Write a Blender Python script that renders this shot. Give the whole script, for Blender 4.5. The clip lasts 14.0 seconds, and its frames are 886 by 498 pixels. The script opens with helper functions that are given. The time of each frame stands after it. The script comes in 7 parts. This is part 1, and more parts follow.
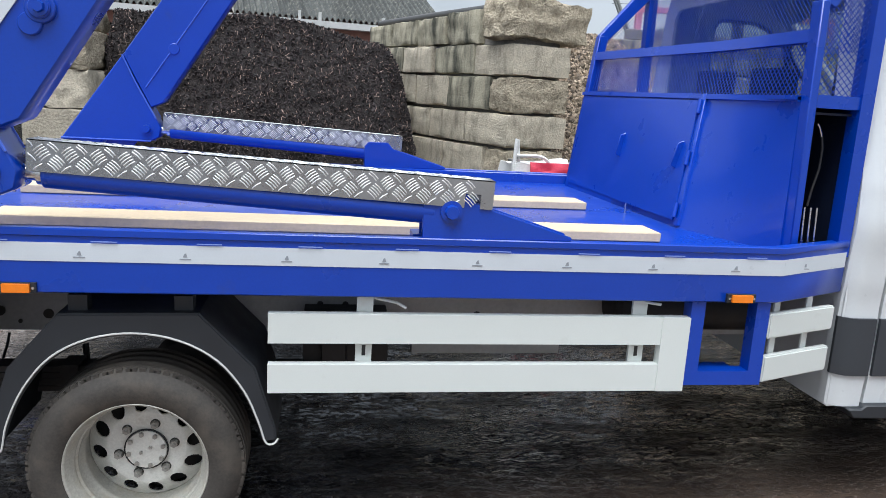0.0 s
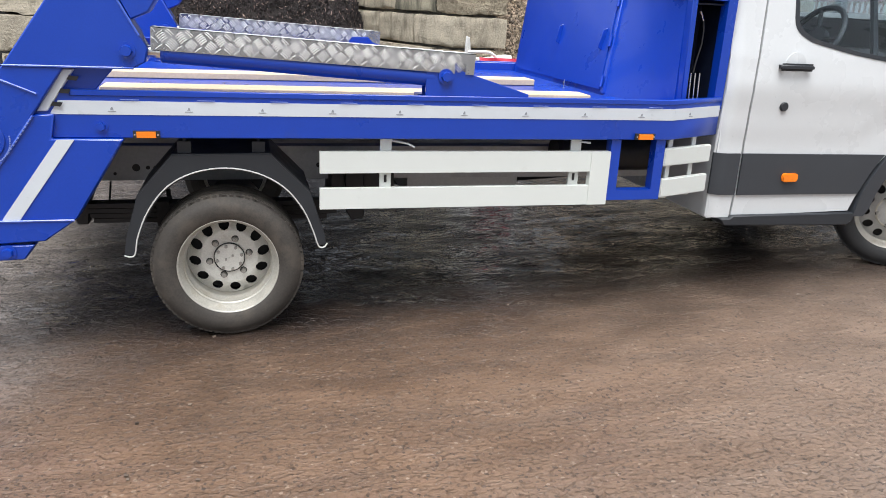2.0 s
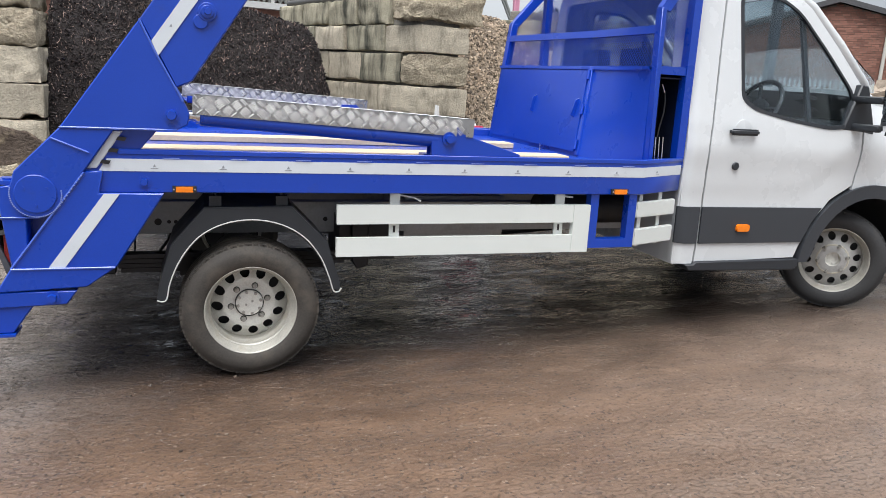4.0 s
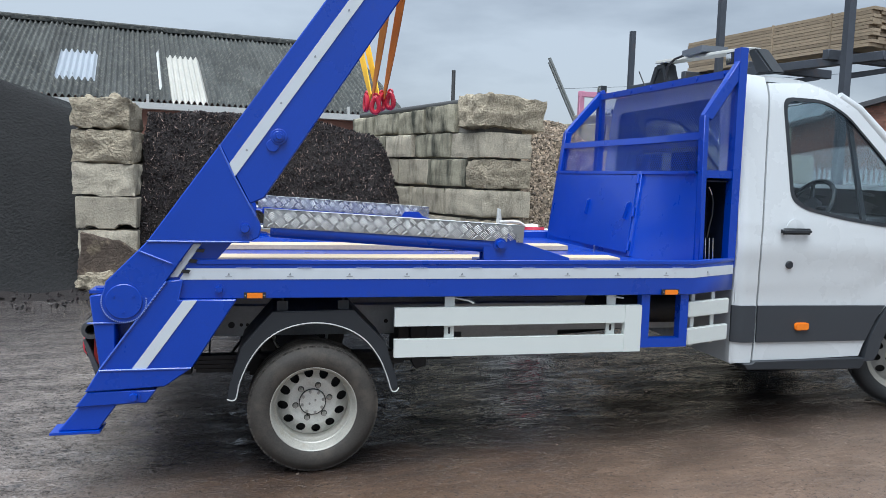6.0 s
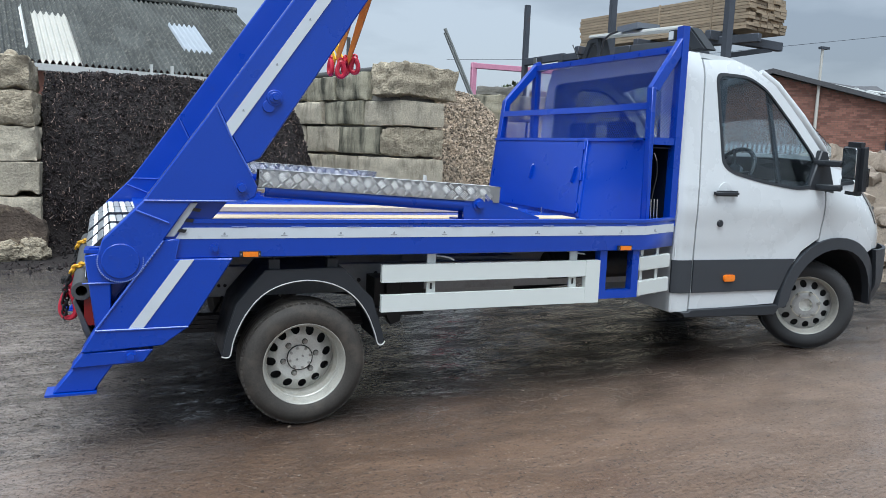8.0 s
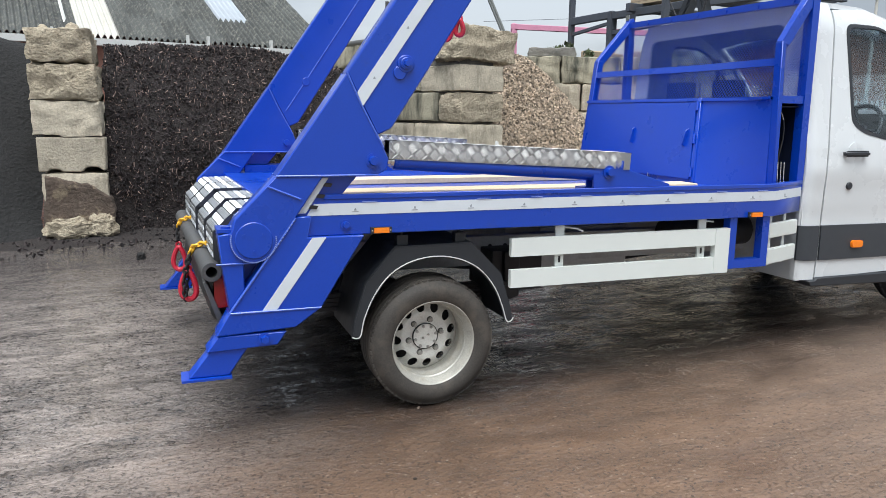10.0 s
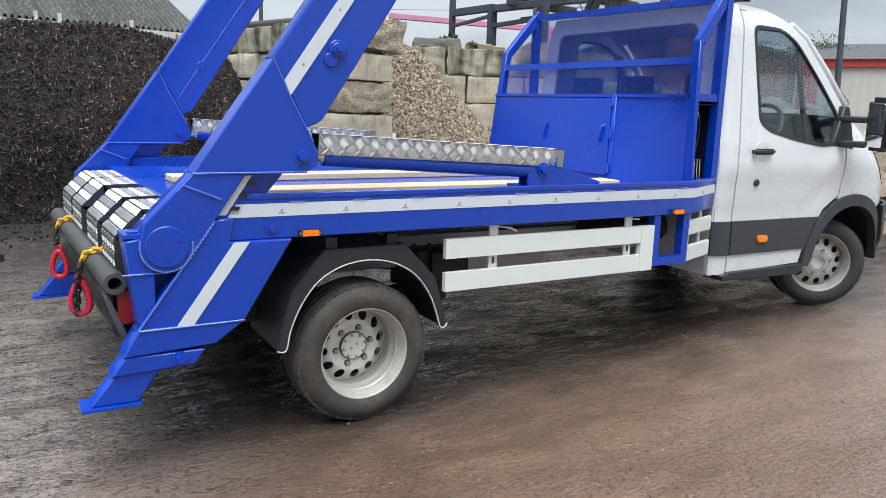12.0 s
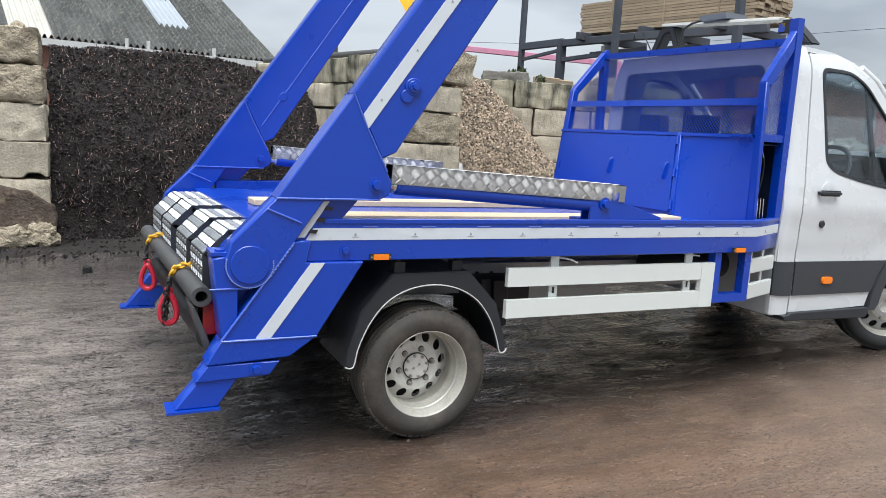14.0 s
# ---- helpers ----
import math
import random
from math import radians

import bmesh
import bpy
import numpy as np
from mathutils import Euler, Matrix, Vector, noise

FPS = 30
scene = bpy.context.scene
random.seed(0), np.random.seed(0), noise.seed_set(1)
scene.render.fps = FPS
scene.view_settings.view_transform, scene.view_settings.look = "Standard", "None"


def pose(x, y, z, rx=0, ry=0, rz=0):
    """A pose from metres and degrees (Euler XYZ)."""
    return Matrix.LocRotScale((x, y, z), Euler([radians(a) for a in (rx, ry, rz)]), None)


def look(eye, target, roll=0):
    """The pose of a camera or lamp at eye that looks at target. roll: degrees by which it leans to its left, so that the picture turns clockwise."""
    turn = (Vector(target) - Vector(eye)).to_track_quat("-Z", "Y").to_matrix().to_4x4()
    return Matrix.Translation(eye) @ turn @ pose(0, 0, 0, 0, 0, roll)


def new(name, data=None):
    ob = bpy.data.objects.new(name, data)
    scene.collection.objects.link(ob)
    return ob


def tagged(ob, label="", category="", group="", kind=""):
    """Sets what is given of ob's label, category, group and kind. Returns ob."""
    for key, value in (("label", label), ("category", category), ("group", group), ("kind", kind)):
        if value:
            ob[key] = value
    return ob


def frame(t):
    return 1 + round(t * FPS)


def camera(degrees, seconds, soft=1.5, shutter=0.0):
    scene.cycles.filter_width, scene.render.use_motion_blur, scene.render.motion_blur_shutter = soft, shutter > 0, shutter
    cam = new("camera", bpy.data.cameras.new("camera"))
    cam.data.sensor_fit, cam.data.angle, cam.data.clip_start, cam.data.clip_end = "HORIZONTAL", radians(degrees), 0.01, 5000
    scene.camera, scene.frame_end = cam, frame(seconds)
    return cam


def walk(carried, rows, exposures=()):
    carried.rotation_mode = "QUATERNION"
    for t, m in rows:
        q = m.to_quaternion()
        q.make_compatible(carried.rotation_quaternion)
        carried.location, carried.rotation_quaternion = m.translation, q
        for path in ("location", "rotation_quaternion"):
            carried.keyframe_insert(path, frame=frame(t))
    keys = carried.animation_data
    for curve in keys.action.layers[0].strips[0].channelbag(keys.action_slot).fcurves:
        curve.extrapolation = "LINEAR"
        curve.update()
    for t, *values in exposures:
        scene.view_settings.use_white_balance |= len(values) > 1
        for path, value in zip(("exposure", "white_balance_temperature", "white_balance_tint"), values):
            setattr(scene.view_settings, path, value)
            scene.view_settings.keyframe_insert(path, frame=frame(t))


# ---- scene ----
cam = camera(61.5, 14.0, soft=0.8)
PATH = [
    (0, (0.552, -2.216, 1.581), (0.879, -0.285, 1.178), 3.4),
    (0.5, (0.532, -2.598, 1.551), (0.888, -0.673, 1.143), 2.7),
    (1, (0.467, -2.827, 1.562), (0.814, -0.908, 1.12), 0.5),
    (1.5, (0.206, -3.05, 1.466), (0.726, -1.225, 0.835), 1.9),
    (2, (0.113, -3.225, 1.53), (0.601, -1.388, 0.908), 2.8),
    (2.2, (0.078, -3.338, 1.537), (0.547, -1.467, 1.01), 2.4),
    (4.3, (-0.28, -3.568, 1.52), (0.362, -1.724, 1.087), 3.2),
    (4.5, (-0.237, -3.609, 1.53), (0.387, -1.756, 1.111), 3.3),
    (5, (-0.192, -3.687, 1.56), (0.354, -1.793, 1.22), 2.8),
    (5.5, (-0.196, -3.708, 1.578), (0.288, -1.784, 1.33), 2.2),
    (6, (-0.223, -3.728, 1.578), (0.224, -1.789, 1.385), 1.6),
    (6.5, (-0.303, -3.708, 1.57), (0.182, -1.777, 1.379), 1.1),
    (7, (-0.499, -3.678, 1.55), (0.174, -1.804, 1.355), 1.1),
    (7.5, (-0.682, -3.642, 1.548), (0.096, -1.813, 1.327), 1.9),
    (8, (-0.826, -3.777, 1.519), (-0.069, -1.944, 1.259), 2.2),
    (8.5, (-1.032, -3.77, 1.537), (-0.377, -1.902, 1.254), 1.8),
    (8.7, (-1.146, -3.748, 1.535), (-0.527, -1.869, 1.245), 1.5),
    (10.8, (-1.322, -3.153, 1.508), (-0.498, -1.374, 1.112), 0.3),
    (11, (-1.357, -3.11, 1.509), (-0.477, -1.359, 1.113), 0.5),
    (11.5, (-1.393, -3.048, 1.502), (-0.408, -1.352, 1.109), 1.1),
    (12, (-1.427, -3.023, 1.52), (-0.429, -1.33, 1.149), 1.9),
    (12.5, (-1.46, -2.998, 1.534), (-0.498, -1.278, 1.191), 2.4),
    (13, (-1.47, -3.004, 1.531), (-0.549, -1.257, 1.211), 2.8),
    (13.5, (-1.48, -3.03, 1.522), (-0.603, -1.259, 1.217), 3.1),
    (14, (-1.519, -3.166, 1.542), (-0.663, -1.384, 1.24), 3.3),
]
walk(cam, [(t, look(eye, target, roll)) for t, eye, target, roll in PATH],
     [(0, 0.42, 5950, 7), (1, 0.53, 6050, 8), (2, 0.63, 6350, 9), (4.5, 0.48, 6250, 9), (5, 0.43, 6080, 8), (5.8, 0.25, 5750, 5), (7.5, 0.2, 5650, 3),
      (8.5, 0.34, 5800, 4), (11, 0.52, 6230, 7), (12, 0.49, 6100, 7), (14, 0.48, 6160, 7)])

# ---- light ----
world = bpy.data.worlds.new("overcast_sky")
scene.world = world
world.use_nodes = True
wn, wl = world.node_tree.nodes, world.node_tree.links
SUN_EL, SUN_ROT = 71.0, 211.0
sky = wn.new("ShaderNodeTexSky")
sky.sky_type, sky.sun_disc = "NISHITA", False
sky.sun_elevation, sky.sun_rotation = radians(SUN_EL), radians(SUN_ROT)
sky.air_density, sky.dust_density, sky.ozone_density = 0.6, 7.0, 0.0
tc = wn.new("ShaderNodeTexCoord")
stretch = wn.new("ShaderNodeMapping")
stretch.inputs["Scale"].default_value = (1.0, 1.0, 3.4)
wl.new(tc.outputs["Generated"], stretch.inputs["Vector"])
cloud = wn.new("ShaderNodeTexNoise")
cloud.inputs["Scale"].default_value, cloud.inputs["Detail"].default_value, cloud.inputs["Roughness"].default_value = 1.9, 7.0, 0.52
wl.new(stretch.outputs["Vector"], cloud.inputs["Vector"])
ramp = wn.new("ShaderNodeValToRGB")
ramp.color_ramp.elements[0].position, ramp.color_ramp.elements[0].color = 0.36, (0.53, 0.555, 0.58, 1)
ramp.color_ramp.elements[1].position, ramp.color_ramp.elements[1].color = 0.56, (0.96, 0.985, 1.0, 1)
wl.new(cloud.outputs["Fac"], ramp.inputs["Fac"])
low = wn.new("ShaderNodeBackground")
low.inputs["Strength"].default_value = 0.05
wl.new(sky.outputs["Color"], low.inputs["Color"])
high = wn.new("ShaderNodeBackground")
high.inputs["Strength"].default_value = 0.47
wl.new(ramp.outputs["Color"], high.inputs["Color"])
both = wn.new("ShaderNodeAddShader")
wl.new(low.outputs[0], both.inputs[0])
wl.new(high.outputs[0], both.inputs[1])
wl.new(both.outputs[0], (wn.get("World Output") or wn.new("ShaderNodeOutputWorld")).inputs["Surface"])

sun = new("sun", bpy.data.lights.new("sun", "SUN"))
sun.data.energy, sun.data.angle, sun.data.color = 3.3, radians(50), (0.97, 0.98, 0.985)
sun.matrix_world = look((0, 0, 20), (2.8, 4.7, 4.0))


# ---- materials ----
def node(nt, kind, **inputs):
    n = nt.nodes.new(kind)
    for key, value in inputs.items():
        n.inputs[key.replace("_", " ")].default_value = value
    return n


def material(name, color, rough=0.5, metal=0.0, spread=0.12, scale=6.0, fine=60.0, bump=0.05, depth=0.002,
             dirt=None, dirt_amount=0.0, dirt_scale=3.0, coat=0.0, vary=0.0, rough_spread=0.1, spec=0.5, island=0.0, streak=1.0):
    """Paint, metal, stone or plastic: base colour that wanders at two scales, stains of dirt, fine relief."""
    m = bpy.data.materials.new(name)
    m.use_nodes = True
    nt = m.node_tree
    bs = nt.nodes["Principled BSDF"]
    bs.inputs["Metallic"].default_value = metal
    bs.inputs["Coat Weight"].default_value = coat
    bs.inputs["Coat Roughness"].default_value = 0.12
    bs.inputs["Specular IOR Level"].default_value = spec
    co = node(nt, "ShaderNodeTexCoord")
    big = node(nt, "ShaderNodeTexNoise", Scale=scale, Detail=5.0, Roughness=0.6)
    small = node(nt, "ShaderNodeTexNoise", Scale=fine, Detail=4.0, Roughness=0.6)
    where = co.outputs["Object"]
    if vary:
        own = node(nt, "ShaderNodeObjectInfo")
        shove = node(nt, "ShaderNodeVectorMath")
        shove.operation = "SCALE"
        shove.inputs[0].default_value = (37.0, 53.0, 71.0)
        nt.links.new(own.outputs["Random"], shove.inputs["Scale"])
        moved = node(nt, "ShaderNodeVectorMath")
        nt.links.new(where, moved.inputs[0])
        nt.links.new(shove.outputs["Vector"], moved.inputs[1])
        where = moved.outputs["Vector"]
    for n in (big, small):
        nt.links.new(where, n.inputs["Vector"])
    mixed = node(nt, "ShaderNodeMath")
    mixed.operation = "ADD"
    nt.links.new(big.outputs["Fac"], mixed.inputs[0])
    nt.links.new(small.outputs["Fac"], mixed.inputs[1])
    tone = node(nt, "ShaderNodeMapRange")
    tone.inputs["From Min"].default_value, tone.inputs["From Max"].default_value = 0.6, 1.4
    tone.inputs["To Min"].default_value, tone.inputs["To Max"].default_value = 1 - spread, 1 + spread
    nt.links.new(mixed.outputs[0], tone.inputs["Value"])
    value = tone.outputs["Result"]
    for amount, source in ((vary, "ShaderNodeObjectInfo"), (island, "ShaderNodeNewGeometry")):
        if amount:
            info = node(nt, source)
            each = node(nt, "ShaderNodeMapRange")
            each.inputs["To Min"].default_value, each.inputs["To Max"].default_value = 1 - amount, 1 + amount
            nt.links.new(info.outputs["Random" if source == "ShaderNodeObjectInfo" else "Random Per Island"], each.inputs["Value"])
            times = node(nt, "ShaderNodeMath")
            times.operation = "MULTIPLY"
            nt.links.new(value, times.inputs[0])
            nt.links.new(each.outputs["Result"], times.inputs[1])
            value = times.outputs[0]
    shade = node(nt, "ShaderNodeVectorMath")
    shade.operation = "SCALE"
    shade.inputs[0].default_value = color
    nt.links.new(value, shade.inputs["Scale"])
    out = shade.outputs["Vector"]
    if dirt:
        spots = node(nt, "ShaderNodeTexNoise", Scale=dirt_scale, Detail=8.0, Roughness=0.65)
        drawn = node(nt, "ShaderNodeMapping")
        drawn.inputs["Scale"].default_value = (1, 1, streak)
        nt.links.new(where, drawn.inputs["Vector"])
        nt.links.new(drawn.outputs["Vector"], spots.inputs["Vector"])
        cut = node(nt, "ShaderNodeMapRange")
        cut.inputs["From Min"].default_value, cut.inputs["From Max"].default_value = 0.62 - 0.3 * dirt_amount, 0.78 - 0.2 * dirt_amount
        cut.inputs["To Max"].default_value = min(1.0, 0.35 + dirt_amount)
        nt.links.new(spots.outputs["Fac"], cut.inputs["Value"])
        mix = node(nt, "ShaderNodeMix")
        mix.data_type = "RGBA"
        mix.inputs["B"].default_value = (*dirt, 1)
        nt.links.new(cut.outputs["Result"], mix.inputs["Factor"])
        nt.links.new(out, mix.inputs["A"])
        out = mix.outputs["Result"]
    nt.links.new(out, bs.inputs["Base Color"])
    gloss = node(nt, "ShaderNodeMapRange")
    gloss.inputs["From Min"].default_value, gloss.inputs["From Max"].default_value = 0.3, 0.7
    gloss.inputs["To Min"].default_value, gloss.inputs["To Max"].default_value = max(0.02, rough - rough_spread), min(1, rough + rough_spread)
    nt.links.new(big.outputs["Fac"], gloss.inputs["Value"])
    nt.links.new(gloss.outputs["Result"], bs.inputs["Roughness"])
    if bump:
        relief = node(nt, "ShaderNodeBump", Strength=bump, Distance=depth)
        nt.links.new(mixed.outputs[0], relief.inputs["Height"])
        nt.links.new(relief.outputs["Normal"], bs.inputs["Normal"])
    return m


def glass_material(name, tint, rough=0.02):
    m = bpy.data.materials.new(name)
    m.use_nodes = True
    bs = m.node_tree.nodes["Principled BSDF"]
    bs.inputs["Base Color"].default_value = (*tint, 1)
    bs.inputs["Transmission Weight"].default_value = 1.0
    bs.inputs["Roughness"].default_value = rough
    bs.inputs["IOR"].default_value = 1.42
    return m


BLUE = material("blue_gloss_paint", (0.004, 0.046, 0.39), rough=0.32, spread=0.09, scale=3, fine=140, bump=0.08, depth=0.001, coat=0.4, spec=0.4, dirt=(0.03, 0.05, 0.2), dirt_amount=0.02, dirt_scale=9)
WHITE = material("white_van_paint", (0.6, 0.62, 0.63), rough=0.28, spread=0.025, scale=2, fine=90, bump=0.02, depth=0.001, coat=0.5)
GUARD = material("pale_powder_coat", (0.66, 0.69, 0.66), rough=0.4, spread=0.03, scale=4, fine=200, bump=0.04, depth=0.0006, dirt=(0.4, 0.38, 0.34), dirt_amount=0.03, dirt_scale=7)
PLASTIC = material("black_moulded_plastic", (0.02, 0.023, 0.028), rough=0.5, spread=0.15, scale=8, fine=300, bump=0.15, depth=0.0008, dirt=(0.09, 0.08, 0.07), dirt_amount=0.1)
GREY_PLASTIC = material("grey_cladding_plastic", (0.034, 0.038, 0.045), rough=0.5, spread=0.1, scale=6, fine=300, bump=0.15, depth=0.0006, dirt=(0.12, 0.11, 0.1), dirt_amount=0.08)
RUBBER = material("tyre_rubber", (0.05, 0.044, 0.038), rough=0.75, spread=0.35, scale=6, fine=110, bump=0.4, depth=0.002, dirt=(0.105, 0.088, 0.07), dirt_amount=0.5, dirt_scale=6)
RIM = material("silver_wheel_paint", (0.43, 0.415, 0.37), rough=0.42, metal=0.15, spread=0.3, scale=12, fine=120, bump=0.08, depth=0.001, dirt=(0.27, 0.225, 0.15), dirt_amount=0.32, dirt_scale=12)
# same paint as the rim, lightened against the shade in the dish
WHEELFACE = material("lightened_wheel_face", (0.76, 0.75, 0.7), rough=0.42, metal=0.1, spread=0.16, scale=12, fine=120, bump=0.08, depth=0.001, dirt=(0.42, 0.37, 0.28), dirt_amount=0.15, dirt_scale=14)
DISC = material("brake_dusted_disc", (0.45, 0.445, 0.43), rough=0.5, metal=0.2, spread=0.2, scale=10, fine=120, bump=0.08, depth=0.001, dirt=(0.1, 0.095, 0.085), dirt_amount=0.2, dirt_scale=9)
BLACKTYRE = material("clean_tyre_rubber", (0.03, 0.03, 0.031), rough=0.7, spread=0.2, scale=9, fine=90, bump=0.3, depth=0.002, dirt=(0.07, 0.064, 0.058), dirt_amount=0.15, dirt_scale=9)
NUT = material("dull_steel_nut", (0.42, 0.41, 0.38), rough=0.35, metal=0.6, spread=0.2)
NUTSEAT = material("grimy_nut_seat", (0.07, 0.068, 0.06), rough=0.6, metal=0.3, spread=0.3)
# blue paint lightened to carry the thin highlights along the weld beads
SEAM = material("highlit_weld_seam", (0.06, 0.125, 0.55), rough=0.28, spread=0.1, coat=0.3)
BEACONTOP = material("slate_grey_cover", (0.14, 0.155, 0.18), rough=0.35, spread=0.1)
BEACON = material("grey_beacon_plastic", (0.42, 0.42, 0.39), rough=0.5, spread=0.1)
CREAMRING = material("cream_wheel_ring", (0.6, 0.57, 0.48), rough=0.5, spread=0.15, fine=90, dirt=(0.25, 0.2, 0.12), dirt_amount=0.2, dirt_scale=14)
CHROME = material("bright_steel", (0.7, 0.7, 0.7), rough=0.22, metal=1.0, spread=0.06, bump=0.02)
ALU = material("bright_aluminium", (0.42, 0.435, 0.45), rough=0.28, metal=1.0, spread=0.08, scale=14, fine=160, bump=0.1, depth=0.0008, rough_spread=0.12)
# near-black copy of the grip metal, as shade between the bright teeth
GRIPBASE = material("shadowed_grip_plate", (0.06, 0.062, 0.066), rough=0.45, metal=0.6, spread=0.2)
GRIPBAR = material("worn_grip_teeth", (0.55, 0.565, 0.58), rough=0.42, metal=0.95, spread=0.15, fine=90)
# same aluminium as the plate, brightened for the sky glints its bars catch
TREAD = material("glint_tread_bar", (0.9, 0.9, 0.89), rough=0.55, metal=0.9, spread=0.05, bump=0.02)
TAPE = material("reflective_tape", (0.6, 0.64, 0.68), rough=0.36, spread=0.05, scale=12, fine=260, bump=0.05, depth=0.0004, dirt=(0.4, 0.42, 0.44), dirt_amount=0.05)
MARK = material("grey_print", (0.27, 0.29, 0.32), rough=0.6)
WELD = material("worn_paint_edge", (0.22, 0.29, 0.62), rough=0.4, spread=0.2, fine=200)
DARK = material("oily_chassis_steel", (0.018, 0.018, 0.02), rough=0.5, metal=0.2, spread=0.3, dirt=(0.06, 0.05, 0.04), dirt_amount=0.25)
# shade inside the blue control recess, put into the colour
NAVY = material("shade_navy_lining", (0.006, 0.012, 0.035), rough=0.6, spread=0.25)
RAIL = material("grey_chassis_rail", (0.42, 0.43, 0.43), rough=0.5, metal=0.2, spread=0.15, dirt=(0.2, 0.19, 0.18), dirt_amount=0.2, dirt_scale=4)
GALV = material("weathered_galvanised_steel", (0.27, 0.28, 0.27), rough=0.6, metal=0.3, spread=0.2)
STEEL = material("weathered_grey_steel", (0.1, 0.1, 0.1), rough=0.55, metal=0.5, spread=0.2, dirt=(0.16, 0.12, 0.09), dirt_amount=0.15, dirt_scale=8)
RACK = material("dark_rack_steel", (0.075, 0.085, 0.105), rough=0.6, metal=0.3, spread=0.25, dirt=(0.12, 0.07, 0.05), dirt_amount=0.2)
AMBER = material("amber_lens", (0.85, 0.22, 0.012), rough=0.18, spread=0.08, bump=0.05)
RED = material("red_hook_paint", (0.5, 0.02, 0.045), rough=0.35, spread=0.15)
REDLENS = material("red_lens", (0.22, 0.008, 0.008), rough=0.15)
YELLOW = material("yellow_hook_paint", (0.75, 0.42, 0.03), rough=0.4, spread=0.15)
ORANGE = material("orange_sling_webbing", (0.62, 0.22, 0.03), rough=0.8, spread=0.2, fine=400, bump=0.4, depth=0.001)
YSTRAP = material("yellow_sling_webbing", (0.72, 0.4, 0.015), rough=0.75, spread=0.15, fine=400, bump=0.4, depth=0.001)
WOOD = material("planed_pine", (0.68, 0.54, 0.36), rough=0.65, spread=0.14, scale=5, fine=70, bump=0.12, depth=0.0015, dirt=(0.5, 0.36, 0.2), dirt_amount=0.1, dirt_scale=7)
STACKWOOD = material("stacked_softwood", (0.33, 0.26, 0.18), rough=0.8, spread=0.2, island=0.22, bump=0.15)
STONE = material("weathered_concrete", (0.48, 0.425, 0.33), rough=0.92, spread=0.36, scale=3.2, fine=40, bump=1.0, depth=0.016, dirt=(0.13, 0.11, 0.08), dirt_amount=0.42, dirt_scale=4.2, vary=0.14, streak=0.35)
STONE_STAIN = material("algae_streaked_concrete", (0.4, 0.365, 0.27), rough=0.92, spread=0.3, scale=2.4, fine=44, bump=0.8, depth=0.014, dirt=(0.06, 0.06, 0.045), dirt_amount=0.66, dirt_scale=4.2, vary=0.14, streak=0.22)
STONE_ROUGH = material("broken_stone_face", (0.48, 0.41, 0.3), rough=0.95, spread=0.4, scale=8.0, fine=30, bump=1.0, depth=0.045, dirt=(0.15, 0.12, 0.085), dirt_amount=0.42, dirt_scale=8.0, vary=0.12)
STONE_DARK = material("dark_grey_concrete", (0.2, 0.19, 0.17), rough=0.9, spread=0.3, scale=3.0, fine=26, bump=0.8, depth=0.02, dirt=(0.06, 0.06, 0.055), dirt_amount=0.4, dirt_scale=2.2, vary=0.15)
STONE_FOOT = material("earth_stained_limestone", (0.105, 0.078, 0.06), rough=0.95, spread=0.45, scale=3.5, fine=30, bump=1.0, depth=0.03, dirt=(0.5, 0.41, 0.27), dirt_amount=0.3, dirt_scale=3.6)
MULCH = material("dark_bark_mulch", (0.02, 0.0145, 0.013), rough=0.95, spread=0.5, scale=2.5, fine=40, bump=1.0, depth=0.04)
CHIP = material("bark_chip", (0.022, 0.0155, 0.0155), rough=0.75, spread=0.3, island=0.85)
CHIP_PALE = material("pale_wood_chip", (0.23, 0.165, 0.14), rough=0.75, spread=0.3, island=0.7)
SOIL = material("dark_soil", (0.012, 0.0115, 0.0115), rough=0.95, spread=0.4, scale=1.6, fine=24, bump=1.0, depth=0.05)
GRAVEL = material("gravel_bed", (0.2, 0.16, 0.12), rough=0.9, spread=0.35, scale=8, fine=50, bump=1.0, depth=0.03)
PEBBLE = material("mixed_gravel", (0.285, 0.225, 0.165), rough=0.8, spread=0.25, island=0.8)
WETGRIT = material("wet_dark_grit", (0.14, 0.108, 0.085), rough=0.5, spread=0.25, island=0.8)
RUBBLE = material("brick_rubble", (0.31, 0.255, 0.2), rough=0.95, spread=0.3, fine=30, bump=0.8, depth=0.02, vary=0.3)
ROOF = material("lichened_cement_sheet", (0.06, 0.063, 0.06), rough=0.95, spread=0.7, scale=1.2, fine=14, bump=0.5, depth=0.03, dirt=(0.27, 0.26, 0.22), dirt_amount=0.36, dirt_scale=6.0, vary=0.22)
ROOF_PALE = material("pale_rooflight_sheet", (0.47, 0.455, 0.41), rough=0.6, spread=0.15, scale=1.0, fine=12, dirt=(0.35, 0.3, 0.2), dirt_amount=0.15)
ROOF_BLUE = material("clouded_rooflight_sheet", (0.36, 0.39, 0.43), rough=0.5, spread=0.12, scale=1.0, fine=12, dirt=(0.3, 0.32, 0.3), dirt_amount=0.2)
GUTTER = material("white_plastic_gutter", (0.62, 0.62, 0.6), rough=0.5, spread=0.08, dirt=(0.35, 0.35, 0.3), dirt_amount=0.2)
BRICK = material("red_brick", (0.3, 0.15, 0.112), rough=0.9, spread=0.2, scale=2, fine=30, bump=0.4, depth=0.006, island=0.28, dirt=(0.16, 0.09, 0.07), dirt_amount=0.2, dirt_scale=0.6)
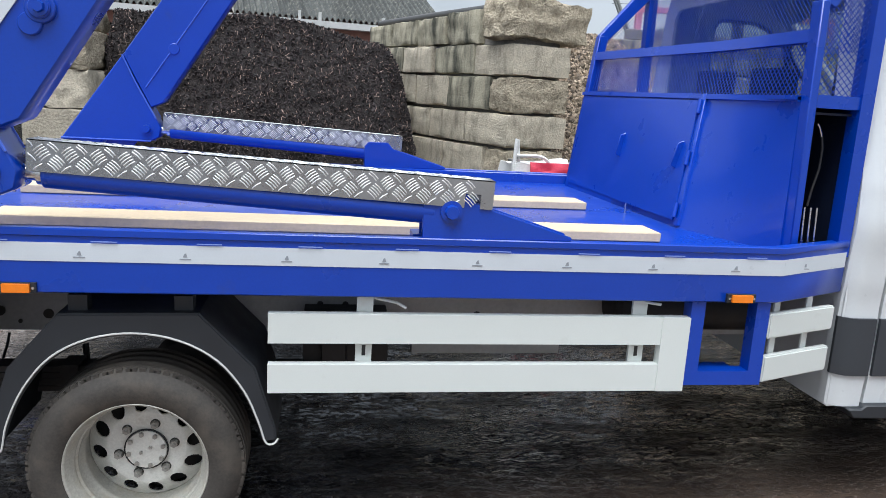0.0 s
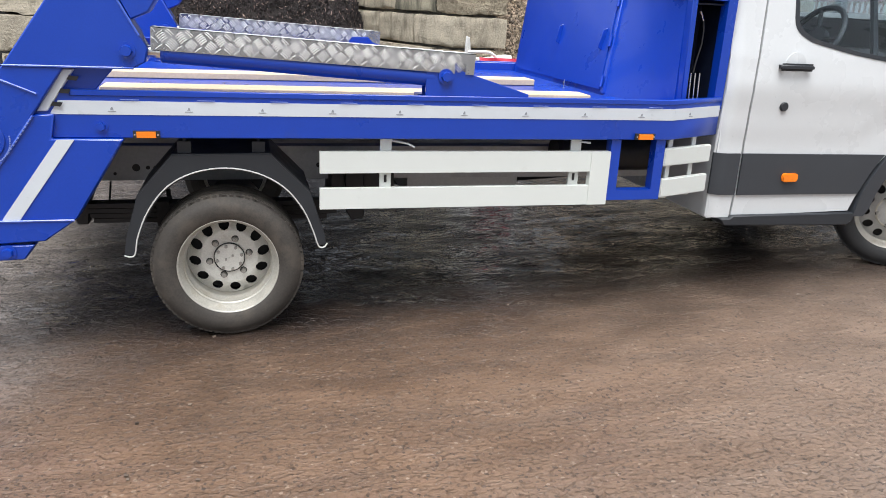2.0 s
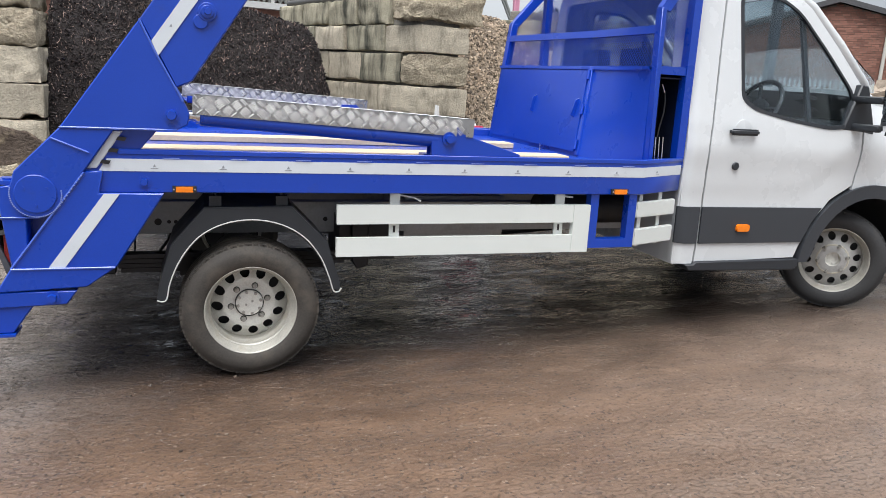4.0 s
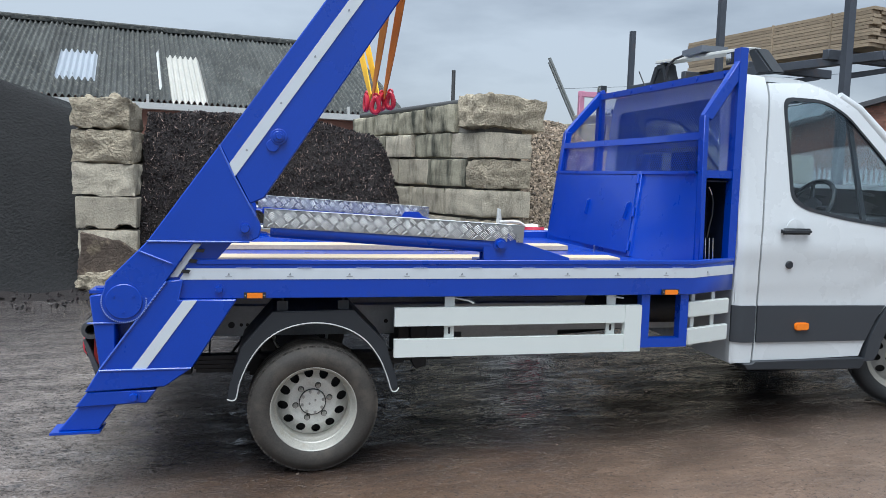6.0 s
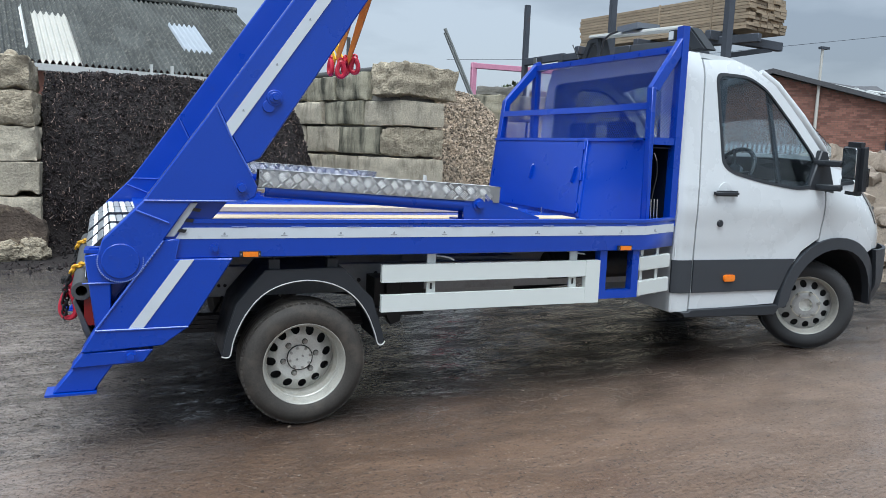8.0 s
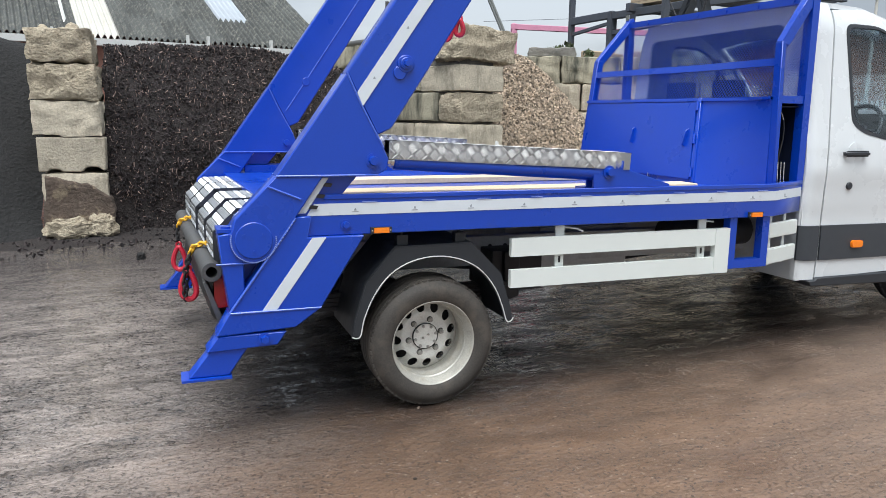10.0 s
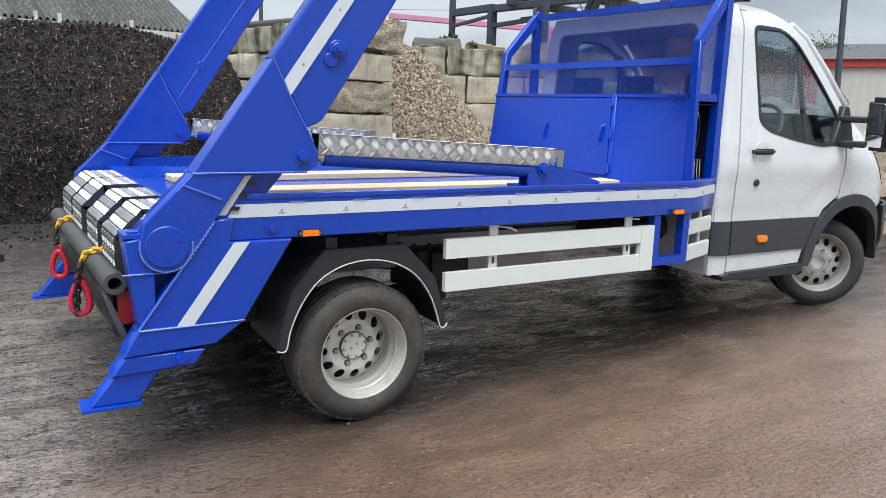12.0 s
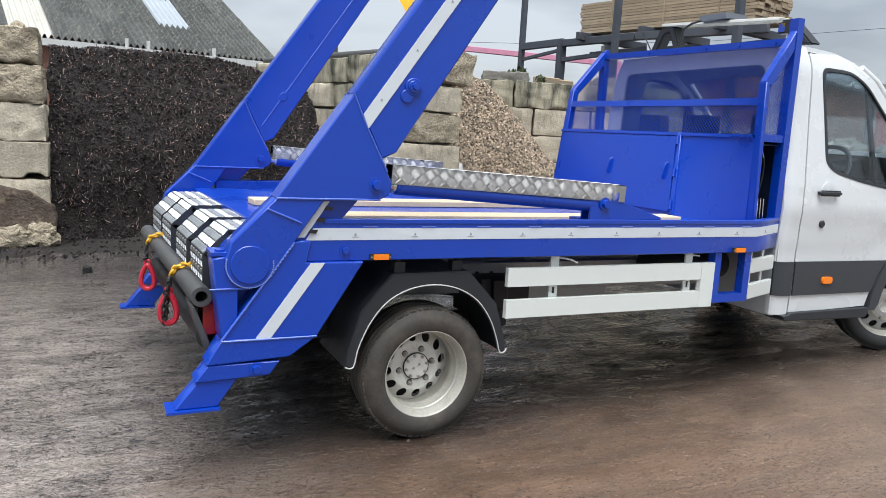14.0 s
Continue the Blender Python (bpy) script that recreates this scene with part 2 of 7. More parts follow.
MORTAR = material("brick_mortar", (0.19, 0.16, 0.13), rough=0.95, spread=0.2, fine=40)
FARROOF = material("dark_slate_roof", (0.09, 0.09, 0.095), rough=0.85, spread=0.2, scale=0.8, fine=8)
CREAM = material("cream_metal_cladding", (0.58, 0.56, 0.5), rough=0.5, spread=0.05, scale=1, fine=20)
FASCIA = material("red_fascia", (0.5, 0.05, 0.04), rough=0.5, spread=0.1)
PINK = material("faded_pink_steel", (0.6, 0.26, 0.37), rough=0.6, spread=0.15)
SEAT = material("grey_seat_fabric", (0.06, 0.062, 0.07), rough=0.9, spread=0.2, fine=300, bump=0.3)
BAG = material("white_rubble_sack", (0.75, 0.74, 0.72), rough=0.6, spread=0.1, bump=0.4, depth=0.01)
BAG_RED = material("red_sack_print", (0.55, 0.03, 0.07), rough=0.55, spread=0.15, bump=0.4, depth=0.01)
LEAF = material("hedge_leaf", (0.1, 0.12, 0.065), rough=0.7, spread=0.3, island=0.4)
SIGN = material("green_sign", (0.02, 0.12, 0.06), rough=0.5)
INNER = material("dark_cab_lining", (0.03, 0.032, 0.036), rough=0.8, spread=0.15)
GLASS = glass_material("tinted_glass", (0.56, 0.64, 0.68))
LAMP = material("smoked_lamp_lens", (0.05, 0.05, 0.055), rough=0.12, spread=0.2, coat=0.6)
DARKGLASS = glass_material("dark_rear_glass", (0.45, 0.5, 0.52))
SKYLIGHT = material("grubby_translucent_sheet", (0.62, 0.64, 0.62), rough=0.5, spread=0.2, scale=2, fine=20)
MIRROR = material("mirror_glass", (0.85, 0.86, 0.87), rough=0.03, metal=1.0, spread=0.02, bump=0, rough_spread=0.01)
LENS = glass_material("clear_lens", (0.9, 0.9, 0.9), 0.1)


def ground_material():
    """Wet tarmac: brown mud in front, rippled and blackened as shade under the lorry, grey-brown silt with dark pits
    behind its tail.
    """
    m = bpy.data.materials.new("wet_muddy_tarmac")
    m.use_nodes = True
    nt = m.node_tree
    bs = nt.nodes["Principled BSDF"]
    co = node(nt, "ShaderNodeTexCoord")
    sep = node(nt, "ShaderNodeSeparateXYZ")
    nt.links.new(co.outputs["Object"], sep.inputs[0])

    def math_(op, a, b):
        n = node(nt, "ShaderNodeMath")
        n.operation = op
        for k, v in enumerate((a, b)):
            if isinstance(v, (int, float)):
                n.inputs[k].default_value = v
            else:
                nt.links.new(v, n.inputs[k])
        return n.outputs[0]

    def ranged(v, a, b, c=0.0, d=1.0):
        n = node(nt, "ShaderNodeMapRange")
        n.inputs["From Min"].default_value, n.inputs["From Max"].default_value = a, b
        n.inputs["To Min"].default_value, n.inputs["To Max"].default_value = c, d
        nt.links.new(v, n.inputs["Value"])
        return n.outputs["Result"]

    def blend(f, a, b):
        n = node(nt, "ShaderNodeMix")
        n.data_type = "RGBA"
        nt.links.new(f, n.inputs["Factor"])
        for key, v in (("A", a), ("B", b)):
            if isinstance(v, tuple):
                n.inputs[key].default_value = (*v, 1)
            else:
                nt.links.new(v, n.inputs[key])
        return n.outputs["Result"]

    def cloud_of(sx, sy, turn, detail, rough, distort=0.0):
        """Noise drawn out along the lorry: sx, sy are its waves per metre."""
        at = node(nt, "ShaderNodeMapping")
        at.inputs["Scale"].default_value = (sx, sy, 1)
        at.inputs["Rotation"].default_value = (0, 0, radians(turn))
        nt.links.new(co.outputs["Object"], at.inputs["Vector"])
        n = node(nt, "ShaderNodeTexNoise", Scale=1.0, Detail=detail, Roughness=rough, Distortion=distort)
        nt.links.new(at.outputs["Vector"], n.inputs["Vector"])
        return n.outputs["Fac"]

    wide = cloud_of(0.55, 0.55, 0, 6.0, 0.6)
    bands = cloud_of(1.7, 3.3, -10, 7.0, 0.66)
    tracks = cloud_of(0.5, 7.5, -7, 5.0, 0.6, 0.4)
    ripple = cloud_of(8.5, 21.0, -6, 3.0, 0.58, 0.9)
    pools = ranged(cloud_of(2.2, 5.5, -9, 5.0, 0.62), 0.4, 0.62)
    lumps = cloud_of(24.0, 34.0, 5, 2.0, 0.55, 0.5)
    grain = cloud_of(38.0, 66.0, -8, 3.0, 0.6, 0.6)
    grit = cloud_of(75.0, 75.0, 0, 4.0, 0.65)
    dots = node(nt, "ShaderNodeTexVoronoi", Scale=95.0)
    nt.links.new(co.outputs["Object"], dots.inputs["Vector"])
    specks = node(nt, "ShaderNodeSeparateColor")
    nt.links.new(dots.outputs["Color"], specks.inputs["Color"])

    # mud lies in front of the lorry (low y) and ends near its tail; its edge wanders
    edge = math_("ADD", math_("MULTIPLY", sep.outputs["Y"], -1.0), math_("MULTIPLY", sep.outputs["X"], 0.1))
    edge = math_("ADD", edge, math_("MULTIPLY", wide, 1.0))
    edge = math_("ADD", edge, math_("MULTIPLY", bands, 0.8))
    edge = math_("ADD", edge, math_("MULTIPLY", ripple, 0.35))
    # the mud colour thins towards the lorry, which also paints in its shade
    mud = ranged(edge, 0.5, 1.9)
    tail = math_("ADD", sep.outputs["X"], math_("MULTIPLY", bands, 1.8))
    tail = math_("ADD", tail, math_("MULTIPLY", wide, 1.2))
    tail = math_("ADD", tail, math_("MULTIPLY", lumps, 0.5))
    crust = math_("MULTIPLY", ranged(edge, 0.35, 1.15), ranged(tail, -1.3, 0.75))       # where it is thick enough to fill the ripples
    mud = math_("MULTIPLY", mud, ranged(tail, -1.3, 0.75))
    silt = ranged(tail, 1.45, 0.3)

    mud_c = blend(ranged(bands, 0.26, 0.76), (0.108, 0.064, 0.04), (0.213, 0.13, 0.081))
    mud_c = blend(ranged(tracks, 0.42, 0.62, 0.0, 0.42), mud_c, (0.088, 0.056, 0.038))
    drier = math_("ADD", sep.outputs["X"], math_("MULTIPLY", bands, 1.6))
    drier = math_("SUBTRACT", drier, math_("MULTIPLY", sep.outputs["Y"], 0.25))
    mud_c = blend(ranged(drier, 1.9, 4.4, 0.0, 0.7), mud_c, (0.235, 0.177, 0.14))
    # wet tarmac, near black so it also carries the shade under the lorry
    tar_shade_c = blend(ranged(lumps, 0.5, 0.72), (0.005, 0.0056, 0.0075), (0.034, 0.036, 0.042))
    silt_c = blend(ranged(bands, 0.34, 0.62), (0.12, 0.099, 0.088), (0.38, 0.325, 0.29))
    pits = math_("MULTIPLY", ranged(lumps, 0.47, 0.38), ranged(bands, 0.7, 0.4))
    silt_c = blend(pits, silt_c, (0.014, 0.012, 0.011))
    silt_c = blend(ranged(tracks, 0.5, 0.66, 0.0, 0.6), silt_c, (0.05, 0.042, 0.038))
    trodden = math_("ADD", sep.outputs["Y"], math_("MULTIPLY", bands, 2.2))
    silt_c = blend(ranged(trodden, 3.2, 6.2, 0.0, 0.85), silt_c, (0.05, 0.041, 0.037))
    top_c = blend(mud, blend(silt, tar_shade_c, silt_c), mud_c)
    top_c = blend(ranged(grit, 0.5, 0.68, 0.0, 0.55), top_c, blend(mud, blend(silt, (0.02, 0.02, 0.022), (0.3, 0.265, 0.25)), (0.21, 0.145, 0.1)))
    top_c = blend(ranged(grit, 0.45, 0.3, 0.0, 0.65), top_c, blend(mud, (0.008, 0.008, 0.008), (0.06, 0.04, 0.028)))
    top_c = blend(math_("MULTIPLY", mud, ranged(specks.outputs["Red"], 0.975, 0.995, 0.0, 0.5)), top_c, (0.36, 0.28, 0.215))
    top_c = blend(ranged(specks.outputs["Green"], 0.9, 0.98, 0.0, 0.6), top_c, (0.012, 0.0115, 0.011))
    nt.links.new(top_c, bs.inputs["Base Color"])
    rough = node(nt, "ShaderNodeMix")
    nt.links.new(mud, rough.inputs["Factor"])
    nt.links.new(ranged(bands, 0.38, 0.62, 0.25, 0.55), rough.inputs["A"])
    nt.links.new(ranged(bands, 0.35, 0.6, 0.4, 0.6), rough.inputs["B"])
    nt.links.new(rough.outputs["Result"], bs.inputs["Roughness"])
    nt.links.new(ranged(mud, 0.0, 1.0, 0.02, 0.3), bs.inputs["Specular IOR Level"])
    # ripples on the bare wet stretches, lumps and pits on the silt, fine grit on the mud
    h = math_("MULTIPLY", ranged(ripple, 0.54, 0.72), ranged(crust, 0.0, 0.9, 2.0, 0.1))
    h = math_("MULTIPLY", h, ranged(pools, 0.0, 1.0, 0.45, 1.25))
    h = math_("ADD", h, math_("MULTIPLY", ranged(lumps, 0.52, 0.7), math_("MULTIPLY", ranged(crust, 0.0, 0.9, 0.5, 0.12), ranged(silt, 0.0, 1.0, 0.7, 1.1))))
    h = math_("ADD", h, math_("MULTIPLY", ranged(grain, 0.53, 0.72), ranged(crust, 0.0, 1.0, 0.3, 0.32)))
    h = math_("ADD", h, math_("MULTIPLY", grit, ranged(mud, 0.0, 1.0, 0.03, 0.1)))
    h = math_("ADD", h, math_("MULTIPLY", specks.outputs["Red"], 0.02))
    relief = node(nt, "ShaderNodeBump", Strength=1.0, Distance=0.026)
    nt.links.new(h, relief.inputs["Height"])
    nt.links.new(relief.outputs["Normal"], bs.inputs["Normal"])
    # a film of water over it all, thinner on the mud
    film = node(nt, "ShaderNodeBump", Strength=1.0, Distance=0.022)
    calm = math_("MULTIPLY", ranged(bands, 0.36, 0.6, 0.35, 1.0), ranged(pools, 0.0, 1.0, 0.6, 1.0))
    nt.links.new(math_("MULTIPLY", h, calm), film.inputs["Height"])
    nt.links.new(film.outputs["Normal"], bs.inputs["Coat Normal"])
    bs.inputs["Coat IOR"].default_value = 1.52
    nt.links.new(math_("MULTIPLY", ranged(mud, 0.0, 1.0, 1.0, 0.8), math_("MAXIMUM", ranged(pools, 0.0, 0.8, 0.4, 1.0), ranged(silt, 0.3, 1.0, 0.0, 0.95))), bs.inputs["Coat Weight"])
    nt.links.new(ranged(mud, 0.0, 1.0, 0.04, 0.09), bs.inputs["Coat Roughness"])
    return m


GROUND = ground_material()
YC = 1.16          # the lorry's middle


# ---- mesh helpers ----
def mesh_from(bm, name, mat, angle=38):
    bmesh.ops.recalc_face_normals(bm, faces=bm.faces)
    me = bpy.data.meshes.new(name)
    bm.to_mesh(me)
    bm.free()
    mats = mat if isinstance(mat, (list, tuple)) else [mat]
    for m in mats:
        me.materials.append(m)
    me.polygons.foreach_set("use_smooth", [True] * len(me.polygons))
    me.set_sharp_from_angle(angle=radians(angle))
    return me


def part(name, bm, mat, parent=None, label="", angle=38):
    """Links a bmesh as one mesh object, under a thing or part if given."""
    ob = new(name, mesh_from(bm, name, mat, angle) if isinstance(bm, bmesh.types.BMesh) else bm)
    if parent:
        ob.parent = parent
        ob.matrix_parent_inverse = parent.matrix_basis.inverted() if parent.parent is None else Matrix()
    return tagged(ob, label)


def thing(name, label, category, group="", at=(0, 0, 0)):
    ob = new(name)
    ob.empty_display_size = 0.2
    ob.location = at
    return tagged(ob, label, category, group)


def bevelled(bm, geom_faces, offset, segments=1):
    if offset:
        edges = {e for f in geom_faces for e in f.edges if len(e.link_faces) == 2 and e.calc_face_angle(0) > 0.5}
        bmesh.ops.bevel(bm, geom=list(edges), offset=offset, segments=segments, affect="EDGES", clamp_overlap=True)


def box(bm, x0, x1, y0, y1, z0, z1, bev=0.004, m=None, seg=1):
    vs = [bm.verts.new((x, y, z)) for x in (x0, x1) for y in (y0, y1) for z in (z0, z1)]
    fs = [bm.faces.new([vs[i] for i in q]) for q in ((0, 1, 3, 2), (4, 6, 7, 5), (0, 4, 5, 1), (2, 3, 7, 6), (0, 2, 6, 4), (1, 5, 7, 3))]
    if m:
        bmesh.ops.transform(bm, matrix=m, verts=vs)
    bevelled(bm, fs, bev, seg)
    return bm


def prism(bm, poly, a, b, axis="y", bev=0.004, seg=1):
    """A polygon drawn across the axis, pushed from a to b along it."""
    def place(u, v, w):
        return {"y": (u, w, v), "x": (w, u, v), "z": (u, v, w)}[axis]
    lo = [bm.verts.new(place(u, v, a)) for u, v in poly]
    hi = [bm.verts.new(place(u, v, b)) for u, v in poly]
    n = len(poly)
    fs = [bm.faces.new(lo), bm.faces.new(hi[::-1])]
    fs += [bm.faces.new((lo[i], hi[i], hi[(i + 1) % n], lo[(i + 1) % n])) for i in range(n)]
    bmesh.ops.recalc_face_normals(bm, faces=fs)
    bevelled(bm, fs, bev, seg)
    return bm


def cyl(bm, a, b, r, r2=None, seg=20, bev=0.0):
    a, b = Vector(a), Vector(b)
    m = Matrix.Translation((a + b) / 2) @ (b - a).to_track_quat("Z", "Y").to_matrix().to_4x4()
    got = bmesh.ops.create_cone(bm, cap_ends=True, segments=seg, radius1=r, radius2=r if r2 is None else r2, depth=(b - a).length, matrix=m)
    if bev:
        fs = {f for v in got["verts"] for f in v.link_faces}
        bevelled(bm, fs, bev)
    return bm


def tube(bm, points, r, seg=8, closed=False):
    """A round bar along a line of points."""
    pts = [Vector(p) for p in points]
    rings = []
    n = len(pts)
    side = None
    for i, p in enumerate(pts):
        a = pts[(i - 1) % n] if closed or i else p
        b = pts[(i + 1) % n] if closed or i < n - 1 else p
        way = (b - a).normalized()
        if side is None:
            side = way.orthogonal().normalized()
        side = (side - way * side.dot(way)).normalized()
        up = way.cross(side)
        rings.append([bm.verts.new(p + r * (math.cos(t) * side + math.sin(t) * up)) for t in (2 * math.pi * k / seg for k in range(seg))])
    for i in range(n if closed else n - 1):
        a, b = rings[i], rings[(i + 1) % n]
        for k in range(seg):
            bm.faces.new((a[k], a[(k + 1) % seg], b[(k + 1) % seg], b[k]))
    if not closed:
        bm.faces.new(rings[0][::-1])
        bm.faces.new(rings[-1])
    return bm


def lathe(bm, profile, seg=48, m=None, close=True):
    """Turns (radius, height) pairs round the z axis."""
    rings = [[bm.verts.new((r * math.cos(2 * math.pi * k / seg), r * math.sin(2 * math.pi * k / seg), h)) for k in range(seg)] for r, h in profile]
    n = len(rings)
    for i in range(n if close else n - 1):
        a, b = rings[i], rings[(i + 1) % n]
        for k in range(seg):
            bm.faces.new((a[k], a[(k + 1) % seg], b[(k + 1) % seg], b[k]))
    if m:
        bmesh.ops.transform(bm, matrix=m, verts=[v for ring in rings for v in ring])
    return bm


def cut_sheet(outer, holes=(), step=0.0, thick=0.0, shift=None, axis="y"):
    """A flat sheet in the xz plane with holes, cut into a grid so that shift(x, z) can bend it, and given thickness along y."""
    bm = bmesh.new()
    edges = []
    for loop in (outer, *holes):
        vs = [bm.verts.new((u, 0, v)) for u, v in loop]
        edges += [bm.edges.new((vs[i], vs[(i + 1) % len(vs)])) for i in range(len(vs))]
    bmesh.ops.triangle_fill(bm, use_beauty=True, use_dissolve=False, edges=edges)
    if step:
        us, vs = [p[0] for p in outer], [p[1] for p in outer]
        for k in range(1, int((max(us) - min(us)) / step) + 1):
            bmesh.ops.bisect_plane(bm, geom=bm.verts[:] + bm.edges[:] + bm.faces[:], plane_co=(min(us) + k * step, 0, 0), plane_no=(1, 0, 0))
        for k in range(1, int((max(vs) - min(vs)) / step) + 1):
            bmesh.ops.bisect_plane(bm, geom=bm.verts[:] + bm.edges[:] + bm.faces[:], plane_co=(0, 0, min(vs) + k * step), plane_no=(0, 0, 1))
    if thick:
        got = bmesh.ops.extrude_face_region(bm, geom=bm.faces[:])
        for v in got["geom"]:
            if isinstance(v, bmesh.types.BMVert):
                v.co.y += thick
    if shift:
        for v in bm.verts:
            v.co.y += shift(v.co.x, v.co.z)
    return bm


def mirrored(bm):
    """The same on the lorry's other side."""
    for v in bm.verts:
        v.co.y = 2 * YC - v.co.y
    bmesh.ops.reverse_faces(bm, faces=bm.faces)
    return bm


def sided(bm, far, back=0.0):
    if far and back:
        for v in bm.verts:
            v.co.x -= back
    return mirrored(bm) if far else bm


def raw_mesh(name, verts, faces, mat, smooth=False):
    me = bpy.data.meshes.new(name)
    me.from_pydata(verts, [], faces)
    me.materials.append(mat)
    if smooth:
        me.polygons.foreach_set("use_smooth", [True] * len(me.polygons))
    me.update()
    return me


# ---- the ground ----
def slope(x):
    """The yard rises gently towards the lorry's nose, then levels."""
    return 0.016 + 0.0255 * max(-9.0, min(14.0, x))


def ground_z(x, y):
    near = max(0.0, 1 - math.hypot(x - 1, y) / 30)
    return slope(x) + near * 0.02 * noise.noise(Vector((x * 0.5, y * 0.5, 3)))


def axis_steps(lo, hi, fine, far):
    vals = list(np.arange(lo, hi + 1e-6, fine))
    step, v = fine, hi
    while v < far:
        step *= 1.35
        v += step
        vals.append(v)
    step, v = fine, lo
    while v > -far:
        step *= 1.35
        v -= step
        vals.insert(0, v)
    return vals


def grit_z(x, y):
    """Small ruts and ripples, drawn out along the lorry, that catch the light."""
    long = noise.noise(Vector((x * 4.0, y * 6.5, 0)))
    short = noise.noise(Vector((x * 15 + 0.3 * y, y * 22, 4)))
    return 0.006 * long + 0.003 * short + 0.0015 * noise.noise(Vector((x * 38, y * 46, 8)))


def build_ground():
    xs, ys = axis_steps(-5.5, 6.5, 0.035, 900), axis_steps(-2.6, 4.5, 0.028, 900)
    verts, faces = [], []
    for y in ys:
        for x in xs:
            inside = -5.6 <= x <= 6.6 and -2.7 <= y <= 4.6
            verts.append((x, y, ground_z(x, y) + (grit_z(x, y) if inside else 0)))
    w = len(xs)
    for j in range(len(ys) - 1):
        for i in range(w - 1):
            faces.append((j * w + i, j * w + i + 1, (j + 1) * w + i + 1, (j + 1) * w + i))
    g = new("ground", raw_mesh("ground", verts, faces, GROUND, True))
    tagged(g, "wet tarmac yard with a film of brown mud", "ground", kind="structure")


build_ground()


# ---- the skip lorry ----
truck = thing("skip_lorry", "blue skip loader lorry with a white cab on wet tarmac", "lorry")


def bolt_head(bm, c, r=0.02, h=0.014, way=(0, -1, 0), seg=6):
    c, way = Vector(c), Vector(way)
    cyl(bm, c - way * 0.004, c + way * 0.004, r * 1.45, seg=18)
    cyl(bm, c + way * 0.003, c + way * (h + 0.003), r, r * 0.86, seg=seg)


def tread_bars(bm, u0, u1, v0, v1, place, pu=0.075, pv=0.027, length=0.036, width=0.0034, height=0.0012):
    """Raised five-bar lozenges in staggered rows that lean left and right in turn, laid out by place(u, v, h)."""
    rows, cols = int((v1 - v0) / pv) + 2, int((u1 - u0) / pu) + 2
    for j in range(rows):
        for i in range(cols):
            cu, cv = u0 + (i + (0.5 if j % 2 else 0.0)) * pu, v1 - 0.004 - j * pv
            lean = 1 if j % 2 else -1
            du, dv = 0.766, 0.643 * lean
            nu, nv = -dv, du
            for k in range(-2, 3):
                off, half = k * 0.0082, length / 2 * (1 - 0.05 * abs(k))
                ends = [(cu + nu * off + s * du * half, cv + nv * off + s * dv * half) for s in (-1, 1)]
                ends = [(min(u1, max(u0, u)), min(v1, max(v0, v))) for u, v in ends]
                (ua, va), (ub, vb) = ends
                ln = math.hypot(ub - ua, vb - va)
                if ln < 0.009 or abs((vb - va) / ln - dv) > 0.12:
                    continue
                mu, mv = (ua + ub) / 2, (va + vb) / 2
                bow = 0.0016 * (ln / length)
                lo = [bm.verts.new(place(ua + q * nu * width / 2, va + q * nv * width / 2, 0.0)) for q in (-1, 1)]
                mid = [bm.verts.new(place(mu + nu * (bow + q * width / 2), mv + nv * (bow + q * width / 2), 0.0)) for q in (-1, 1)]
                hi = [bm.verts.new(place(ub + q * nu * width / 2, vb + q * nv * width / 2, 0.0)) for q in (-1, 1)]
                top = [bm.verts.new(place(*p)) for p in ((mu + (ua - mu) * 0.8, mv + (va - mv) * 0.8, height), (mu + nu * bow, mv + nv * bow, height), (mu + (ub - mu) * 0.8, mv + (vb - mv) * 0.8, height))]
                for f in ((lo[0], mid[0], top[1], top[0]), (mid[0], hi[0], top[2], top[1]), (mid[1], lo[1], top[0], top[1]), (hi[1], mid[1], top[1], top[2]), (lo[1], lo[0], top[0]), (hi[0], hi[1], top[2])):
                    bm.faces.new(f)


# chassis
for far in (False, True):
    bm = box(bmesh.new(), -1.0, 4.3, 0.68, 0.76, 0.625, 0.80, 0.006)
    rail = part("chassis_rail", sided(bm, far), RAIL, truck, "grey pressed steel chassis rail")
    for x, z, r in ((-0.62, 0.7, 0.02), (-0.45, 0.69, 0.019), (-0.395, 0.69, 0.01), (-0.36, 0.69, 0.01), (-0.55, 0.66, 0.008), (0.45, 0.7, 0.013), (0.56, 0.66, 0.013), (0.56, 0.74, 0.013),
                    (0.66, 0.66, 0.013), (0.66, 0.74, 0.013), (0.8, 0.7, 0.018), (1.2, 0.7, 0.018)):
        part("rail_hole", sided(cyl(bmesh.new(), (x, 0.676, z), (x, 0.69, z), r, seg=12), far), DARK, rail)
bm = box(bmesh.new(), -0.95, -0.85, 0.7, 1.62, 0.58, 0.8)
part("chassis_crossmember", bm, DARK, truck)
bm = bmesh.new()
for k in range(4):
    box(bm, -0.66 + 0.012 * k, 0.62 - 0.05 * k, 0.45, 0.53, 0.545 - 0.024 * k, 0.566 - 0.024 * k, 0.002)
box(bm, -0.34, -0.28, 0.44, 0.54, 0.455, 0.575, 0.004)
part("leaf_spring", bm, DARK, truck, "dark steel leaf spring")
bm = prism(bmesh.new(), [(-0.76, 0.8), (-0.58, 0.8), (-0.6, 0.66), (-0.64, 0.56), (-0.65, 0.46), (-0.7, 0.46), (-0.73, 0.56)], 0.47, 0.55, "y", 0.006)
part("spring_hanger", bm, DARK, truck, "black spring hanger bracket")
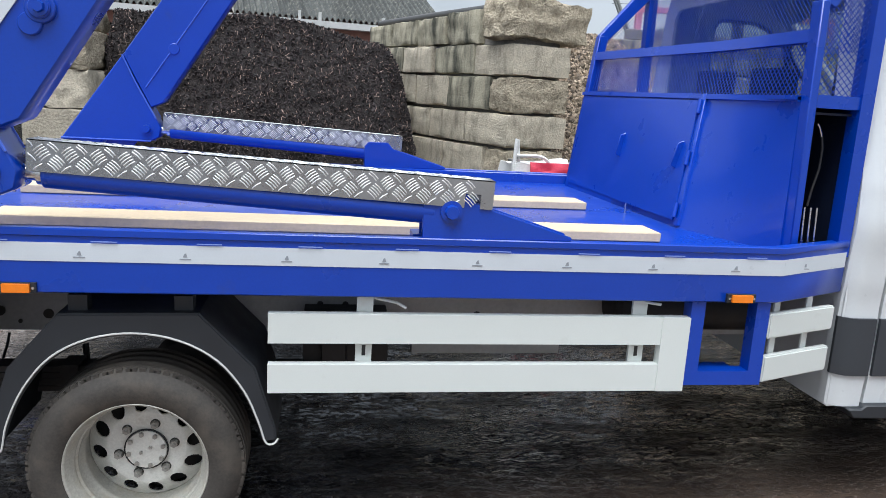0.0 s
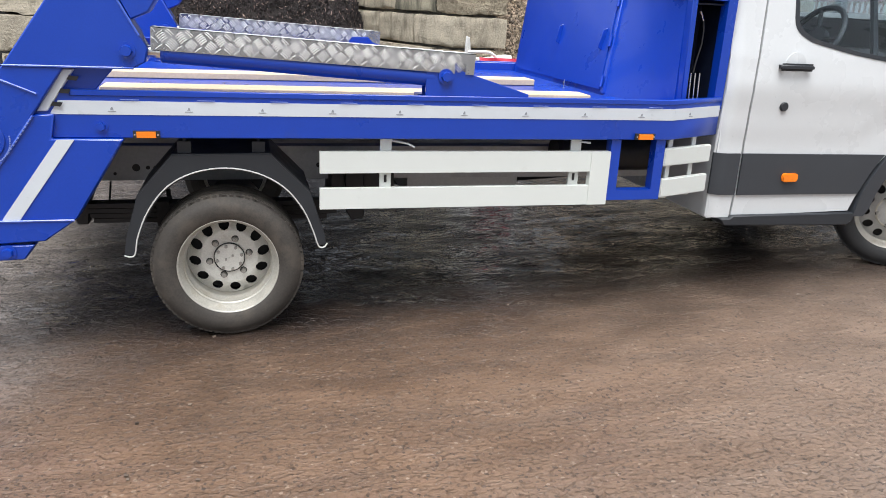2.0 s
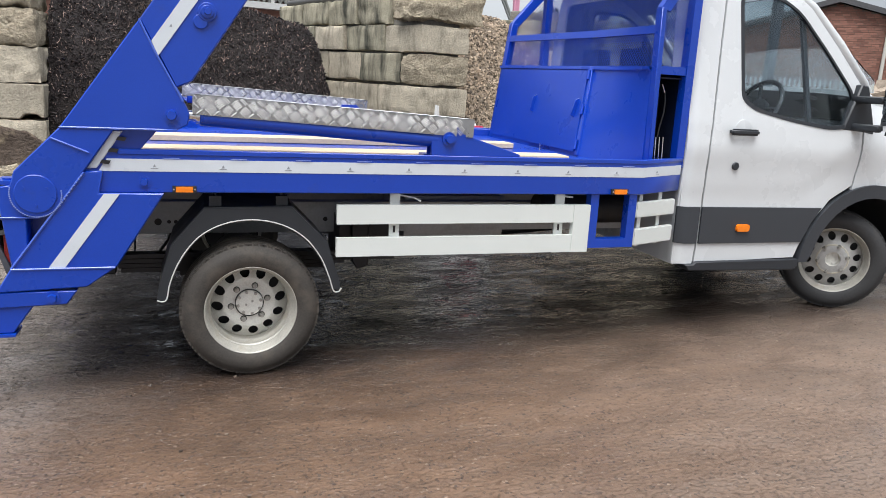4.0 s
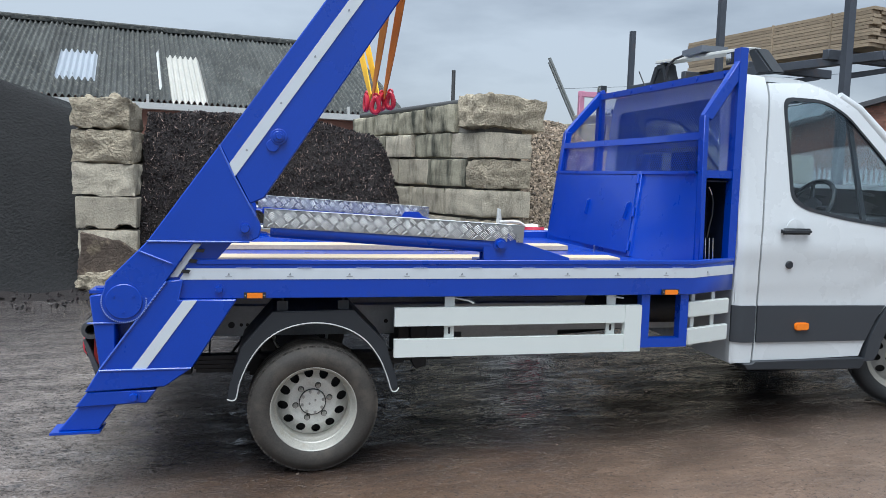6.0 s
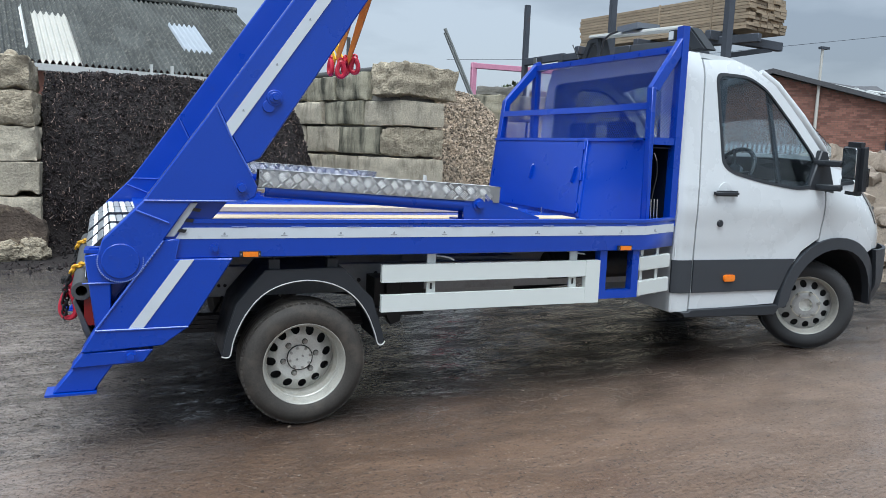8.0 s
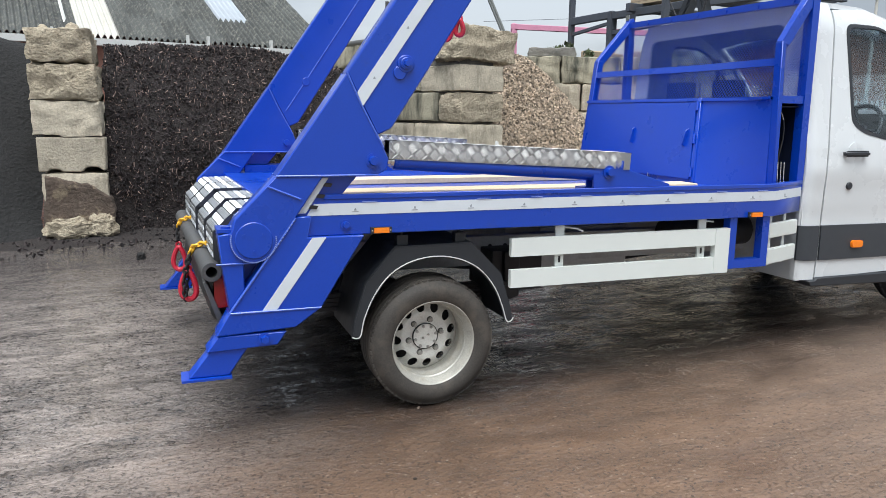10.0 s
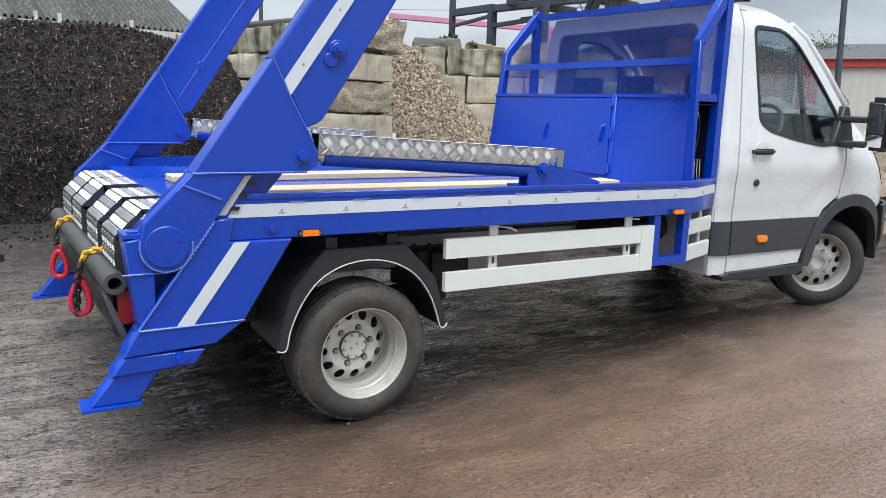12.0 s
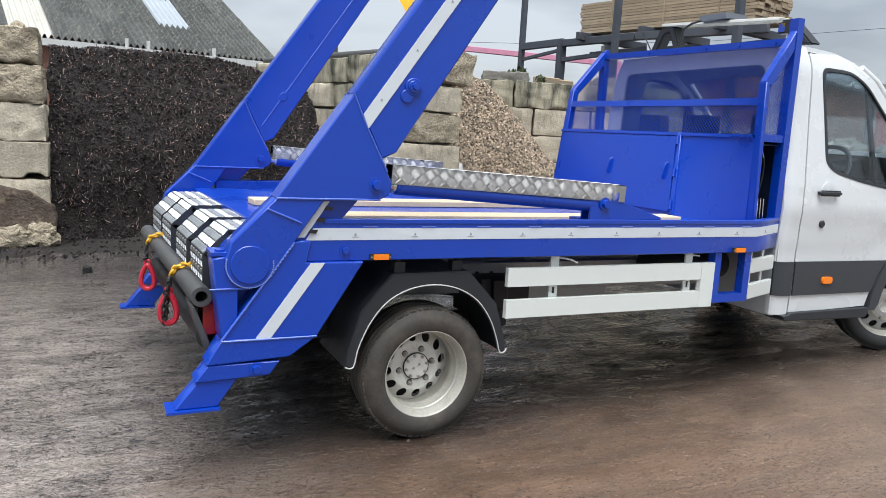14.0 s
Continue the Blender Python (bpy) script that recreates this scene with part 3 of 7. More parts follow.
bm = prism(bmesh.new(), [(0.56, 0.74), (0.66, 0.74), (0.665, 0.47), (0.6, 0.45), (0.57, 0.5)], 0.47, 0.55, "y", 0.006)
part("spring_hanger", bm, DARK, truck, "black spring hanger bracket")
bm = tube(bmesh.new(), [(-0.3, 0.6, 0.6), (-0.29, 0.58, 0.52), (-0.31, 0.57, 0.46)], 0.012, 8)
part("damper_rod", bm, DARK, truck)
bm = cyl(bmesh.new(), (-0.007, 0.36, 0.357), (-0.007, 1.96, 0.357), 0.055)
cyl(bm, (0, 1.0, 0.345), (0, 1.32, 0.345), 0.16, seg=24, bev=0.03)
part("rear_axle", bm, DARK, truck)
bm = box(bmesh.new(), 0.95, 1.6, 0.78, 1.3, 0.5, 0.82, 0.04, seg=2)
part("fuel_tank", bm, RAIL, truck, "grey steel tank behind the guard boards")
# no known part: dark body added so the step opening looks shaded
bm = cyl(bmesh.new(), (1.72, 0.56, 0.79), (2.38, 0.56, 0.79), 0.1, seg=28, bev=0.02)
part("air_tank", bm, DARK, truck, "dark cylinder added under the deck to blacken the step opening")
bm = box(bmesh.new(), 0.5, 0.82, 0.5, 0.85, 0.5, 0.74, 0.02)
part("battery_box", bm, DARK, truck)
bm = tube(bmesh.new(), [(2.6, 1.5, 0.5), (1.9, 1.5, 0.45), (1.0, 1.55, 0.42), (0.45, 1.5, 0.5)], 0.04, 10)
part("exhaust_pipe", bm, DARK, truck)
for pts, r, mat in (([(-0.385, 0.6, 0.64), (-0.4, 0.57, 0.61), (-0.425, 0.53, 0.585), (-0.44, 0.52, 0.562)], 0.008, DARK),
                    ([(-0.56, 0.6, 0.64), (-0.562, 0.58, 0.6), (-0.56, 0.53, 0.565)], 0.005, DARK),
                    ([(0.68, 0.12, 0.945), (0.74, 0.08, 0.935), (0.8, 0.07, 0.925), (0.83, 0.06, 0.91)], 0.005, GUARD),
                    ([(1.6, 0.12, 0.945), (1.65, 0.08, 0.935), (1.7, 0.07, 0.93)], 0.005, GUARD)):
    part("wiring_loop", tube(bmesh.new(), pts, r), mat, truck)

# deck, with side rails that bend inwards at the headboard
deck_edge = [(-0.80, 0.03), (2.1, 0.03), (2.47, 0.2), (2.47, 2 * YC - 0.2), (2.1, 2 * YC - 0.03), (-0.87, 2 * YC - 0.03)]
bm = prism(bmesh.new(), [(x, y + (0.03 if y < YC else -0.03)) for x, y in deck_edge], 1.06, 1.085, "z", 0.002)
part("deck_plate", bm, BLUE, truck, "blue painted steel deck")
for far in (False, True):
    bm = prism(bmesh.new(), [(-0.72, 0.03), (2.1, 0.03), (2.47, 0.2), (2.47, 0.26), (2.09, 0.09), (-0.72, 0.09)], 0.952, 1.14, "z", 0.004)
    side = part("side_rail", sided(bm, far), BLUE, truck, "blue side rail, bent inwards at the front")
    bm = prism(bmesh.new(), [(-0.58, 0.024), (2.1, 0.024), (2.47, 0.194), (2.47, 0.21), (2.1, 0.045), (-0.58, 0.045)], 1.122, 1.146, "z", 0.003)
    part("rail_lip", sided(bm, far), BLUE, side)
    bm = prism(bmesh.new(), [(-0.66, 0.0275), (2.1, 0.0275), (2.465, 0.1955), (2.465, 0.2), (2.1, 0.032), (-0.66, 0.032)], 1.048, 1.103, "z", 0)
    for v in bm.verts:
        if v.co.x < -0.6:
            v.co.x += (v.co.z - 1.048) * 0.65
    part("reflective_tape", sided(bm, far), TAPE, side, "silver-white reflective tape")
    if not far:
        for k in range(10):
            x = -0.43 + 0.295 * k
            y = 0.0265 if x < 2.1 else 0.0265 + (x - 2.1) * 0.46
            bm = box(bmesh.new(), x - 0.016, x + 0.016, y - 0.0006, y + 0.001, 1.0605, 1.0635, 0)
            prism(bm, [(x - 0.006, 1.068), (x + 0.006, 1.068), (x + 0.003, 1.08), (x - 0.002, 1.078)], y - 0.0006, y + 0.001, "y", 0)
            part("tape_mark", bm, MARK, side)
        for k in range(9):
            x = -0.36 + 0.295 * k
            box_bm = box(bmesh.new(), x - 0.036, x + 0.036, 0.023, 0.026, 1.1075, 1.1102, 0.0005)
            part("hinge_tab", box_bm, WELD, side)
        bm = bmesh.new()
        bolt_head(bm, (-0.475, 0.03, 1.0), 0.019)
        part("rail_bolt", bm, BLUE, side)

# amber side markers
for x, y in ((-0.305, 0.022), (1.96, 0.022)):
    bm = box(bmesh.new(), x - 0.052, x + 0.052, y - 0.004, y + 0.012, 0.955, 0.984, 0.003)
    body = part("side_marker_light", bm, PLASTIC, truck, "amber marker light in a black holder")
    bm = box(bmesh.new(), x - 0.037, x + 0.037, y - 0.014, y - 0.001, 0.957, 0.982, 0.004, seg=2)
    part("lens", bm, AMBER, body, "amber lens")
    for s in (-1, 1):
        part("screw", cyl(bmesh.new(), (x + s * 0.045, y - 0.007, 0.969), (x + s * 0.045, y - 0.002, 0.969), 0.004, seg=8), CHROME, body)

# side guard boards
for far in (False, True):
    for z0, z1 in ((0.795, 0.892), (0.63, 0.725)):
        bm = box(bmesh.new(), 0.4, 1.705, 0.045, 0.075, z0, z1, 0.005, seg=2)
        part("guard_board", sided(bm, far), GUARD, truck, "pale grey-green aluminium guard board")
    bm = box(bmesh.new(), 1.7, 1.8, 0.04, 0.078, 0.63, 0.892, 0.005, seg=2)
    part("guard_end_board", sided(bm, far), GUARD, truck, "pale grey-green upright end board")
    for x in (0.70, 1.63):
        bm = box(bmesh.new(), x - 0.026, x + 0.026, 0.078, 0.09, 0.62, 0.95, 0.002)
        br = part("guard_bracket", sided(bm, far), GUARD, truck)
        bm = box(bmesh.new(), x - 0.006, x + 0.006, 0.076, 0.08, 0.745, 0.78, 0)
        part("slot", sided(bm, far), DARK, br)
    # step frame
    bm = bmesh.new()
    for a in ((1.80, 1.85, 0.65, 0.95), (2.04, 2.09, 0.65, 0.95), (1.85, 2.04, 0.65, 0.70)):
        box(bm, a[0], a[1], 0.045, 0.1, a[2], a[3], 0.003)
    box(bm, 1.84, 2.05, 0.1, 0.22, 0.655, 0.67, 0.003)
    part("step_frame", sided(bm, far), BLUE, truck, "blue square step frame")
    # short boards, turned in with the rail
    turn = Matrix.Translation((2.1, 0.05, 0)) @ Matrix.Rotation(radians(20), 4, "Z")
    for z0, z1 in ((0.815, 0.905), (0.655, 0.75)):
        b2 = box(bmesh.new(), 0.0, 0.36, 0.0, 0.028, z0, z1, 0.005, turn, 2)
        part("guard_board", sided(b2, far), GUARD, truck, "pale grey-green aluminium guard board")
    for u in (0.07, 0.25):
        part("guard_bracket", sided(box(bmesh.new(), u - 0.016, u + 0.016, 0.03, 0.04, 0.64, 0.95, 0.002, turn), far), GUARD, truck)


def curved(line, n=4):
    """More points along a line, on a smooth curve through the given ones."""
    out = []
    for i in range(len(line) - 1):
        p0, p1, p2, p3 = (np.array(line[max(0, min(len(line) - 1, i + d))]) for d in (-1, 0, 1, 2))
        for k in range(n):
            u = k / n
            out.append(tuple(0.5 * (2 * p1 + (p2 - p0) * u + (2 * p0 - 5 * p1 + 4 * p2 - p3) * u * u + (3 * p1 - p0 - 3 * p2 + p3) * u ** 3)))
    return out + [tuple(line[-1])]


# mudguards
def mudguard(far):
    outer = [(-0.44, 0.435), (-0.425, 0.52), (-0.37, 0.70), (-0.22, 0.875), (0.19, 0.88), (0.36, 0.705), (0.425, 0.5), (0.43, 0.455)]
    inner = curved([(0.385, 0.45), (0.365, 0.52), (0.32, 0.62), (0.24, 0.72), (0.13, 0.785), (0.0, 0.808), (-0.13, 0.79), (-0.24, 0.73), (-0.32, 0.63), (-0.37, 0.52), (-0.395, 0.425)])
    bm = prism(bmesh.new(), outer + inner, 0.073, 0.085, "y", 0.005, 2)
    top = [(x, z) for x, z in outer]
    shell = top + [(x * 0.975, z - 0.015) for x, z in reversed(top)]
    prism(bm, shell, 0.083, 0.50, "y", 0.0)
    g = part("mudguard", sided(bm, far), PLASTIC, truck, "black plastic mudguard")
    line = [(0.435, 0.462), (0.42, 0.443), (0.395, 0.45), (0.372, 0.52), (0.327, 0.625), (0.246, 0.727), (0.133, 0.792), (0.0, 0.816), (-0.133, 0.797), (-0.245, 0.737), (-0.327, 0.635), (-0.378, 0.52), (-0.395, 0.44), (-0.415, 0.425), (-0.44, 0.432)]
    bm = tube(bmesh.new(), [(x, 0.072, z) for x, z in curved(line)], 0.0033, 6)
    part("mudguard_trim", sided(bm, far), GUTTER, g, "thin white edge trim")
    for x in (-0.17, 0.14):
        bm = box(bmesh.new(), x - 0.028, x + 0.028, 0.11, 0.16, 0.87, 0.925, 0.004)
        cyl(bm, (x, 0.135, 0.92), (x, 0.135, 0.955), 0.008, seg=8)
        part("mudguard_bracket", sided(bm, far), PLASTIC, g)


mudguard(False)
mudguard(True)


# wheels: built standing at the origin, outer face towards -y
def wheel(m, front, far):
    r, half = 0.338, 0.115
    turn = m @ Matrix.Rotation(radians(90), 4, "X")        # the lathe's +z becomes -y, outwards
    prof = [(0.218, half - 0.005), (0.226, half + 0.004), (0.242, half + 0.011), (0.264, half + 0.0155), (0.288, half + 0.0145), (r - 0.036, half + 0.008), (r - 0.022, half - 0.003), (r - 0.01, half - 0.017), (r - 0.003, half - 0.03)]
    for k in range(5):
        w = half - 0.03 - k * (2 * half - 0.06) / 4
        prof += [(r, w), (r, w - 0.02), (r - 0.009, w - 0.023), (r - 0.009, w - 0.031)] if k < 4 else [(r, w)]
    prof += [(r - 0.02, -half + 0.014), (0.3, -half - 0.008), (0.25, -half - 0.01), (0.218, -half + 0.005)]
    bm = lathe(bmesh.new(), prof, 72, turn)
    for k in range(88):                                    # shoulder lugs
        q = turn @ Matrix.Rotation(2 * math.pi * (k + 0.25 * math.sin(k * 2.1)) / 88, 4, "Z")
        box(bm, r - 0.016, r - 0.0035, -0.0095, 0.0095, half - 0.034, half - 0.0135, 0.0, q)
    tyre = part("wheel", sided(bm, far), BLACKTYRE if front else RUBBER, truck, "dark steered front wheel with a silver rim" if front else "mud-dusted tyre on a silver steel wheel", 30)
    face = half - 0.002
    dish = 0.035 if front else -0.012                      # how deep the disc sits behind the lip
    deep = face - dish - 0.03 if front else -0.064
    bm = lathe(bmesh.new(), [(0.222, face + 0.006), (0.228, face), (0.226, face - 0.1), (0.214, -half + 0.01), (0.198, -half + 0.01), (0.196, face - 0.135), (0.188, face - 0.128), (0.187, face - 0.118), (0.191, face - 0.108), (0.198, face - 0.098), (0.199, face - 0.075), (0.194, face - 0.069), (0.194, face - 0.061), (0.2, face - 0.055), (0.2015, face - 0.036), (0.208, face - 0.028), (0.2095, face - 0.014), (0.214, face - 0.008), (0.215, face - 0.001), (0.218, face + 0.004)], 64, turn)
    rim = part("rim", sided(bm, far), RIM, tyre, "silver painted steel rim")
    # disc with twelve hand holes
    ring = [(0.197 * math.cos(t), 0.197 * math.sin(t)) for t in (2 * math.pi * k / 48 for k in range(48))]
    bore = [(0.05 * math.cos(t), 0.05 * math.sin(t)) for t in (2 * math.pi * k / 20 for k in range(20))]
    holes = [bore] if front else []
    for k in range(12):
        t = 2 * math.pi * (k + 0.5) / 12
        c = Vector((0.158 * math.cos(t), 0.158 * math.sin(t)))
        e1, e2 = Vector((math.cos(t), math.sin(t))), Vector((-math.sin(t), math.cos(t)))
        holes.append([tuple(c + e1 * 0.029 * math.cos(a) + e2 * 0.025 * math.sin(a)) for a in (2 * math.pi * i / 10 for i in range(10))])

    def bowl(u, v):
        d = math.hypot(u, v)
        if front:
            return 0.045 * max(0, min(1, (d - 0.11) / 0.085)) ** 1.5 - 0.02 * max(0, min(1, (0.12 - d) / 0.03))
        return 0.05 * max(0, min(1, (d - 0.125) / 0.07)) ** 1.3

    bm = cut_sheet(ring, holes, 0.025, 0.008, lambda u, v: bowl(u, v))
    at = m @ Matrix.Translation((0, -(deep + 0.03 if not front else deep + 0.02), 0)) @ Matrix.Rotation(0.13, 4, "Y")
    bmesh.ops.transform(bm, matrix=at, verts=bm.verts)
    disc = part("wheel_disc", sided(bm, far), DISC if front else WHEELFACE, rim.parent, "dusty grey steel disc with oval holes" if front else "silver steel disc with oval holes", 50)
    bm = lathe(bmesh.new(), [(0.001, deep - 0.06), (0.19, deep - 0.06), (0.19, deep - 0.064), (0.001, deep - 0.064)], 32, turn)
    part("brake_drum", sided(bm, far), DARK, tyre, "dark drum behind the wheel holes")
    yo = deep + 0.03 if not front else deep + 0.02
    bm = bmesh.new()
    if front:
        lathe(bm, [(0.062, yo + 0.002), (0.062, yo + 0.014), (0.05, yo + 0.016), (0.045, yo - 0.02), (0.001, yo - 0.02), (0.001, yo - 0.03), (0.06, yo - 0.03)], 32, turn)
        for k in range(5):
            t = 2 * math.pi * k / 5
            cyl(bm, turn @ Vector((0.026 * math.cos(t), 0.026 * math.sin(t), yo - 0.02)), turn @ Vector((0.026 * math.cos(t), 0.026 * math.sin(t), yo - 0.01)), 0.007, seg=8)
    else:
        lathe(bm, [(0.068, yo - 0.004), (0.066, yo + 0.014), (0.05, yo + 0.0155), (0.02, yo + 0.016), (0.001, yo + 0.016), (0.001, yo - 0.004)], 32, turn)
    part("hub", sided(bm, far), WHEELFACE, tyre, "grey hub flange")
    if not front:
        bm = lathe(bmesh.new(), [(0.0685, yo + 0.004), (0.0685, yo + 0.0135), (0.0715, yo + 0.012), (0.0715, yo + 0.004)], 40, turn)
        spots = [(0.057, 2 * math.pi * (k + 0.3) / 8, 0.0085) for k in range(8)] + [(0.018, 0.6, 0.006), (0.018, 3.6, 0.006)]
        for ra, t, size in spots:
            c = Vector((ra * math.cos(t), ra * math.sin(t), yo + 0.012))
            part("hub_bolt", sided(cyl(bmesh.new(), turn @ c, turn @ (c + Vector((0, 0, 0.013))), size, size * 0.9, seg=6), far), NUT, tyre)
        part("hub_groove", sided(bm, far), DARK, tyre, "dark line round the hub")
    if front:
        bm = lathe(bmesh.new(), [(0.056, yo + 0.001), (0.056, yo + 0.012), (0.062, yo + 0.015), (0.1, yo + 0.015), (0.107, yo + 0.009), (0.107, yo + 0.001)], 40, turn)
        part("nut_ring", sided(bm, far), CREAMRING, tyre, "cream painted ring under the wheel nuts")
    for k in range(6):
        bm = bmesh.new()
        t = 2 * math.pi * (k + 0.2) / 6
        rr = 0.09 if front else 0.092
        a = turn @ Vector((rr * math.cos(t), rr * math.sin(t), yo + 0.012 if front else yo - 0.002))
        b = turn @ Vector((rr * math.cos(t), rr * math.sin(t), yo + (0.036 if front else 0.03)))
        part("washer", sided(cyl(bmesh.new(), a - (b - a) * 0.1, a + (b - a) * 0.12, 0.0165, seg=16), far), NUTSEAT, tyre)
        cyl(bm, a, a + (b - a) * 0.7, 0.0135, 0.0125, seg=6)
        cyl(bm, a, b, 0.0065, 0.006, seg=8)
        part("wheel_nut", sided(bm, far), NUT, tyre, "dull steel wheel nut")


for far in (False, True):
    wheel(pose(-0.007, 0.2, 0.357), False, far)
FRONT = Vector((3.95, 0.42, 0.458))
wheel(Matrix.Translation(FRONT) @ Matrix.Rotation(radians(-35), 4, "Z"), True, False)
wheel(Matrix.Translation(FRONT) @ Matrix.Rotation(radians(24), 4, "Z"), True, True)


# ---- lift arms, rams and stabilisers ----
def lift_arm(far):
    a = -0.004
    w = 0.125
    # lower plate: round the pivot, up to the weld line, and the gusset above it
    low = [(-0.80, 1.235), (-0.985, 1.045)]
    low += [(-0.905 + 0.105 * math.cos(t), 0.95 + 0.105 * math.sin(t)) for t in (radians(v) for v in range(150, 322, 17))]
    low += [(-0.72, 1.04), (-0.585, 1.235)]
    bm = prism(bmesh.new(), low, a, a + w, "y", 0.005)
    arm = part("lift_arm", sided(bm, far, 0.065), BLUE, truck, "blue steel lift arm")
    gus = [(-0.80, 1.235), (-0.47, 1.70), (-0.41, 1.565), (-0.30, 1.36), (-0.275, 1.31), (-0.285, 1.26), (-0.33, 1.237)]
    bm = prism(bmesh.new(), gus, a - 0.003, a + w + 0.003, "y", 0.005)
    part("arm_gusset", sided(bm, far, 0.065), BLUE, arm, "blue triangular gusset plate")
    boom = [(-0.47, 1.70), (0.62, 3.27), (0.93, 3.27), (-0.262, 1.45), (-0.33, 1.42)]
    bm = prism(bmesh.new(), boom, a + 0.001, a + w - 0.001, "y", 0.006)
    part("arm_boom", sided(bm, far, 0.065), BLUE, arm, "blue box-section boom")
    # weld beads along the plate joints
    bm = bmesh.new()
    for face in (a - 0.003, a + w + 0.003):
        for line in (((-0.80, 1.236), (-0.33, 1.236)), ((-0.472, 1.70), (-0.411, 1.566), (-0.302, 1.362)), ((-0.835, 1.19), (-0.69, 1.13))):
            tube(bm, [(u, face, v) for u, v in line], 0.0048, 6)
    tube(bm, [(-0.352, a + w + 0.0005, 1.53), (0.66, a + w + 0.0005, 3.02)], 0.0035, 6)
    part("weld_bead", sided(bm, far, 0.065), SEAM, arm)
    bm = bmesh.new()
    for k in range(40):
        t = radians(165 + k * 5.2)
        p = (-0.905 + 0.1 * math.cos(t), a - 0.003, 0.95 + 0.1 * math.sin(t))
        cyl(bm, p, (p[0], a + 0.002, p[2]), 0.0034, seg=6)
    for k in range(10):
        u = k / 10
        p = (-0.815 + 0.1 * u, a - 0.003, 0.9 + 0.145 * u)
        cyl(bm, p, (p[0], a + 0.002, p[2]), 0.0036, seg=6)
    part("weld_spot", sided(bm, far, 0.065), WELD, arm)
    if not far:
        d = Vector((1.09, 0, 1.57)).normalized()
        n = Vector((d.z, 0, -d.x))
        bm = bmesh.new()
        base = Vector((-0.425, 0, 1.613))
        pts = [base, base + d * 2.0, base + d * 2.0 + n * 0.056, base + n * 0.056 - d * 0.035]
        prism(bm, [(p.x, p.z) for p in pts], a - 0.004, a, "y", 0)
        part("reflective_tape", bm, TAPE, arm, "silver-white reflective tape")
        for k in range(7):
            c = base + d * (0.1 + 0.28 * k) + n * 0.028
            bm = bmesh.new()
            prism(bm, [(c.x - 0.006, c.z - 0.005), (c.x + 0.006, c.z - 0.005), (c.x + 0.003, c.z + 0.007), (c.x - 0.002, c.z + 0.005)], a - 0.0052, a - 0.003, "y", 0)
            part("tape_mark", bm, MARK, arm)
    bm = bmesh.new()
    c = Vector((-0.205, a, 1.735))
    cyl(bm, c + Vector((0.01, 0.004, 0.012)), c + Vector((0.01, -0.012, 0.012)), 0.04, seg=28, bev=0.003)
    cyl(bm, c + Vector((-0.018, 0.004, -0.03)), c + Vector((-0.018, -0.009, -0.03)), 0.031, seg=24, bev=0.003)
    cyl(bm, c + Vector((0.01, -0.011, 0.012)), c + Vector((0.01, -0.02, 0.012)), 0.029, seg=24, bev=0.003)
    bolt_head(bm, c + Vector((0.012, -0.02, 0.014)), 0.017, 0.012)
    part("locking_plate", sided(bm, far, 0.065), BLUE, arm, "blue pin retaining plate with bolt")
    bm = bmesh.new()
    bolt_head(bm, (-0.352, a - 0.003, 1.303), 0.024, 0.022, seg=8)
    part("ram_pin", sided(bm, far, 0.065), BLUE, arm, "blue ram pin head")
    bm = bmesh.new()
    bolt_head(bm, (-0.352, a + w + 0.003, 1.303), 0.024, 0.022, (0, 1, 0), 8)
    part("ram_pin", sided(bm, far, 0.065), BLUE, arm, "blue ram pin head")
    part("boom_plug", sided(cyl(bmesh.new(), (-0.2, a + w - 0.004, 1.745), (-0.2, a + w + 0.006, 1.745), 0.03, seg=24, bev=0.003), far, 0.065), BLUE, arm, "round blue plug in the boom")
    bm = bmesh.new()
    cyl(bm, (-0.905, a - 0.008, 0.95), (-0.905, a + 0.01, 0.95), 0.083, seg=40, bev=0.003)
    for k in range(3):
        t = radians(30 + 120 * k)
        cyl(bm, (-0.905 + 0.05 * math.cos(t), a - 0.012, 0.95 + 0.05 * math.sin(t)), (-0.905 + 0.05 * math.cos(t), a, 0.95 + 0.05 * math.sin(t)), 0.006, seg=8)
    part("pivot_cap", sided(bm, far, 0.065), BLUE, arm, "round blue pivot cap")


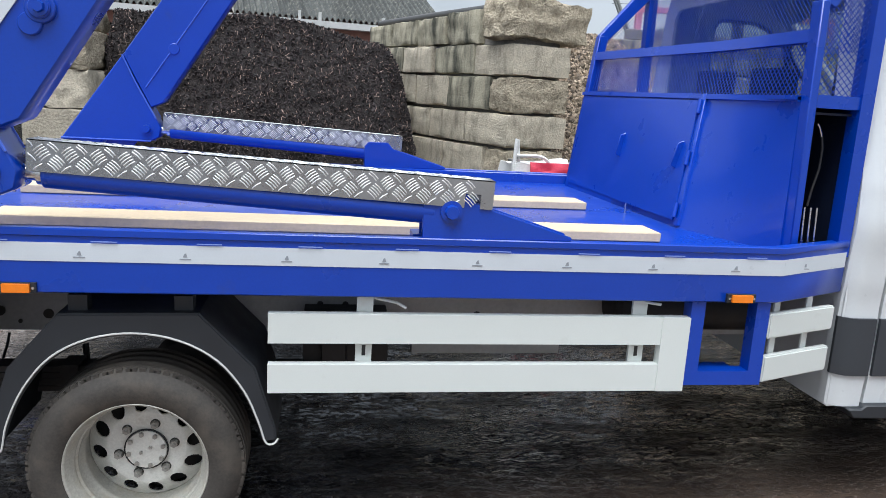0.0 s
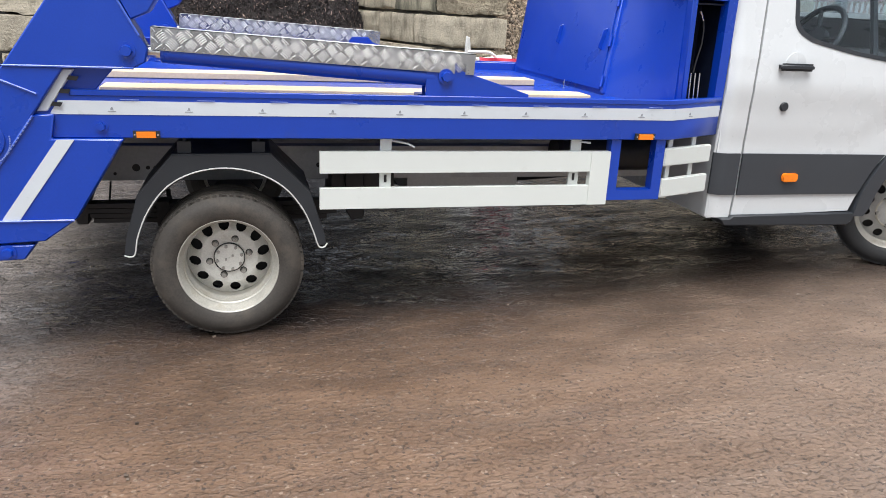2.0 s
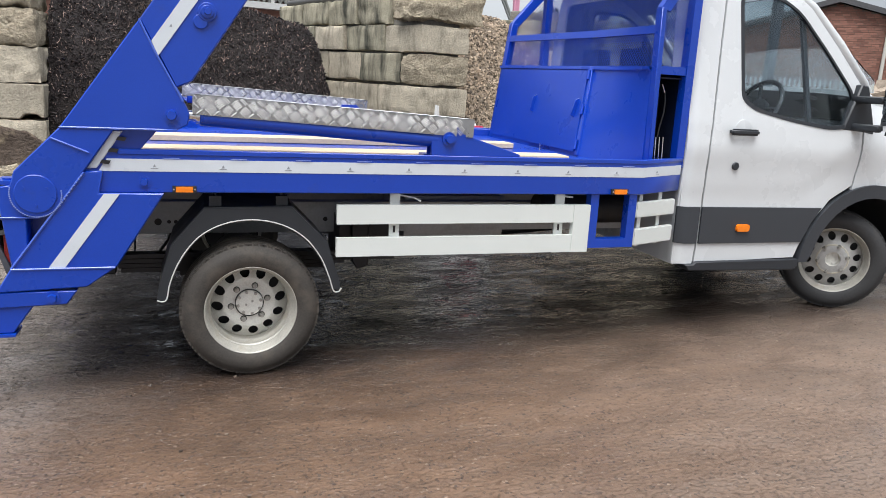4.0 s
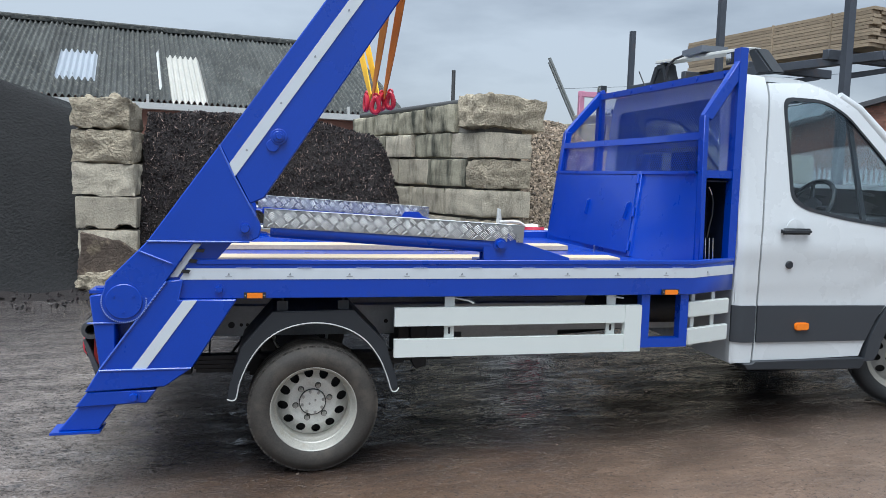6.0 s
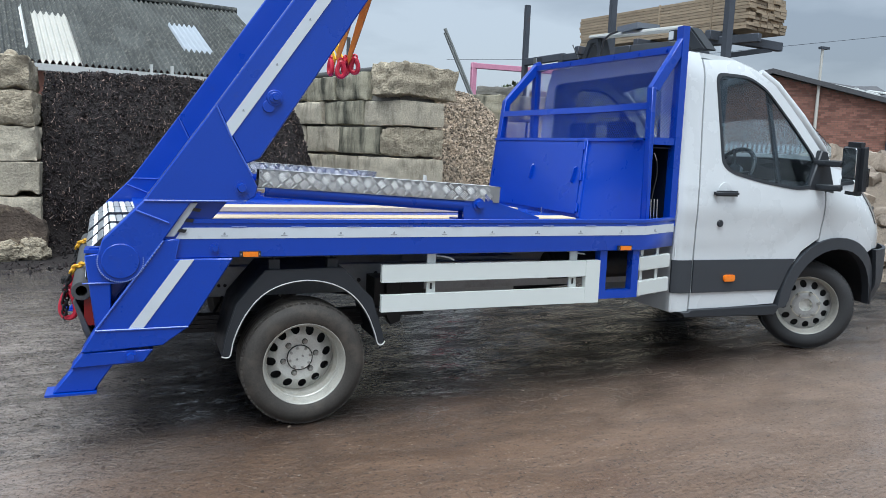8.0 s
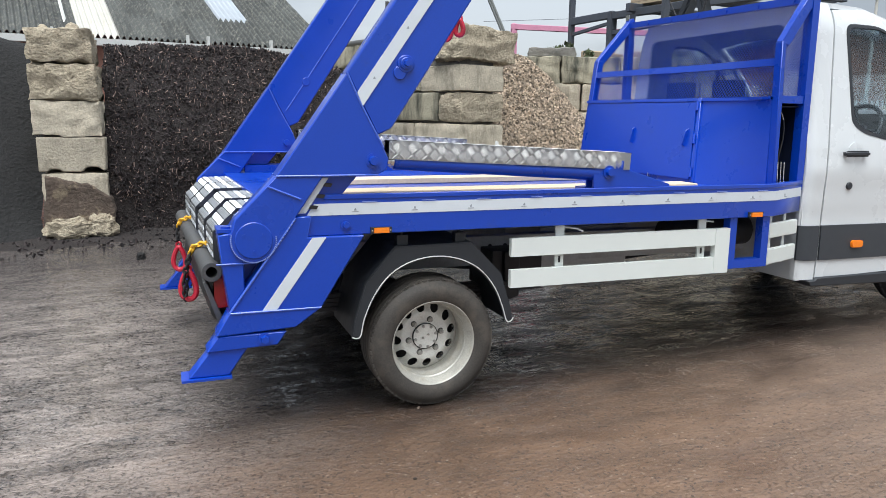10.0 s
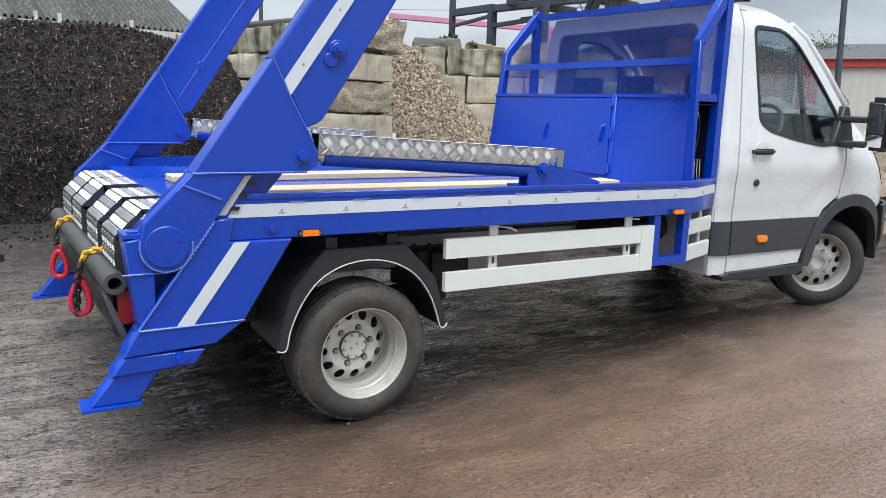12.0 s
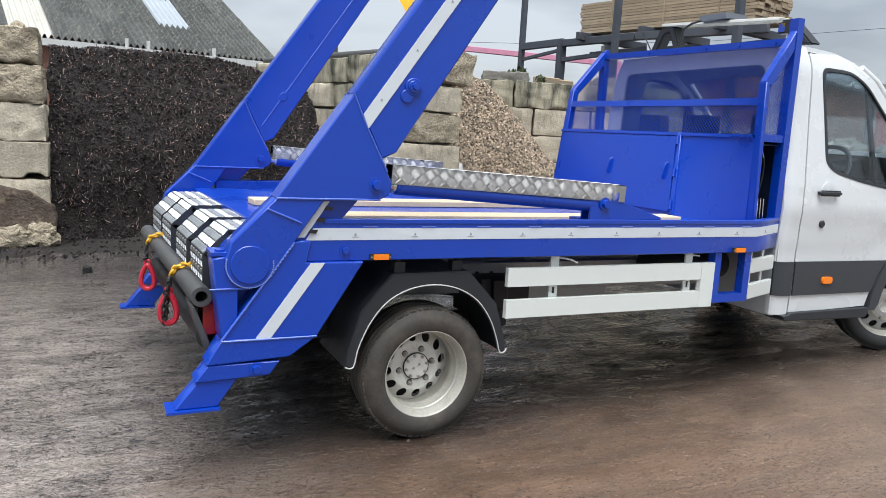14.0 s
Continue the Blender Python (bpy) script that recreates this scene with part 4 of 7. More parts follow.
def ram(far):
    y = 0.075
    p, q = Vector((-0.352, y, 1.303)), Vector((0.953, y, 1.222))
    d = (q - p).normalized()
    bm = cyl(bmesh.new(), p + d * 0.12, q - d * 0.05, 0.042, seg=28, bev=0.004)
    body = part("hydraulic_ram", sided(bm, far, 0.065), BLUE, truck, "blue hydraulic ram barrel")
    bm = cyl(bmesh.new(), p, p + d * 0.13, 0.024, seg=20)
    cyl(bm, p + d * 0.105, p + d * 0.135, 0.034, seg=20)
    part("ram_rod", sided(bm, far, 0.065), CHROME, body, "bright steel piston rod")
    bm = cyl(bmesh.new(), p + Vector((0, -0.04, 0)), p + Vector((0, 0.04, 0)), 0.04, seg=20)
    part("ram_eye", sided(bm, far, 0.065), BLUE, body)
    # pedestal bracket on the deck
    for yy in (0.034, 0.105):
        bm = prism(bmesh.new(), [(0.865, 1.143), (0.862, 1.262), (0.885, 1.29), (1.0, 1.29), (1.03, 1.255), (1.35, 1.158), (1.35, 1.146), (1.05, 1.143)], yy, yy + 0.014, "y", 0.003)
        part("ram_bracket", sided(bm, far, 0.065), BLUE, body, "blue ram mounting plate")
    bm = box(bmesh.new(), 0.845, 1.36, 0.096, 0.19, 1.083, 1.145, 0.004)
    part("bracket_foot", sided(bm, far, 0.065), BLUE, body)
    bm = bmesh.new()
    bolt_head(bm, (0.953, 0.03, 1.23), 0.024, 0.022, seg=8)
    part("bracket_pin", sided(bm, far, 0.065), BLUE, body, "blue pin head")
    # tread-plate cover over the ram, tilted with it
    cl, cr = Vector((-0.262, 0, 1.397)), Vector((1.085, 0, 1.33))
    ex = (cr - cl).normalized()
    ez = Vector((-ex.z, 0, ex.x))
    length, h, y0, y1 = (cr - cl).length, 0.09, 0.028, 0.115

    def at(u, yy, v):
        return tuple(cl + ex * u + ez * v + Vector((0, yy, 0)))

    bm = bmesh.new()
    t = 0.003
    for u0, u1, a0, a1, v0, v1 in ((0, length - 0.09, y0, y0 + t, -h, 0), (0, length - 0.09, y1 - t, y1, -h, 0), (0, length, y0, y1, -t, 0),
                                   (length - 0.09, length, y0, y0 + t, -0.045, 0), (length - 0.04, length, y0, y0 + t, -h, -0.045), (length - 0.09, length, y1 - t, y1, -h, 0)):
        vs = [bm.verts.new(at(u, yy, v)) for u in (u0, u1) for yy in (a0, a1) for v in (v0, v1)]
        for f in ((0, 1, 3, 2), (4, 6, 7, 5), (0, 4, 5, 1), (2, 3, 7, 6), (0, 2, 6, 4), (1, 5, 7, 3)):
            bm.faces.new([vs[i] for i in f])
    cover = part("tread_plate_cover", sided(bm, far, 0.065), ALU, truck, "bright aluminium tread plate cover over the ram")
    bm = bmesh.new()
    tread_bars(bm, 0.004, length - 0.045, -h + 0.004, -0.004, lambda u, v, e: at(u, y0 - e, v))
    tread_bars(bm, 0.004, length - 0.004, y0 + 0.004, y1 - 0.004, lambda u, v, e: at(u, v, e))
    if far:
        tread_bars(bm, 0.004, length - 0.1, -h + 0.004, -0.004, lambda u, v, e: at(u, y1 + e, v))
    tagged(part("tread_pattern", sided(bm, far, 0.065), TREAD, cover, "raised five-bar tread"), kind="stuff")


def stabiliser(far):
    """A raked leg; the far one is let out a little farther."""
    def let_out(bm, down=0.06, back=0.035):
        if far:
            for v in bm.verts:
                v.co.z -= down
                v.co.x -= back
        return bm

    bm = prism(bmesh.new(), [(-0.715, 1.05), (-1.03, 0.61), (-0.60, 0.615), (-0.39, 0.952), (-0.66, 0.952), (-0.64, 1.05)], 0.003, 0.12, "y", 0.006)
    leg = part("stabiliser_leg", sided(bm, far, 0.065), BLUE, truck, "blue raked stabiliser leg")
    bm = prism(bmesh.new(), [(-1.02, 0.625), (-1.085, 0.515), (-0.725, 0.53), (-0.605, 0.615)], -0.004, 0.128, "y", 0.005)
    part("leg_collar", sided(bm, far, 0.065), BLUE, leg)
    bm = prism(bmesh.new(), [(-1.075, 0.515), (-1.13, 0.442), (-0.81, 0.452), (-0.765, 0.515)], 0.0, 0.122, "y", 0.005)
    part("leg_sleeve", sided(let_out(bm, 0.025, 0.015), far, 0.065), BLUE, leg)
    bm = prism(bmesh.new(), [(-1.105, 0.455), (-1.21, 0.325), (-1.03, 0.325), (-0.94, 0.455)], 0.012, 0.108, "y", 0.005)
    part("inner_leg", sided(let_out(bm), far, 0.065), BLUE, leg)
    bm = box(bmesh.new(), -1.24, -1.02, -0.008, 0.128, 0.314, 0.325, 0.003)
    part("foot_plate", sided(let_out(bm), far, 0.065), BLUE, leg, "blue steel foot plate clear of the ground")
    bm = prism(bmesh.new(), [(-0.64, 0.95), (-0.575, 0.95), (-0.812, 0.617), (-0.878, 0.617)], -0.001, 0.004, "y", 0)
    part("reflective_tape", sided(bm, far, 0.065), TAPE, leg, "silver-white reflective tape")
    bm = bmesh.new()
    bolt_head(bm, (-0.868, -0.001, 0.485), 0.022, 0.018)
    part("leg_pin", sided(bm, far, 0.065), BLUE, leg)
    bm = tube(bmesh.new(), [(-1.02, -0.005, 0.618), (-0.605, -0.005, 0.618)], 0.005, 6)
    tube(bm, [(-1.02, 0.0, 0.62), (-0.715, 0.0, 1.045)], 0.006, 6)
    part("weld_bead", sided(bm, far, 0.065), SEAM, leg)
    # riser between rail and deck behind the arm, with its bright slide
    bm = prism(bmesh.new(), [(-0.66, 1.14), (-0.56, 1.245), (-0.40, 1.245), (-0.49, 1.14)], 0.05, 0.062, "y", 0.003)
    prism(bm, [(-0.575, 1.236), (-0.395, 1.236), (-0.40, 1.25), (-0.57, 1.25)], 0.01, 0.12, "y", 0.003)
    part("arm_stop", sided(bm, far, 0.065), BLUE, leg, "blue arm stop bracket")
    bm = prism(bmesh.new(), [(-0.705, 1.06), (-0.595, 1.225), (-0.555, 1.225), (-0.665, 1.06)], 0.02, 0.06, "y", 0.003)
    pad = part("stop_pad", sided(bm, far, 0.065), TAPE, leg, "pale steel rest for the arm")
    for k in range(3):
        u, v = -0.652 + 0.034 * k, 1.083 + 0.051 * k
        bm = prism(bmesh.new(), [(u, v), (u + 0.036, v - 0.004), (u + 0.046, v + 0.012), (u + 0.01, v + 0.016)], 0.0175, 0.0205, "y", 0)
        part("slot", sided(bm, far, 0.065), DARK, pad)


for far in (False, True):
    lift_arm(far)
    ram(far)
    stabiliser(far)

def skewed(bm):
    """The rear end stands a little askew: farther back towards its far side."""
    for v in bm.verts:
        v.co.x -= 0.04 * (v.co.y - 1.0)
    return bm


# rear end: cross box, roller, end plates
for far in (False, True):
    bm = prism(bmesh.new(), [(-1.06, 0.975), (-1.0, 0.985), (-0.86, 0.985), (-0.75, 0.9), (-0.90, 0.62), (-1.02, 0.62)], 0.125, 0.155, "y", 0.004)
    prism(bm, [(-1.06, 0.975), (-1.0, 0.985), (-0.95, 0.9), (-0.95, 0.62), (-1.02, 0.62)], 0.01, 0.14, "y", 0.005)
    e = part("rear_end_plate", sided(bm, far), BLUE, truck, "blue rear corner plate")
    bm = box(bmesh.new(), -1.062, -0.98, 0.02, 0.17, 0.985, 1.0, 0.003)
    cyl(bm, (-1.02, 0.07, 0.998), (-1.02, 0.07, 1.008), 0.022, seg=16)
    part("corner_cap", sided(bm, far), BLUE, e)
    bm = tube(bmesh.new(), [(-1.07, 0.006, 0.845), (-0.9, 0.006, 0.845)], 0.004, 6)
    part("weld_bead", sided(bm, far), SEAM, e)
bm = cyl(bmesh.new(), (-0.905, 0.12, 0.95), (-0.905, 2 * YC - 0.12, 0.95), 0.1, seg=40)
part("arm_cross_tube", bm, BLUE, truck, "thick blue cross tube between the arms")
bm = prism(bmesh.new(), [(-1.045, 0.68), (-1.045, 0.96), (-1.0, 1.0), (-0.94, 0.85), (-0.94, 0.68)], 0.16, 2 * YC - 0.16, "y", 0.004)
part("rear_beam", skewed(bm), BLUE, truck, "blue rear cross beam")
bm = box(bmesh.new(), -0.84, -0.7, 0.2, 2 * YC - 0.2, 0.95, 1.052, 0.006)
part("deck_end_beam", bm, BLUE, truck)
STRIPS = ((0.235, 0.56), (0.68, 1.03), (1.23, 1.59), (1.65, 2.05))


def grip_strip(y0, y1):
    """A channel of grip plate bent over the rear beam and cross tube: dark edges, gaps darkened as shade, bright
    toothed treads in leaning rows.
    """
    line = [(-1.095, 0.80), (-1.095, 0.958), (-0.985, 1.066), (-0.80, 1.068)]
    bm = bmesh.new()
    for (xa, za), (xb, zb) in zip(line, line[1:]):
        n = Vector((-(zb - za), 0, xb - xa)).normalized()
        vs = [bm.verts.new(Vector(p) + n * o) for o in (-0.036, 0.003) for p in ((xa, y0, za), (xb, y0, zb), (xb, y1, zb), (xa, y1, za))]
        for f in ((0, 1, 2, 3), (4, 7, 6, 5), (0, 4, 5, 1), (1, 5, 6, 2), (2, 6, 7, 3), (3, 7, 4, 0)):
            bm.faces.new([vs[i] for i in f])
    s = part("grip_strip", skewed(bm), GRIPBASE, truck, "grip plate strip bent over the rear, edges and gaps darkened as shade")
    bm = bmesh.new()
    for seg_no, ((xa, za), (xb, zb)) in enumerate(zip(line, line[1:])):
        a, b = Vector((xa, 0, za)), Vector((xb, 0, zb))
        d, ln = (b - a).normalized(), (b - a).length
        n = Vector((-d.z, 0, d.x))
        cols, rows = (5, 5) if seg_no == 0 else (8, max(3, round(ln / 0.038)))
        wide, tall = (0.27, 0.36) if seg_no == 0 else (0.37, 0.44)
        for j in range(rows):
            for i in range(cols):
                u, v = (j + 0.5) * ln / rows, y0 + 0.004 + (i + 0.5) * (y1 - y0 - 0.008) / cols
                lean = (0.011 if seg_no == 0 else 0.007) * (1 if j % 2 else -1)
                c = a + d * u + n * 0.003 + Vector((0, v, 0))
                hu, hv = ln / rows * tall, (y1 - y0) / cols * wide
                corners = ((-1, -1), (1, -1), (1, 1), (-1, 1))
                lo = [bm.verts.new(c + d * p * hu + Vector((0, q * hv + lean * p, 0))) for p, q in corners]
                hi = [bm.verts.new(c + n * 0.005 + d * p * hu * 0.75 + Vector((0, q * hv * 0.75 + lean * p * 0.75, 0))) for p, q in corners]
                bm.faces.new(hi)
                for k in range(4):
                    bm.faces.new((lo[k], lo[(k + 1) % 4], hi[(k + 1) % 4], hi[k]))
    tagged(part("grip_pattern", skewed(bm), GRIPBAR, s, "raised bright toothed treads"), kind="stuff")


for y0, y1 in STRIPS:
    grip_strip(y0, y1)

# grey roller tube across the back, and what hangs below it
def rear_roller():
    ring = lathe(bmesh.new(), [(0.044, 0.0), (0.046, 0.004), (0.046, 2.04), (0.026, 2.04), (0.026, 0.0)], 32, pose(-1.118, 0.14, 0.785, -90, 0, 0))
    part("rear_roller", skewed(ring), STEEL, truck, "dark grey hollow steel roller across the rear")
    for y in (0.45, 1.85):
        part("roller_bracket", prism(bmesh.new(), [(-1.12, 0.76), (-1.03, 0.82), (-1.03, 0.62), (-1.08, 0.62)], y, y + 0.02, "y", 0.003), STEEL, truck)


rear_roller()
bm = cyl(bmesh.new(), (-1.06, 0.24, 0.575), (-1.06, 2.08, 0.575), 0.06, seg=28, bev=0.018)
part("under_run_bar", skewed(bm), DARK, truck, "black under-run bar")
for far in (False, True):
    bm = box(bmesh.new(), -1.075, -1.02, 0.16, 0.32, 0.61, 0.75, 0.012, seg=2)
    lamp = part("tail_light", sided(bm, far), REDLENS, truck, "red tail light")
    bm = prism(bmesh.new(), [(-1.125, 0.735), (-1.11, 0.74), (-1.045, 0.575), (-1.05, 0.54), (-1.065, 0.54)], 0.15, 0.4, "y", 0.003)
    part("lamp_guard", sided(bm, far), STEEL, lamp, "sloping grey steel lamp guard")

# ---- headboard with tool box and mesh ----
def hinge_y(z):
    return 0.73 + (z - 1.1) * 0.236


def hx(y, z):
    """The front face: leaning forward at the door and far side, turned back and upright at the near post."""
    yh = hinge_y(z)
    far, hinge, near = 2.03 + (z - 1.1) * 0.125, 2.06 + (z - 1.1) * 0.236, 2.235 - (z - 1.1) * 0.02
    if y > yh:
        return hinge + (far - hinge) * min(1.0, (y - yh) / (2.14 - yh))
    return hinge + (near - hinge) * min(1.0, (yh - y) / (yh - 0.23))


HN, HF, HB = 0.2, 2.17, 1.655


def face_plate(y0, y1, z0, z1, out, thick, bev=0.003, ny=1):
    """A plate on the headboard's front face, standing out from it; its ends may lean (y as a function of z)."""
    bm = bmesh.new()

    def end(y, z):
        return y(z) if callable(y) else y

    def spot(k, z, o):
        y = end(y0, z) + (end(y1, z) - end(y0, z)) * k / ny
        return bm.verts.new((hx(y, z) - o, y, z))

    nz = 8 if ny > 8 else 1
    zs = [z0 + (z1 - z0) * k / nz for k in range(nz + 1)]
    grid = [[[spot(k, z, o) for z in zs] for k in range(ny + 1)] for o in (out, out - thick)]
    fs = []
    for k in range(ny):
        a, b = grid[0][k], grid[0][k + 1]
        c, d = grid[1][k], grid[1][k + 1]
        for i in range(nz):
            fs += [bm.faces.new(q) for q in ((a[i], b[i], b[i + 1], a[i + 1]), (c[i], c[i + 1], d[i + 1], d[i]))]
        fs += [bm.faces.new(q) for q in ((a[nz], b[nz], d[nz], c[nz]), (a[0], c[0], d[0], b[0]))]
    for k in (0, ny):
        a, c = grid[0][k], grid[1][k]
        fs += [bm.faces.new((a[i], a[i + 1], c[i + 1], c[i])) for i in range(nz)]
    bmesh.ops.recalc_face_normals(bm, faces=fs)
    if bev and ny == 1:
        bevelled(bm, fs, bev)
    return bm


bm = face_plate(hinge_y, HF, 1.085, HB, 0.0, 0.02, 0, 10)
prism(bm, [(hx(HF, 1.085), 1.085), (2.47, 1.085), (2.47, HB), (hx(HF, HB), HB)], HF - 0.012, HF + 0.002, "y", 0.002)
box(bm, 2.2, 2.47, HN + 0.05, HF, HB - 0.015, HB, 0.002)
box(bm, 2.458, 2.472, HN + 0.03, HF, 1.085, HB, 0.002)
toolbox = part("headboard_box", bm, BLUE, truck, "blue steel tool box across the headboard", 25)
part("fixed_panel", face_plate(HN + 0.05, lambda z: hinge_y(z) - 0.002, 1.085, HB, 0.0, 0.02, 0, 10), BLUE, toolbox, "plain blue panel beside the door", 60)
bdoor = part("box_door", face_plate(lambda z: hinge_y(z) + 0.02, lambda z: hinge_y(z) + 0.69, 1.115, HB - 0.03, 0.018, 0.014, 0, 10), BLUE, truck, "blue sliding box door with two handles", 60)
part("box_door", face_plate(lambda z: hinge_y(z) + 0.67, HF - 0.05, 1.115, HB - 0.03, 0.007, 0.005, 0, 10), BLUE, truck, "recessed blue sliding box door", 60)
bm = face_plate(lambda z: hinge_y(z) - 0.016, lambda z: hinge_y(z) + 0.016, 1.095, HB, 0.014, 0.02)
part("hinge_strip", bm, BLUE, bdoor)
part("door_frame", face_plate(HN + 0.05, HF, HB - 0.022, HB - 0.004, 0.012, 0.014, 0, 8), BLUE, bdoor, "raised edge above the door")
for z in (1.16, 1.38, 1.6):
    a, b = z - 0.03, z + 0.03
    part("hinge", cyl(bmesh.new(), (hx(hinge_y(a), a) - 0.024, hinge_y(a), a), (hx(hinge_y(b), b) - 0.024, hinge_y(b), b), 0.01, seg=10), BLUE, bdoor)
for y, leaf in ((0.88, bdoor), (1.462, bdoor)):
    bm = prism(bmesh.new(), [(hx(y, 1.325) - 0.016, 1.325), (hx(y, 1.335) - 0.042, 1.338), (hx(y, 1.435) - 0.042, 1.437), (hx(y, 1.45) - 0.016, 1.45)], y - 0.005, y + 0.005, "y", 0.002)
    part("handle", bm, BLUE, leaf, "small blue pull handle")
part("lock_pin", cyl(bmesh.new(), (1.99, 1.13, 1.085), (1.99, 1.13, 1.13), 0.005, seg=8), CHROME, bdoor)


def leaning(a, b, y0, y1, w):
    """A post between two points of the plan of its side, w deep."""
    return prism(bmesh.new(), [a, (a[0] + w, a[1]), (b[0] + w, b[1]), b], y0, y1, "y", 0.004)


Z2, Z3 = 1.86, 1.975      # middle bar; where the sides turn back
for y0, y1, far in ((HN, HN + 0.06, False), (HF - 0.06, HF, True)):
    deep = 0.055 if far else 0.032
    ym = (y0 + y1) / 2
    knee = hx(ym, Z3)
    post = part("headboard_post", leaning((hx(ym, 1.085), 1.085), (knee, Z3), y0, y1, deep), BLUE, truck, "blue headboard post")
    bm = prism(bmesh.new(), [(knee, Z3), (knee + 0.055, Z3 - 0.025), (2.47, 2.245), (2.47, 2.33), (2.445, 2.33)], y0 + 0.003, y1 - 0.003, "y", 0.004)
    part("raked_bar", bm, BLUE, post, "blue raked side bar")
    top = 2.375 if not far else 2.315
    part("rear_post", box(bmesh.new(), 2.425, 2.475, y0 - 0.002, y1 + 0.002, 1.085, top, 0.004), BLUE, post, "blue upright rear post")
    part("side_bar", box(bmesh.new(), knee + 0.02, 2.43, y0 + 0.006, y1 - 0.006, 1.615, 1.66, 0.003), BLUE, post)
def bar_z(y):
    """The top bar's middle: it rises a little towards the far post."""
    return 2.238 + 0.018 * (y - 0.25)


bm = box(bmesh.new(), 2.43, 2.474, HN + 0.06, HF - 0.06, -0.0225, 0.0225, 0.004)
for v in bm.verts:
    v.co.z += bar_z(v.co.y)
part("top_bar", bm, BLUE, truck, "blue headboard top bar")
bm = face_plate(HN + 0.05, HF - 0.05, Z2 - 0.022, Z2 + 0.022, 0.0, 0.045, 0, 8)
part("middle_bar", bm, BLUE, truck, "blue headboard cross bar")
for k in range(6):
    y = 0.36 + 0.3 * k
    part("top_bar_bolt", cyl(bmesh.new(), (2.43, y, bar_z(y)), (2.422, y, bar_z(y)), 0.012, seg=8), BLUE, truck)


def expanded_mesh(place, u0, u1, v0, v1, keep, pu=0.025, pv=0.0125, w=0.0032):
    """Diamond mesh of flat steel strands over a panel."""
    bm = bmesh.new()
    rows, cols = round((v1 - v0) / pv), round((u1 - u0) / (pu / 2))
    for j in range(rows):
        for i in range(cols):
            s = 1 if (i + j) % 2 else -1
            ua, ub = u0 + i * pu / 2, u0 + (i + 1) * pu / 2
            va, vb = v0 + j * pv + (0.5 - 0.5 * s) * pv, v0 + j * pv + (0.5 + 0.5 * s) * pv
            if not keep((ua + ub) / 2, (va + vb) / 2):
                continue
            q = [bm.verts.new(place(u, v + o, e)) for e in (0, 0.002) for u, v, o in ((ua, va, -w / 2), (ub, vb, -w / 2), (ub, vb, w / 2), (ua, va, w / 2))]
            for f in ((0, 1, 2, 3), (7, 6, 5, 4), (0, 4, 5, 1), (3, 2, 6, 7)):
                bm.faces.new([q[k] for k in f])
    return bm


bm = expanded_mesh(lambda u, v, e: (hx(u, v) + 0.02 + e, u, v), HN + 0.06, HF - 0.06, HB, Z2, lambda u, v: True)
tagged(part("mesh_panel", bm, BLUE, truck, "blue expanded metal mesh"), kind="stuff")
bm = expanded_mesh(lambda u, v, e: (2.45 - e, u, v), HN + 0.06, HF - 0.06, 1.82, 2.25, lambda u, v: v < bar_z(u))
tagged(part("mesh_panel", bm, BLUE, truck, "blue expanded metal mesh"), kind="stuff")
for y in (HN + 0.03, HF - 0.03):
    kx = hx(y, Z3)
    bm = expanded_mesh(lambda u, v, e: (u, y + e, v), 2.13, 2.43, 1.66, 2.3, lambda u, v: u > kx + 0.03 + max(0.0, v - Z3) * (2.44 - kx) / 0.38)
    tagged(part("mesh_panel", bm, BLUE, truck, "blue expanded metal mesh"), kind="stuff")
# recess in the headboard's side, dark plates added as its shade, with hose and levers
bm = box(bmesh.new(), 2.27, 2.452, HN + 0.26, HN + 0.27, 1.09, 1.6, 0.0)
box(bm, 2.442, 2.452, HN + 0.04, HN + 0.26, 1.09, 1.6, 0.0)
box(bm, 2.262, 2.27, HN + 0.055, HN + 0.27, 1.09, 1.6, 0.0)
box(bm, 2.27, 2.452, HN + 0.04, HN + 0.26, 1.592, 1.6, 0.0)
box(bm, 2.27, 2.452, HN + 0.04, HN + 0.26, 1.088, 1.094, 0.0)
recess = part("recess_lining", bm, NAVY, toolbox, "dark plates put into the blue control recess as its shade")
for k in range(3):
    x, bm = 2.292 + 0.025 * k, bmesh.new()
    cyl(bm, (x, HN + 0.022, 1.115), (x - 0.006, HN + 0.024, 1.26), 0.0035, seg=8)
    cyl(bm, (x, HN + 0.022, 1.09), (x, HN + 0.022, 1.14), 0.006, seg=8)
    part("control_lever", bm, CHROME, truck, "bright control lever")
bm = tube(bmesh.new(), [(2.32, HN + 0.06, 1.26), (2.328, HN + 0.06, 1.32), (2.345, HN + 0.06, 1.4), (2.345, HN + 0.06, 1.47), (2.335, HN + 0.06, 1.52)], 0.0045)
hose = part("hydraulic_hose", bm, DARK, truck, "black hose in the recess")
part("hose_end", tube(bmesh.new(), [(2.335, HN + 0.06, 1.515), (2.322, HN + 0.06, 1.545), (2.312, HN + 0.06, 1.56)], 0.0045), CHROME, hose)
